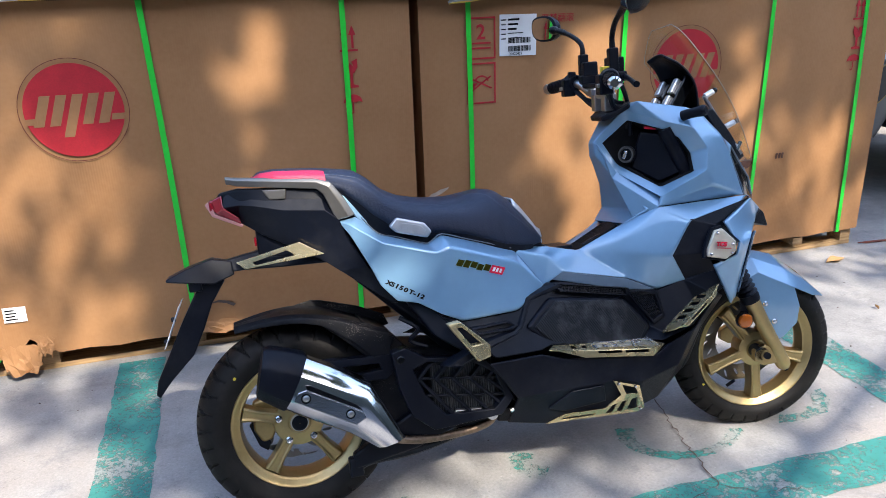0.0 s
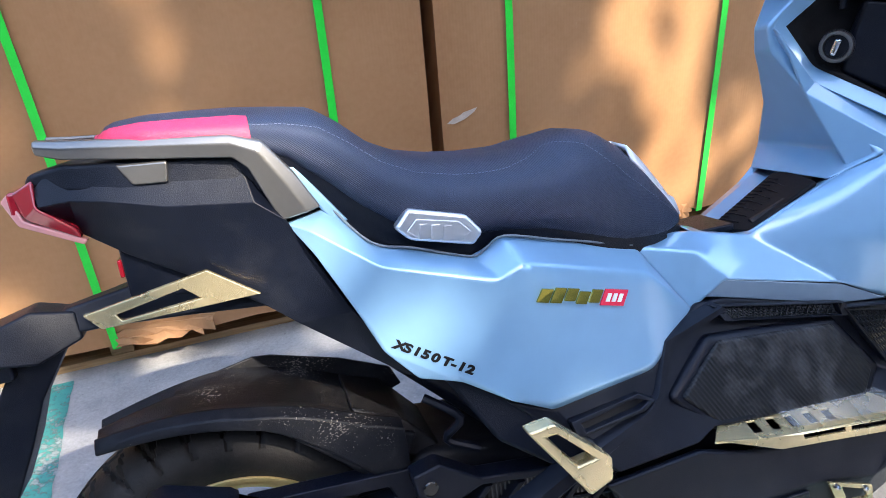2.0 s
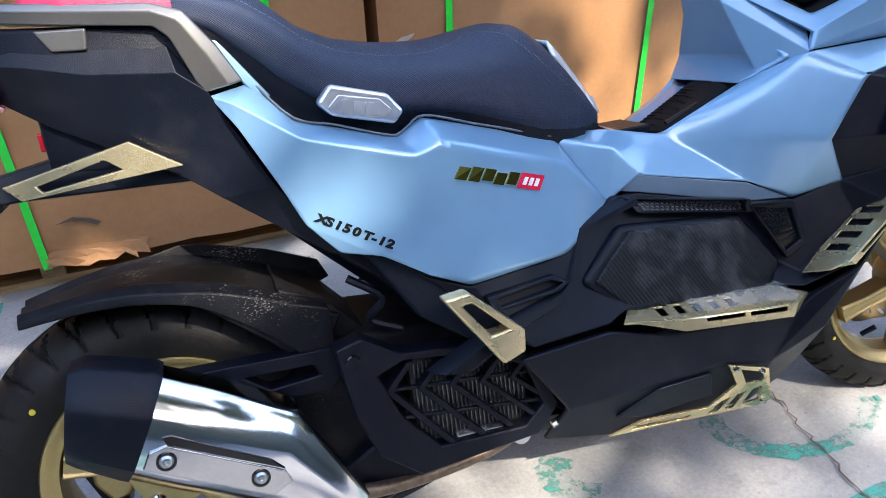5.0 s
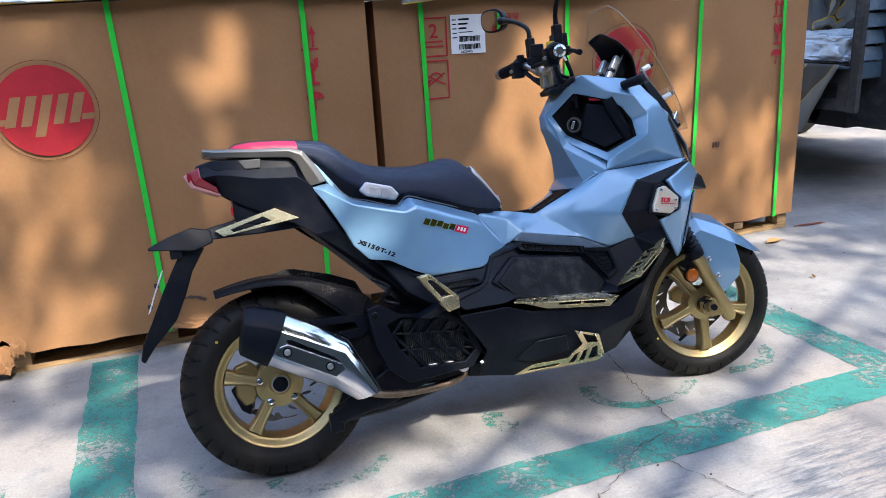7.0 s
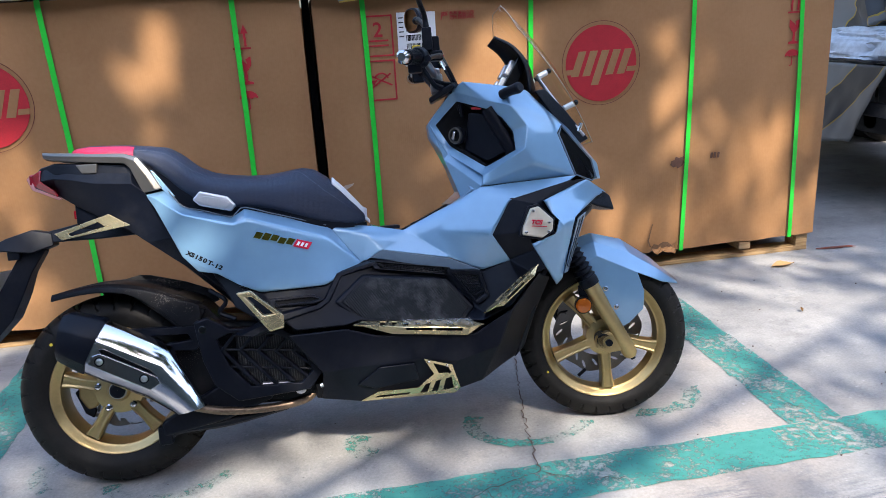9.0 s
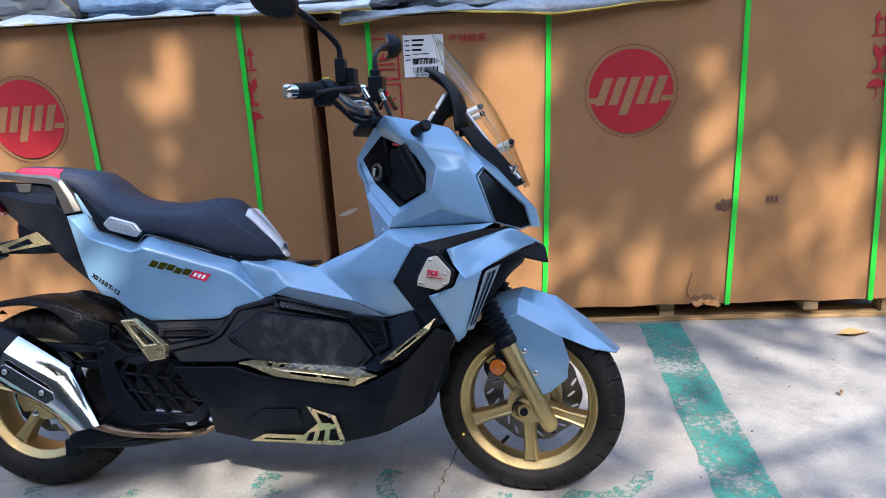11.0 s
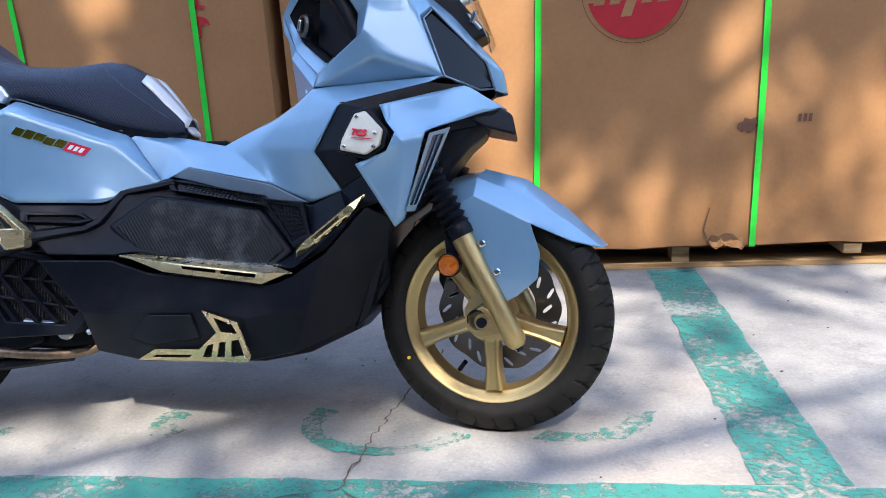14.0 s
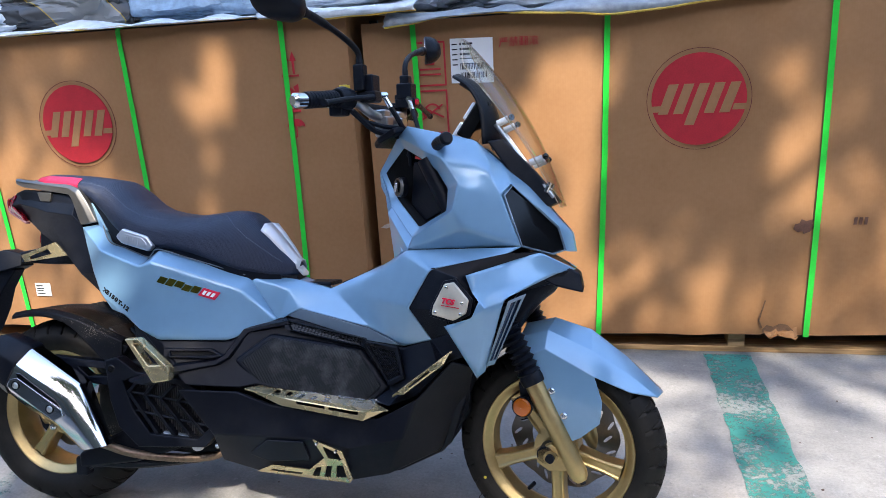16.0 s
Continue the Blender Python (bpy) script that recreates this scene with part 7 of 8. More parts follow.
    # gold flash on the belly
    o = [(0.815, 0.191, 0.270), (0.886, 0.194, 0.247), (0.905, 0.178, 0.180), (0.893, 0.162, 0.165), (0.645, 0.124, 0.166), (0.692, 0.144, 0.190), (0.796, 0.166, 0.192), (0.838, 0.180, 0.226)]
    hs = [[(0.838, 0.190, 0.256), (0.875, 0.193, 0.243), (0.884, 0.188, 0.224), (0.850, 0.186, 0.228)], [(0.690, 0.136, 0.178), (0.775, 0.154, 0.180), (0.768, 0.150, 0.174), (0.680, 0.132, 0.172)],
          [(0.815, 0.172, 0.200), (0.830, 0.175, 0.204), (0.818, 0.160, 0.176), (0.800, 0.158, 0.176)], [(0.842, 0.176, 0.206), (0.856, 0.178, 0.208), (0.846, 0.162, 0.176), (0.830, 0.160, 0.176)], [(0.868, 0.180, 0.210), (0.884, 0.182, 0.212), (0.888, 0.168, 0.180), (0.860, 0.162, 0.176)]]
    gf = part("belly_flash", slab([(u, s * (v + 0.006), w) for u, v, w in o], 0.005, (0, -s, 0), [[(u, s * (v + 0.006), w) for u, v, w in h] for h in hs]), GOLDP, scooter, "pale gold cut-out trim plate", bevel=0.0012, segs=1)
    for p in ((0.826, 0.200, 0.262), (0.872, 0.202, 0.247), (0.893, 0.180, 0.178)): bolt((p[0], s * p[1], p[2]), 0.004, gf) if s < 0 else None
    # shallow moulded arrow on the belly
    part("belly_relief", slab([(u, s * v, w) for u, v, w in ((0.640, 0.163, 0.218), (0.700, 0.191, 0.262), (0.790, 0.192, 0.262), (0.800, 0.176, 0.214), (0.690, 0.156, 0.200))], 0.008, (0, -s, 0)), BLACK, scooter, bevel=0.004)
both(flank)
part("belly_keel", loft([[(u, -hw, w + .05), (u, -hw * .7, w), (u, hw * .7, w), (u, hw, w + .05)] for u, hw, w in ((0.53, 0.10, 0.175), (0.66, 0.115, 0.155), (0.90, 0.13, 0.155), (0.99, 0.11, 0.17), (1.09, 0.075, 0.215), (1.155, 0.055, 0.31))]), BLACK, scooter, "black belly pan", bevel=0.006)
part("inner_fender", loft([[(u, -hw, w), (u, hw, w), (u + .03, hw, w + .03), (u + .03, -hw, w + .03)] for u, hw, w in ((1.085, 0.075, 0.215), (1.125, 0.105, 0.33), (1.165, 0.12, 0.44), (1.215, 0.12, 0.53), (1.27, 0.10, 0.60), (1.36, 0.07, 0.62))]), BLACK, scooter, "black inner front mudguard", bevel=0.008)

# --- centre tunnel and leg shield ---
def leg_shield(s):
    V = dict(a=(0.6105, 0.082, 0.633), b=(0.6875, 0.0895, 0.526), c=(0.745, 0.086, 0.556), d=(0.838, 0.066, 0.583), e=(0.925, 0.106, 0.516), f=(1.008, 0.108, 0.474), g=(1.082, 0.136, 0.494), h=(1.034, 0.158, 0.568), i=(1.088, 0.168, 0.656), j=(1.024, 0.120, 0.698),
             k=(0.955, 0.068, 0.664), l=(0.812, 0.054, 0.602), m=(0.725, 0.040, 0.622), n=(0.725, 0.0, 0.626), o=(0.820, 0.0, 0.592), p=(0.955, 0.0, 0.636), q=(0.640, 0.04, 0.634), r=(0.712, 0.074, 0.602), t=(0.900, 0.086, 0.590), x=(1.286, 0.143, 0.704), y=(1.262, 0.153, 0.692))
    F = [("a", "b", "r"), ("b", "c", "r"), ("r", "c", "d", "l", "m"), ("a", "r", "m", "q"), ("m", "l", "o", "n"), ("l", "k", "p", "o"), ("d", "t", "j", "k", "l"), ("t", "h", "i", "j"), ("d", "e", "t"), ("t", "e", "f", "h"), ("f", "g", "h"), ("c", "e", "d"), ("j", "x", "y", "i")]
    if s > 0: V.update(l=(0.796, 0.088, 0.588), k=(0.964, 0.128, 0.652), j=(1.022, 0.170, 0.692), m=(0.725, 0.060, 0.618))
    soften(facets("leg_shield", V, F, s, BLUE, "glossy blue-grey faceted leg shield", 0.006, 0), 0.86, 9.0, 4)
    # dark strip along the shield's foot, with a pale flash
    part("shield_skirt", slab([(u, s * v, w) for u, v, w in ((0.700, 0.086, 0.540), (0.745, 0.086, 0.556), (0.925, 0.106, 0.514), (1.006, 0.108, 0.474), (0.920, 0.104, 0.484), (0.742, 0.088, 0.530))], 0.006, (0, -s, 0)), SKIRT, scooter, "grey-blue lower shield trim", bevel=0.002)
SMOKE = mat("smoky_blue_lens", (0.012, 0.026, 0.060), 0.16, 0, 0.6)
SKIRT = mat("deep_blue_grey_paint", (0.16, 0.22, 0.28), 0.22, 0.2, 0.8, 0.05, 6)
both(leg_shield)
tray = [(0.806, 0.036, 0.598), (0.818, -0.046, 0.604), (0.934, -0.050, 0.659), (0.946, 0.005, 0.662), (0.956, 0.040, 0.660), (0.950, 0.066, 0.656)]
ins = part("tunnel_insert", slab(tray, 0.010, (0.4, 0, -1)), MATTE, scooter, "black ribbed tunnel insert", bevel=0.004)
for k in range(15):
    t = (k + 1.2) / 17
    a0, a1 = Vector(tray[0]).lerp(Vector(tray[5]), t), Vector((0.808, 0.020, 0.601)).lerp(Vector((0.952, 0.030, 0.661)), t * 0.96)
    part("insert_rib", tube([a0.lerp(a1, 0.14), a1], 0.0009, 5), BLACK, ins)
    b1 = Vector(tray[1]).lerp(Vector(tray[2]), t * 0.9)
    if k % 2: part("insert_rib", tube([a1, a1.lerp(b1, 0.45)], 0.0008, 5), BLACK, ins)
part("insert_ridge", tube([(0.835, -0.028, 0.612), (0.935, -0.036, 0.650)], 0.005, 6), BLACK, ins)
part("fuel_lid_strip", box_bm((0.762, 0.01, 0.612), (0.085, 0.085, 0.010)), BLACK, scooter, bevel=0.003)

# --- black V band, emblem plate and front wing ---
def front_side(s):
    V = dict(a=(1.086, 0.164, 0.660), b=(1.033, 0.154, 0.568), c=(1.080, 0.134, 0.495), d=(1.140, 0.195, 0.520), e=(1.130, 0.190, 0.545), f=(1.110, 0.186, 0.568), g=(1.150, 0.190, 0.640), h=(1.330, 0.100, 0.694), i=(1.262, 0.148, 0.690), j=(1.190, 0.188, 0.590), k=(1.200, 0.180, 0.548), l=(1.300, 0.110, 0.640))
    F = [("a", "b", "f", "g"), ("b", "c", "d", "e", "f"), ("a", "g", "h", "i"), ("f", "j", "g"), ("f", "e", "k", "j"), ("g", "j", "l", "h")]
    facets("v_band", V, F, s, BLACK, "matt black angular band", 0.008, 0.003)
    W = dict(a=(1.172, 0.196, 0.645), b=(1.325, 0.106, 0.692), c=(1.402, 0.046, 0.650), d=(1.254, 0.192, 0.594), e=(1.210, 0.174, 0.434), f=(1.192, 0.178, 0.419), g=(1.126, 0.208, 0.536), h=(1.188, 0.222, 0.556), i=(1.203, 0.216, 0.590), j=(1.186, 0.206, 0.612), k=(1.218, 0.209, 0.574), l=(1.360, 0.085, 0.642))
    F = [("a", "b", "l", "d", "k", "j"), ("b", "c", "l"), ("j", "k", "i"), ("i", "k", "h"), ("h", "k", "f", "g"), ("k", "d", "e", "f")]
    wing = soften(facets("front_wing", W, F, s, BLUE, "glossy blue-grey front wing", 0.008, 0), 0.75)
    # slotted trim on the wing's leading edge
    q = [(1.263, 0.186, 0.590), (1.299, 0.154, 0.604), (1.229, 0.164, 0.448), (1.213, 0.180, 0.446)]
    tr = part("wing_trim", slab([(u, s * (v - 0.002), w) for u, v, w in q], 0.008, (0, -s, 0)), SMOKE, wing, "smoky recessed lamp slot in the wing", bevel=0.002)
    rim = [Vector((p[0], s * (p[1] + 0.004), p[2])) for p in q]
    inner = [Vector(p) + (Vector(t_) - Vector(p)) for p, t_ in zip(q, [Vector(q[0]).lerp(Vector(q[1]), 0.26).lerp(Vector(q[3]), 0.06), Vector(q[1]).lerp(Vector(q[0]), 0.20).lerp(Vector(q[2]), 0.06), Vector(q[2]).lerp(Vector(q[3]), 0.20).lerp(Vector(q[1]), 0.08), Vector(q[3]).lerp(Vector(q[2]), 0.26).lerp(Vector(q[0]), 0.08)])]
    part("slot_frame", slab(rim, 0.007, (0, -s, 0), [[(p.x, s * (p.y + 0.004), p.z) for p in inner]]), SKIRT, tr, "blue-grey slot frame", bevel=0.0015, segs=2)
    a0, a1 = Vector(inner[0]).lerp(Vector(inner[1]), 0.5), Vector(inner[3]).lerp(Vector(inner[2]), 0.5)
    part("trim_rib", tube([(p.x, s * (p.y + 0.001), p.z) for p in (a0, a0.lerp(a1, 0.5), a1)], 0.0016, 6), SKIRT, tr)
    # emblem plate
    o = [(1.128, 0.203, 0.628), (1.150, 0.206, 0.632), (1.184, 0.216, 0.594), (1.178, 0.218, 0.566), (1.150, 0.216, 0.550), (1.100, 0.208, 0.562), (1.104, 0.205, 0.582)]
    part("emblem_base", slab([((u - 1.142) * 1.16 + 1.142, s * (v + 0.002), (w - 0.590) * 1.16 + 0.590) for u, v, w in o], 0.012, (0, -s, 0)), BLACK, scooter, "", bevel=0.002)
    pl = part("emblem_plate", slab([(u, s * (v + 0.011), w) for u, v, w in o], 0.010, (0, -s, 0)), CHAMPAGNE, scooter, "pale champagne emblem plate with red lettering", bevel=0.004, segs=3)
    if s < 0:
        for p in ((1.134, -0.2165, 0.621), (1.170, -0.2280, 0.588), (1.166, -0.2275, 0.565), (1.110, -0.2195, 0.568)): bolt(p, 0.0045, pl)
        n = Vector((-0.12, -0.98, 0.10)).normalized(); ex_ = Vector((1, -0.12, -0.14)).normalized(); ex_ = (ex_ - n * ex_.dot(n)).normalized(); ez_ = n.cross(ex_)
        m = Matrix.Translation((1.1250, -0.2238, 0.588)) @ Matrix((ex_, ez_, n)).transposed().to_4x4()
        lettering("TCS", 0.0158, m @ Matrix.Translation((-0.002, 0, 0)), REDB, pl, "lettering", 0.0014, "red lettering", 0.25, 0.0008)
        part("emblem_line", slab([m @ Vector(p) for p in ((0.0, -0.006, 0), (0.040, -0.006, 0), (0.040, -0.004, 0), (0.0, -0.004, 0))], 0.0012, n), REDB, pl, smooth=False)
both(front_side)
part("beak", loft([[(1.300, -0.100, 0.640), (1.300, 0.100, 0.640), (1.300, 0.085, 0.690), (1.300, -0.085, 0.690)], [(1.360, -0.080, 0.612), (1.360, 0.080, 0.612), (1.360, 0.070, 0.672), (1.360, -0.070, 0.672)], [(1.420, -0.058, 0.596), (1.420, 0.058, 0.596), (1.412, 0.050, 0.640), (1.412, -0.050, 0.640)]]), BLACK, scooter, "black chin under the headlight", bevel=0.006)

part("lower_nose", loft([ring_rect(1.17, 0.085, 0.42, 0.65), ring_rect(1.245, 0.088, 0.47, 0.66), ring_rect(1.290, 0.082, 0.535, 0.66), ring_rect(1.325, 0.074, 0.575, 0.67), ring_rect(1.360, 0.060, 0.602, 0.66)]), BLACK, scooter, "black inner nose panel", bevel=0.01)
# --- upper cowl with the open glove pocket ---
def cowl(s):
    V = dict(t0=(1.000, 0.0, 0.985), t1=(1.012, 0.066, 0.988), t2=(1.127, 0.118, 0.958), t3=(1.178, 0.104, 0.946), t4=(1.240, 0.082, 0.890), t5=(1.300, 0.060, 0.840), t6=(1.392, 0.022, 0.735), t7=(1.400, 0.016, 0.690),
             o1=(0.984, 0.040, 0.968), o2=(1.060, 0.118, 0.925), o3=(1.114, 0.164, 0.902), o4=(1.152, 0.170, 0.846), o5=(1.140, 0.178, 0.786), o6=(1.034, 0.118, 0.726), o7=(0.958, 0.018, 0.800), o8=(0.918, -0.024 if s < 0 else 0.050, 0.888),
             h1=(0.996, 0.036, 0.940), h2=(1.060, 0.108, 0.905), h3=(1.096, 0.126, 0.878), h4=(1.122, 0.134, 0.836), h5=(1.121, 0.148, 0.786), h6=(1.047, 0.100, 0.750), h7=(0.971, 0.008, 0.820), h8=(0.938, -0.008 if s < 0 else 0.050, 0.884),
             a=(1.024, 0.120, 0.700), l=(1.284, 0.130, 0.705), m=(1.242, 0.138, 0.821), n=(1.213, 0.144, 0.880), p=(1.164, 0.1705, 0.745), q=(1.262, 0.118, 0.845), r=(1.372, 0.042, 0.745), r2=(1.386, 0.030, 0.690), n1=(1.362, 0.051, 0.748), n2=(1.376, 0.043, 0.692))
    F = [("o1", "o2", "h2", "h1"), ("o2", "o3", "h3", "h2"), ("o3", "o4", "h4", "h3"), ("o4", "o5", "h5", "h4"), ("o5", "o6", "h6", "h5"), ("o6", "o7", "h7", "h6"), ("o7", "o8", "h8", "h7"), ("o8", "o1", "h1", "h8"),
         ("t0", "t1", "o1"), ("t1", "o2", "o1"), ("t1", "t2", "o3", "o2"), ("t2", "t3", "n", "o3"), ("t3", "t4", "n"), ("o3", "n", "m", "o4"), ("o4", "m", "p", "o5"), ("m", "l", "p"), ("o5", "p", "a", "o6"), ("p", "l", "a"),
         ("n", "t4", "q", "m"), ("t4", "t5", "q"), ("t5", "t6", "r", "q"), ("t6", "t7", "r2", "r"), ("q", "r", "n1"), ("r", "r2", "n2", "n1")]
    soften(facets("upper_cowl", V, F, s, BLUE, "glossy blue-grey front cowl round an open glove pocket", 0.010, 0, direction=(0.35, -s, -0.1)), 0.93, 9.0, 4, [[Vector((V[k][0], s * V[k][1], V[k][2])) for k in pair] for pair in (("o4", "m"), ("m", "p"), ("o3", "n"), ("n", "t3"))])
    # the pocket itself: a dark tub
    ring = [V[f"h{i}"] for i in range(1, 9)]
    back = [((u - 1.05) * 0.72 + 1.085, s * max(0.004, v * 0.35), (w - 0.845) * 0.72 + 0.845) for u, v, w in ring]
    mid = [((u - 1.05) * .92 + 1.066, s * (v * .62), (w - .845) * .94 + .845) for u, v, w in ring]
    tub = loft([[(u, s * (v - 0.002), w) for u, v, w in ring], mid, back], caps=False)
    tub.verts.ensure_lookup_table(); tub.faces.new([tub.verts[16 + k] for k in range(8)])
    gp = part("glove_pocket", tub, MATTE, scooter, "open black glove pocket")
    md = gp.modifiers.new("skin", "SOLIDIFY"); md.thickness = 0.003; md.offset = 0
    lid = [(1.018, 0.066, 0.905), (1.062, 0.098, 0.893), (1.092, 0.113, 0.868), (1.112, 0.118, 0.832), (1.110, 0.130, 0.790), (1.052, 0.090, 0.764), (1.004, 0.034, 0.806), (1.010, 0.044, 0.850)]
    part("pocket_lid", slab([(u + 0.004, s * (v - 0.012), w) for u, v, w in lid], 0.020, (0.4, -s * 0.9, 0)), BLACK, gp, "black compartment lid inside the pocket", bevel=0.006, segs=3)
    # headlight
    H = dict(a=(1.249, 0.128, 0.818), b=(1.266, 0.106, 0.842), c=(1.363, 0.049, 0.746), d=(1.378, 0.040, 0.694), e=(1.350, 0.077, 0.686), f=(1.287, 0.127, 0.706))
    H["g"] = (1.308, 0.092, 0.760)
    hl = facets("headlight", H, [("a", "b", "g"), ("b", "c", "g"), ("c", "d", "g"), ("d", "e", "g"), ("e", "f", "g"), ("f", "a", "g")], s, LENS, "dark glossy headlight lens", 0.010, 0.012, direction=(-0.4, -s, 0))
    part("lamp_bezel", tube([(u, s * (v + 0.002), w) for u, v, w in (H["a"], H["b"], H["c"], H["d"], H["e"], H["f"], H["a"])], 0.0028, 6), SKIRT, hl)
both(cowl)
rows = []
for u, w, r, l, d in ((0.984, 0.968, 0.035, 0.085, 0.03), (0.916, 0.888, -0.020, 0.055, 0.05), (0.920, 0.850, -0.018, 0.062, 0.05), (0.936, 0.823, -0.010, 0.075, 0.05), (0.967, 0.765, 0.020, 0.105, 0.05), (1.000, 0.692, 0.100, 0.165, 0.05), (0.946, 0.658, 0.056, 0.118, 0.07)):
    rows.append([(u, -r, w), (u, l, w), (u + d, l + 0.012, w + .005), (u + d, -r - 0.012, w + .005)])
part("rear_apron", loft(rows), BLUE, scooter, "glossy blue-grey rear apron", bevel=0.006)
def apron_side(s):
    V = dict(a=(0.921, -0.012, 0.884), b=(0.936, 0.000, 0.845), c=(0.948, 0.016, 0.785), d=(0.980, 0.070, 0.662), e=(1.026, 0.121, 0.698), f=(1.044, 0.096, 0.726), g=(0.960, 0.022, 0.800), h=(0.926, -0.010, 0.880))
    facets("apron_flank", V, [("h", "g", "c", "b", "a"), ("g", "f", "e", "c"), ("c", "e", "d")], s, BLUE, "", 0.006, 0.004)
apron_side(-1)
key = part("ignition_lock", lathe([(0, 0.024), (-0.012, 0.024), (-0.014, 0.020), (-0.010, 0.018), (-0.010, 0.0005)], 28, closed=False), BLACK, scooter, "black ignition lock")
key.matrix_local = Matrix.Translation((0.994, -0.030, 0.846)) @ Euler((0, 0, radians(-50))).to_matrix().to_4x4()
part("lock_ring", lathe([(-0.010, 0.024), (-0.018, 0.022), (-0.018, 0.0175), (-0.010, 0.016)], 28), DISC, key, "dark steel ring")
part("key", box_bm((0, 0, 0), (0.010, 0.014, 0.026), Matrix.Translation((0, -0.020, 0)) @ Euler((0, radians(24), 0)).to_matrix().to_4x4()), CHROME, key, "metal key bow", bevel=0.006)
part("pocket_tag", slab([(1.030, -0.062, 0.918), (1.052, -0.086, 0.912), (1.052, -0.086, 0.906), (1.030, -0.062, 0.911)], 0.003, (0.5, 1, 0)), REDB, scooter, "small red sticker")

# --- dash, screen and its brackets ---
rows = []
for i in range(13):
    t = i / 12
    cu, cw = curve_pts([(1.232, 0, 0.950), (1.216, 0, 1.030), (1.178, 0, 1.085), (1.128, 0, 1.116)], 4)[i][0], curve_pts([(1.232, 0, 0.950), (1.216, 0, 1.030), (1.178, 0, 1.085), (1.128, 0, 1.116)], 4)[i][2]
    hw = 0.080 * (1 - 0.42 * max(0, t - 0.35) ** 1.3 / 0.571)
    rows.append([(cu - 0.036 * abs(q) ** 2.2 * (1 - 0.75 * t), hw * q, cw - 0.012 * q * q) for q in (-1 + k / 8 for k in range(17))])
hood = part("dash_hood", loft(rows, closed=False, caps=False), BLACK, scooter, "matt black instrument hood", angle=50)
md = hood.modifiers.new("skin", "SOLIDIFY"); md.thickness = 0.005
part("instrument", slab([(1.126, -0.050, 0.968), (1.126, 0.062, 0.968), (1.182, 0.062, 1.052), (1.182, -0.050, 1.052)], 0.034, (0.8, 0, -0.5)), GLOSS, scooter, "dark instrument panel", bevel=0.004)
for v in (-0.022, 0.046):
    for u0, w0, u1, w1 in ((1.106, 0.958, 1.134, 1.000), (1.138, 1.006, 1.164, 1.045)):
        part("instrument_bezel", slab([(u0, v - .011, w0), (u0, v + .011, w0), (u1, v + .010, w1), (u1, v - .010, w1)], 0.014, (0.8, 0, -0.5)), BRIGHT, scooter, "bright silver instrument bezel", bevel=0.004)
part("front_shroud", loft([[(1.205, -0.088, 0.945), (1.205, 0.088, 0.945), (1.240, 0.078, 0.950), (1.240, -0.078, 0.950)], [(1.255, -0.080, 0.872), (1.255, 0.080, 0.872), (1.300, 0.060, 0.888), (1.300, -0.060, 0.888)], [(1.330, -0.050, 0.790), (1.330, 0.050, 0.790), (1.370, 0.034, 0.806), (1.370, -0.034, 0.806)]]), BLACK, scooter, "black shroud under the screen", bevel=0.005)
# windscreen
rows = []
for i in range(25):
    t = i / 24
    c = Vector((1.150, 0, 1.190)).lerp(Vector((1.380, 0, 0.796)), t) + Vector((0.026, 0, 0.014)) * math.sin(math.pi * t)
    hw = 0.050 + 0.082 * min(1, t / 0.20) ** 0.75 - 0.066 * max(0, (t - 0.35) / 0.65) ** 1.3
    rows.append([c + Vector((-3.0 * (hw * q) ** 2, hw * q, -0.5 * (hw * q) ** 2)) for q in (-1 + k / 8 for k in range(17))])
ws = part("windscreen", loft(rows, closed=False, caps=False), SCREEN, scooter, "clear acrylic windscreen", angle=60)
md = ws.modifiers.new("sheet", "SOLIDIFY"); md.thickness = 0.002
ws.visible_shadow = False
rim_pts = [r[0] for r in rows] + [r[-1] for r in reversed(rows)]
part("screen_edge", tube(rim_pts + [rim_pts[0]], 0.0010, 6), EDGEGLASS, ws, "pale polished screen edge")
def screen_bracket(s):
    br = part("screen_bracket", tube([(1.222, s * 0.066, 0.985), (1.290, s * 0.052, 0.890), (1.352, s * 0.040, 0.815)], 0.0055, 8, 4), STEEL, scooter, "chromed screen bracket")
    for p, q in (((1.226, 0.064, 0.985), (1.252, 0.064, 0.996)), ((1.298, 0.048, 0.895), (1.328, 0.048, 0.906))):
        part("standoff", rod((p[0], s * p[1], p[2]), (q[0], s * q[1], q[2]), 0.008, 14), TRIM, br, "pale tube")
        e = Vector((q[0], s * q[1], q[2]))
        bmb = bmesh.new(); bmesh.ops.create_uvsphere(bmb, u_segments=12, v_segments=8, radius=0.0075, matrix=Matrix.Translation(e + Vector((0.007, 0, 0.003))))
        part("screw_head", bmb, GLOSS, br)
    part("bracket_foot", rod((1.335, s * 0.046, 0.828), (1.345, s * 0.05, 0.850), 0.006, 10), CHROME, br)
both(screen_bracket)
# stub of the mirror mount on the cowl
def cowl_stub(s):
    part("mount_stub", tube([(1.100, s * 0.140, 0.934), (1.110, s * 0.158, 0.938), (1.122, s * 0.174, 0.940), (1.132, s * 0.190, 0.942), (1.136, s * 0.197, 0.943)], [0.014, 0.0135, 0.0135, 0.0155, 0.012], 16), BLACK, scooter, "black rubber-capped mirror mount", bevel=0.002)
both(cowl_stub)

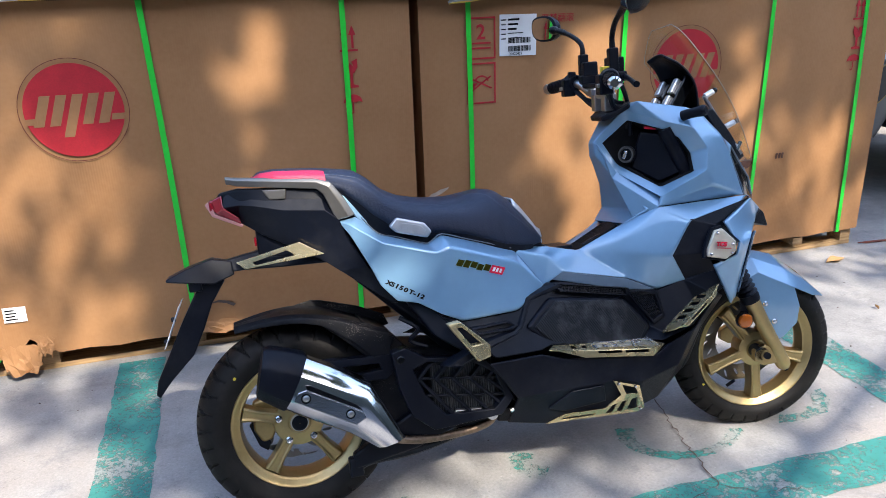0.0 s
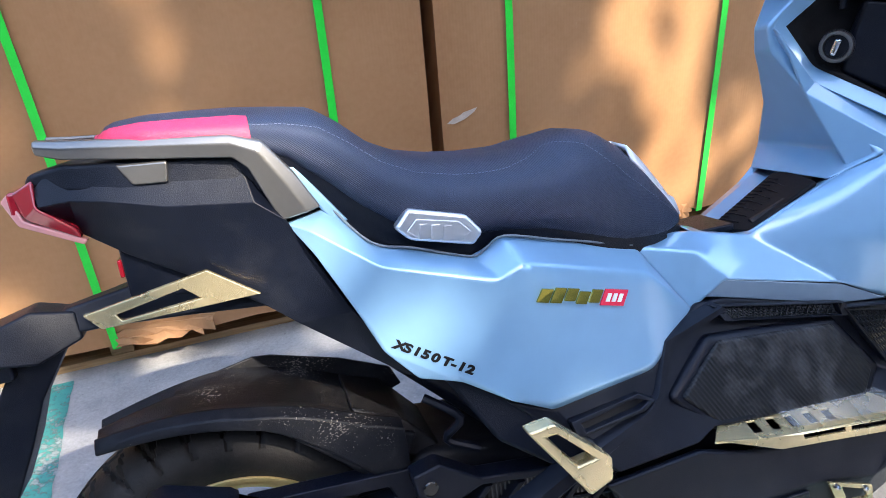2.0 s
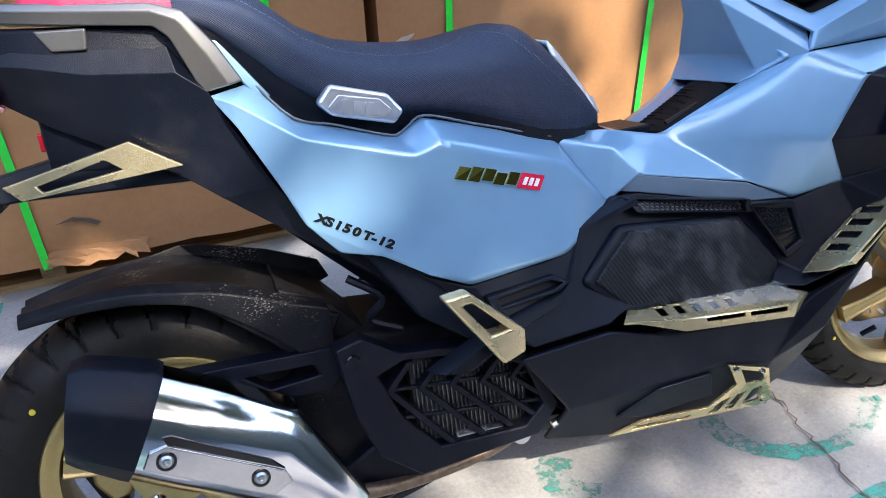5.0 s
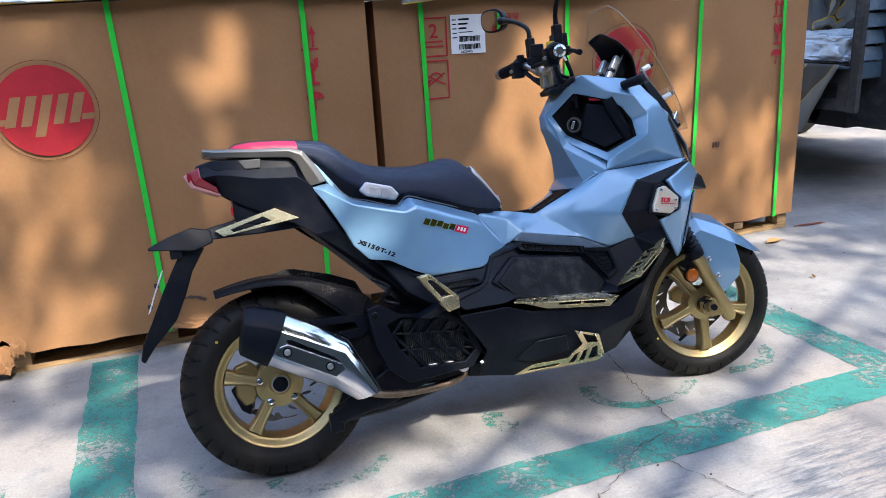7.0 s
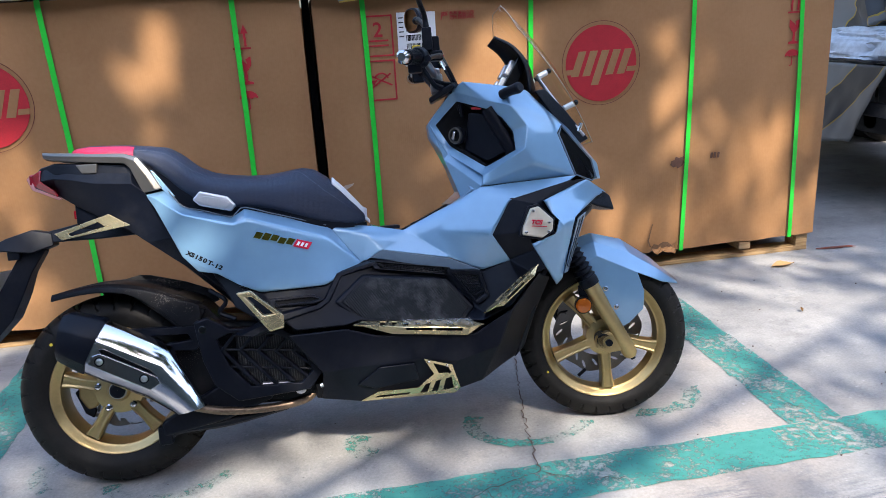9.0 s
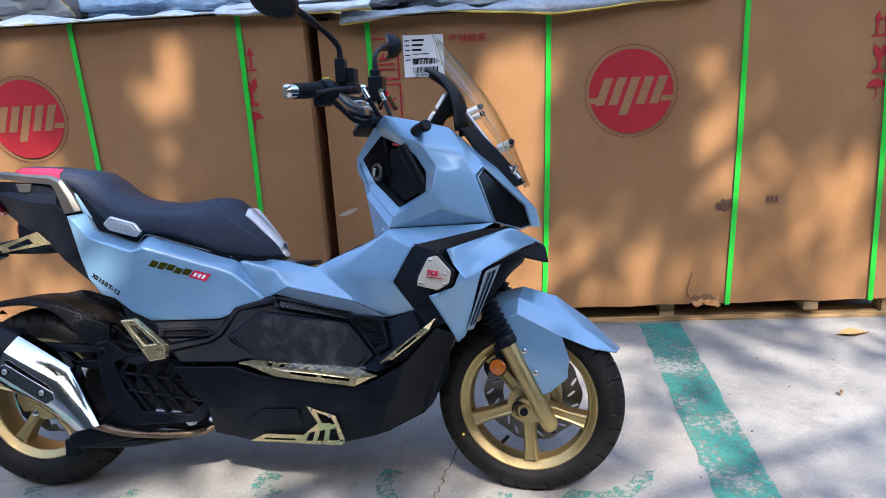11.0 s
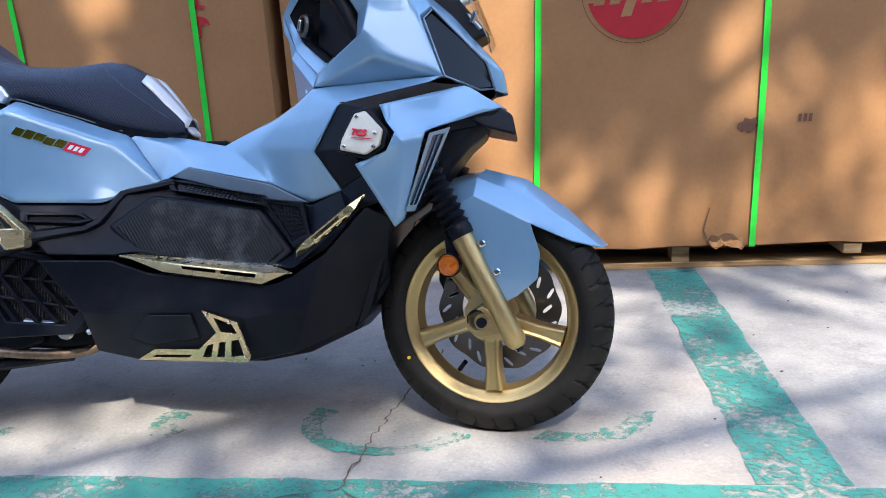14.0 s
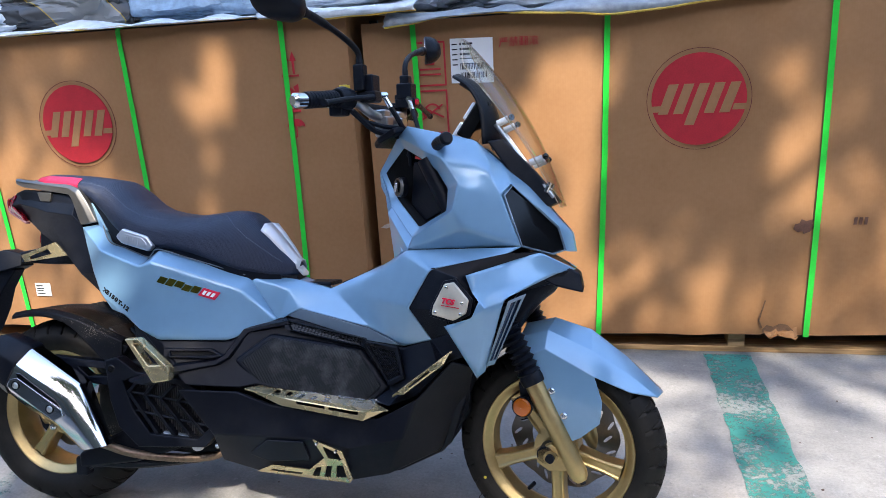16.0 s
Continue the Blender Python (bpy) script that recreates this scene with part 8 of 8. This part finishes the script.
# --- handlebar, turned ---
steer_part("top_clamp", slab([(0.925, -0.050, 0.958), (0.925, 0.050, 0.958), (0.950, 0.080, 0.970), (0.995, 0.080, 0.992), (1.005, 0.05, 0.997), (1.005, -0.05, 0.997), (0.995, -0.080, 0.992), (0.950, -0.080, 0.970)], 0.016, (0.3, 0, -0.9)), BLACK, "black top clamp cover", bevel=0.006)
for s in (-1, 1):
    steer_part("bar_riser", box_bm((0.952, s * 0.042, 0.996), (0.036, 0.034, 0.050)), STEEL, "polished alloy bar riser", bevel=0.005)
    steer_part("riser_cap", box_bm((0.944, s * 0.042, 1.026), (0.040, 0.036, 0.022)), STEEL, bevel=0.006)
bar = steer_part("handlebar", tube([(0.878, -0.300, 1.046), (0.905, -0.200, 1.056), (0.925, -0.130, 1.050), (0.945, -0.070, 1.020), (0.945, 0.070, 1.020), (0.925, 0.130, 1.050), (0.905, 0.200, 1.056), (0.878, 0.300, 1.046)], 0.0115, 14, 5), STEEL, "silver handlebar")
steer_part("brace_bar", tube([(0.93, -0.10, 1.044), (0.93, 0.10, 1.044)], 0.007, 8), BLACK)
def bar_side(s):
    g = steer_part("grip", tube([(0.883, s * 0.285, 1.047), (0.906, s * 0.192, 1.056)], [0.0175, 0.0175], 18), BLACK, "black rubber handlebar grip", bevel=0.002)
    for k in range(10):
        t = k / 10
        steer_part("grip_rib", tube([Vector((0.883, s * 0.285, 1.047)).lerp(Vector((0.906, s * 0.192, 1.056)), t + a) for a in (0.01, 0.05)], 0.0187, 16), BLACK, "", g)
    steer_part("bar_end", tube([(0.874, s * 0.318, 1.045), (0.876, s * 0.312, 1.045), (0.882, s * 0.286, 1.047)], [0.010, 0.0165, 0.0165], 18), CHROME if s < 0 else STEEL, "bright metal bar-end weight", g)
    sw = steer_part("switch_housing", tube([(0.908, s * 0.190, 1.057), (0.912, s * 0.172, 1.058), (0.920, s * 0.145, 1.055)], [0.022, 0.027, 0.024], 16), BLACK, "black switch cluster", bevel=0.003)
    steer_part("switch_body", box_bm((0.900, s * 0.165, 1.044), (0.036, 0.040, 0.052)), BLACK, "", sw, bevel=0.005)
    steer_part("switch_button", box_bm((0.908, s * 0.150, 1.080), (0.020, 0.020, 0.018)), YELLOW if s < 0 else BLACK, "yellow starter switch" if s < 0 else "", sw, bevel=0.002)
    steer_part("switch_button", box_bm((0.880, s * 0.172, 1.042), (0.008, 0.020, 0.010)), STEEL, "", sw, bevel=0.002)
    ms = steer_part("master_cylinder", box_bm((0.948, s * 0.112, 1.062), (0.055, 0.040, 0.026)), BLACK, "black brake master cylinder", bevel=0.005)
    steer_part("reservoir", box_bm((0.948, s * 0.108, 1.092), (0.042, 0.040, 0.040)), BLACK, "black square brake fluid reservoir", ms, bevel=0.004)
    steer_part("banjo_bolt", tube([(0.965, s * 0.088, 1.066), (0.972, s * 0.066, 1.068)], 0.008, 10), CHROME, "", ms)
    steer_part("hose_end", tube([(0.970, s * 0.072, 1.066), (0.982, s * 0.064, 1.040)], 0.0065, 10), CHROME, "", ms)
    steer_part("brake_hose", tube([(0.982, s * 0.064, 1.040), (1.000, s * 0.050, 1.000), (1.010, s * 0.035, 0.965), (1.015, s * 0.03, 0.90)], 0.006, 10, 5), BLACK, "black brake hose", ms)
    steer_part("brake_lever", tube([(0.968, s * 0.130, 1.060), (0.962, s * 0.165, 1.056), (0.950, s * 0.220, 1.050), (0.938, s * 0.280, 1.040), (0.936, s * 0.296, 1.038)], [0.008, 0.007, 0.006, 0.006, 0.008], 10, 4), BLACK, "black brake lever")
    if s > 0: steer_part("adjuster", tube([(0.968, 0.120, 1.062), (0.974, 0.108, 1.064), (0.976, 0.098, 1.064)], [0.008, 0.009, 0.006], 12), REDB, "small red lever adjuster")
    steer_part("throttle_cable", tube([(0.915, s * 0.150, 1.035), (0.930, s * 0.110, 1.010), (0.965, s * 0.070, 0.995), (1.000, s * 0.030, 0.985), (1.015, s * 0.02, 0.93)], 0.0055, 8, 5), BLACK, "black control cable")
    steer_part("wiring_loom", tube([(0.920, s * 0.140, 1.030), (0.950, s * 0.085, 0.985), (0.990, s * 0.04, 0.97), (1.01, s * 0.02, 0.92)], 0.007, 8, 5), BLACK, "")
    # mirror
    mr = steer_part("mirror_base", box_bm((0.938, s * 0.128, 1.105), (0.026, 0.026, 0.060)), BLACK, "black mirror clamp", bevel=0.004)
    stem = [(0.938, s * 0.128, 1.130), (0.936, s * 0.135, 1.165), (0.925, s * 0.195, 1.195), (0.915, s * 0.285, 1.218), (0.906, s * 0.330, 1.226)]
    steer_part("mirror_stem", tube(stem, [0.008, 0.007, 0.007, 0.009, 0.013], 12, 5), BLACK, "black mirror stem", mr)
    head_c = Vector((0.900, s * 0.388, 1.236))
    rings = []
    for k, (d, sc) in enumerate(((-0.012, 0.90), (-0.010, 1.0), (0.004, 0.98), (0.020, 0.82), (0.032, 0.50), (0.036, 0.15))):
        rings.append([head_c + Vector((d, s * 0.060 * sc * math.copysign(abs(math.cos(a)) ** 0.75, math.cos(a)) , 0.040 * sc * math.copysign(abs(math.sin(a)) ** 0.75, math.sin(a)) + 0.008 * s * math.cos(a) * s)) for a in (2 * math.pi * q / 24 for q in range(24))])
    yaw_in = Matrix.Translation(head_c) @ Matrix.Rotation(radians(26 * s), 4, "Z") @ Matrix.Translation(-head_c)
    steer_part("mirror_head", xform(loft(rings), yaw_in), BLACK, "angular black mirror housing", mr, angle=50)
    gl = [head_c + Vector((-0.0135, s * 0.052 * math.copysign(abs(math.cos(a)) ** 0.75, math.cos(a)), 0.034 * math.copysign(abs(math.sin(a)) ** 0.75, math.sin(a)) + 0.007 * math.cos(a))) for a in (2 * math.pi * q / 24 for q in range(24))]
    steer_part("mirror_glass", xform(slab(gl, 0.001, (-1, 0, 0)), yaw_in), MIRROR, "mirror glass", mr)
both(bar_side)
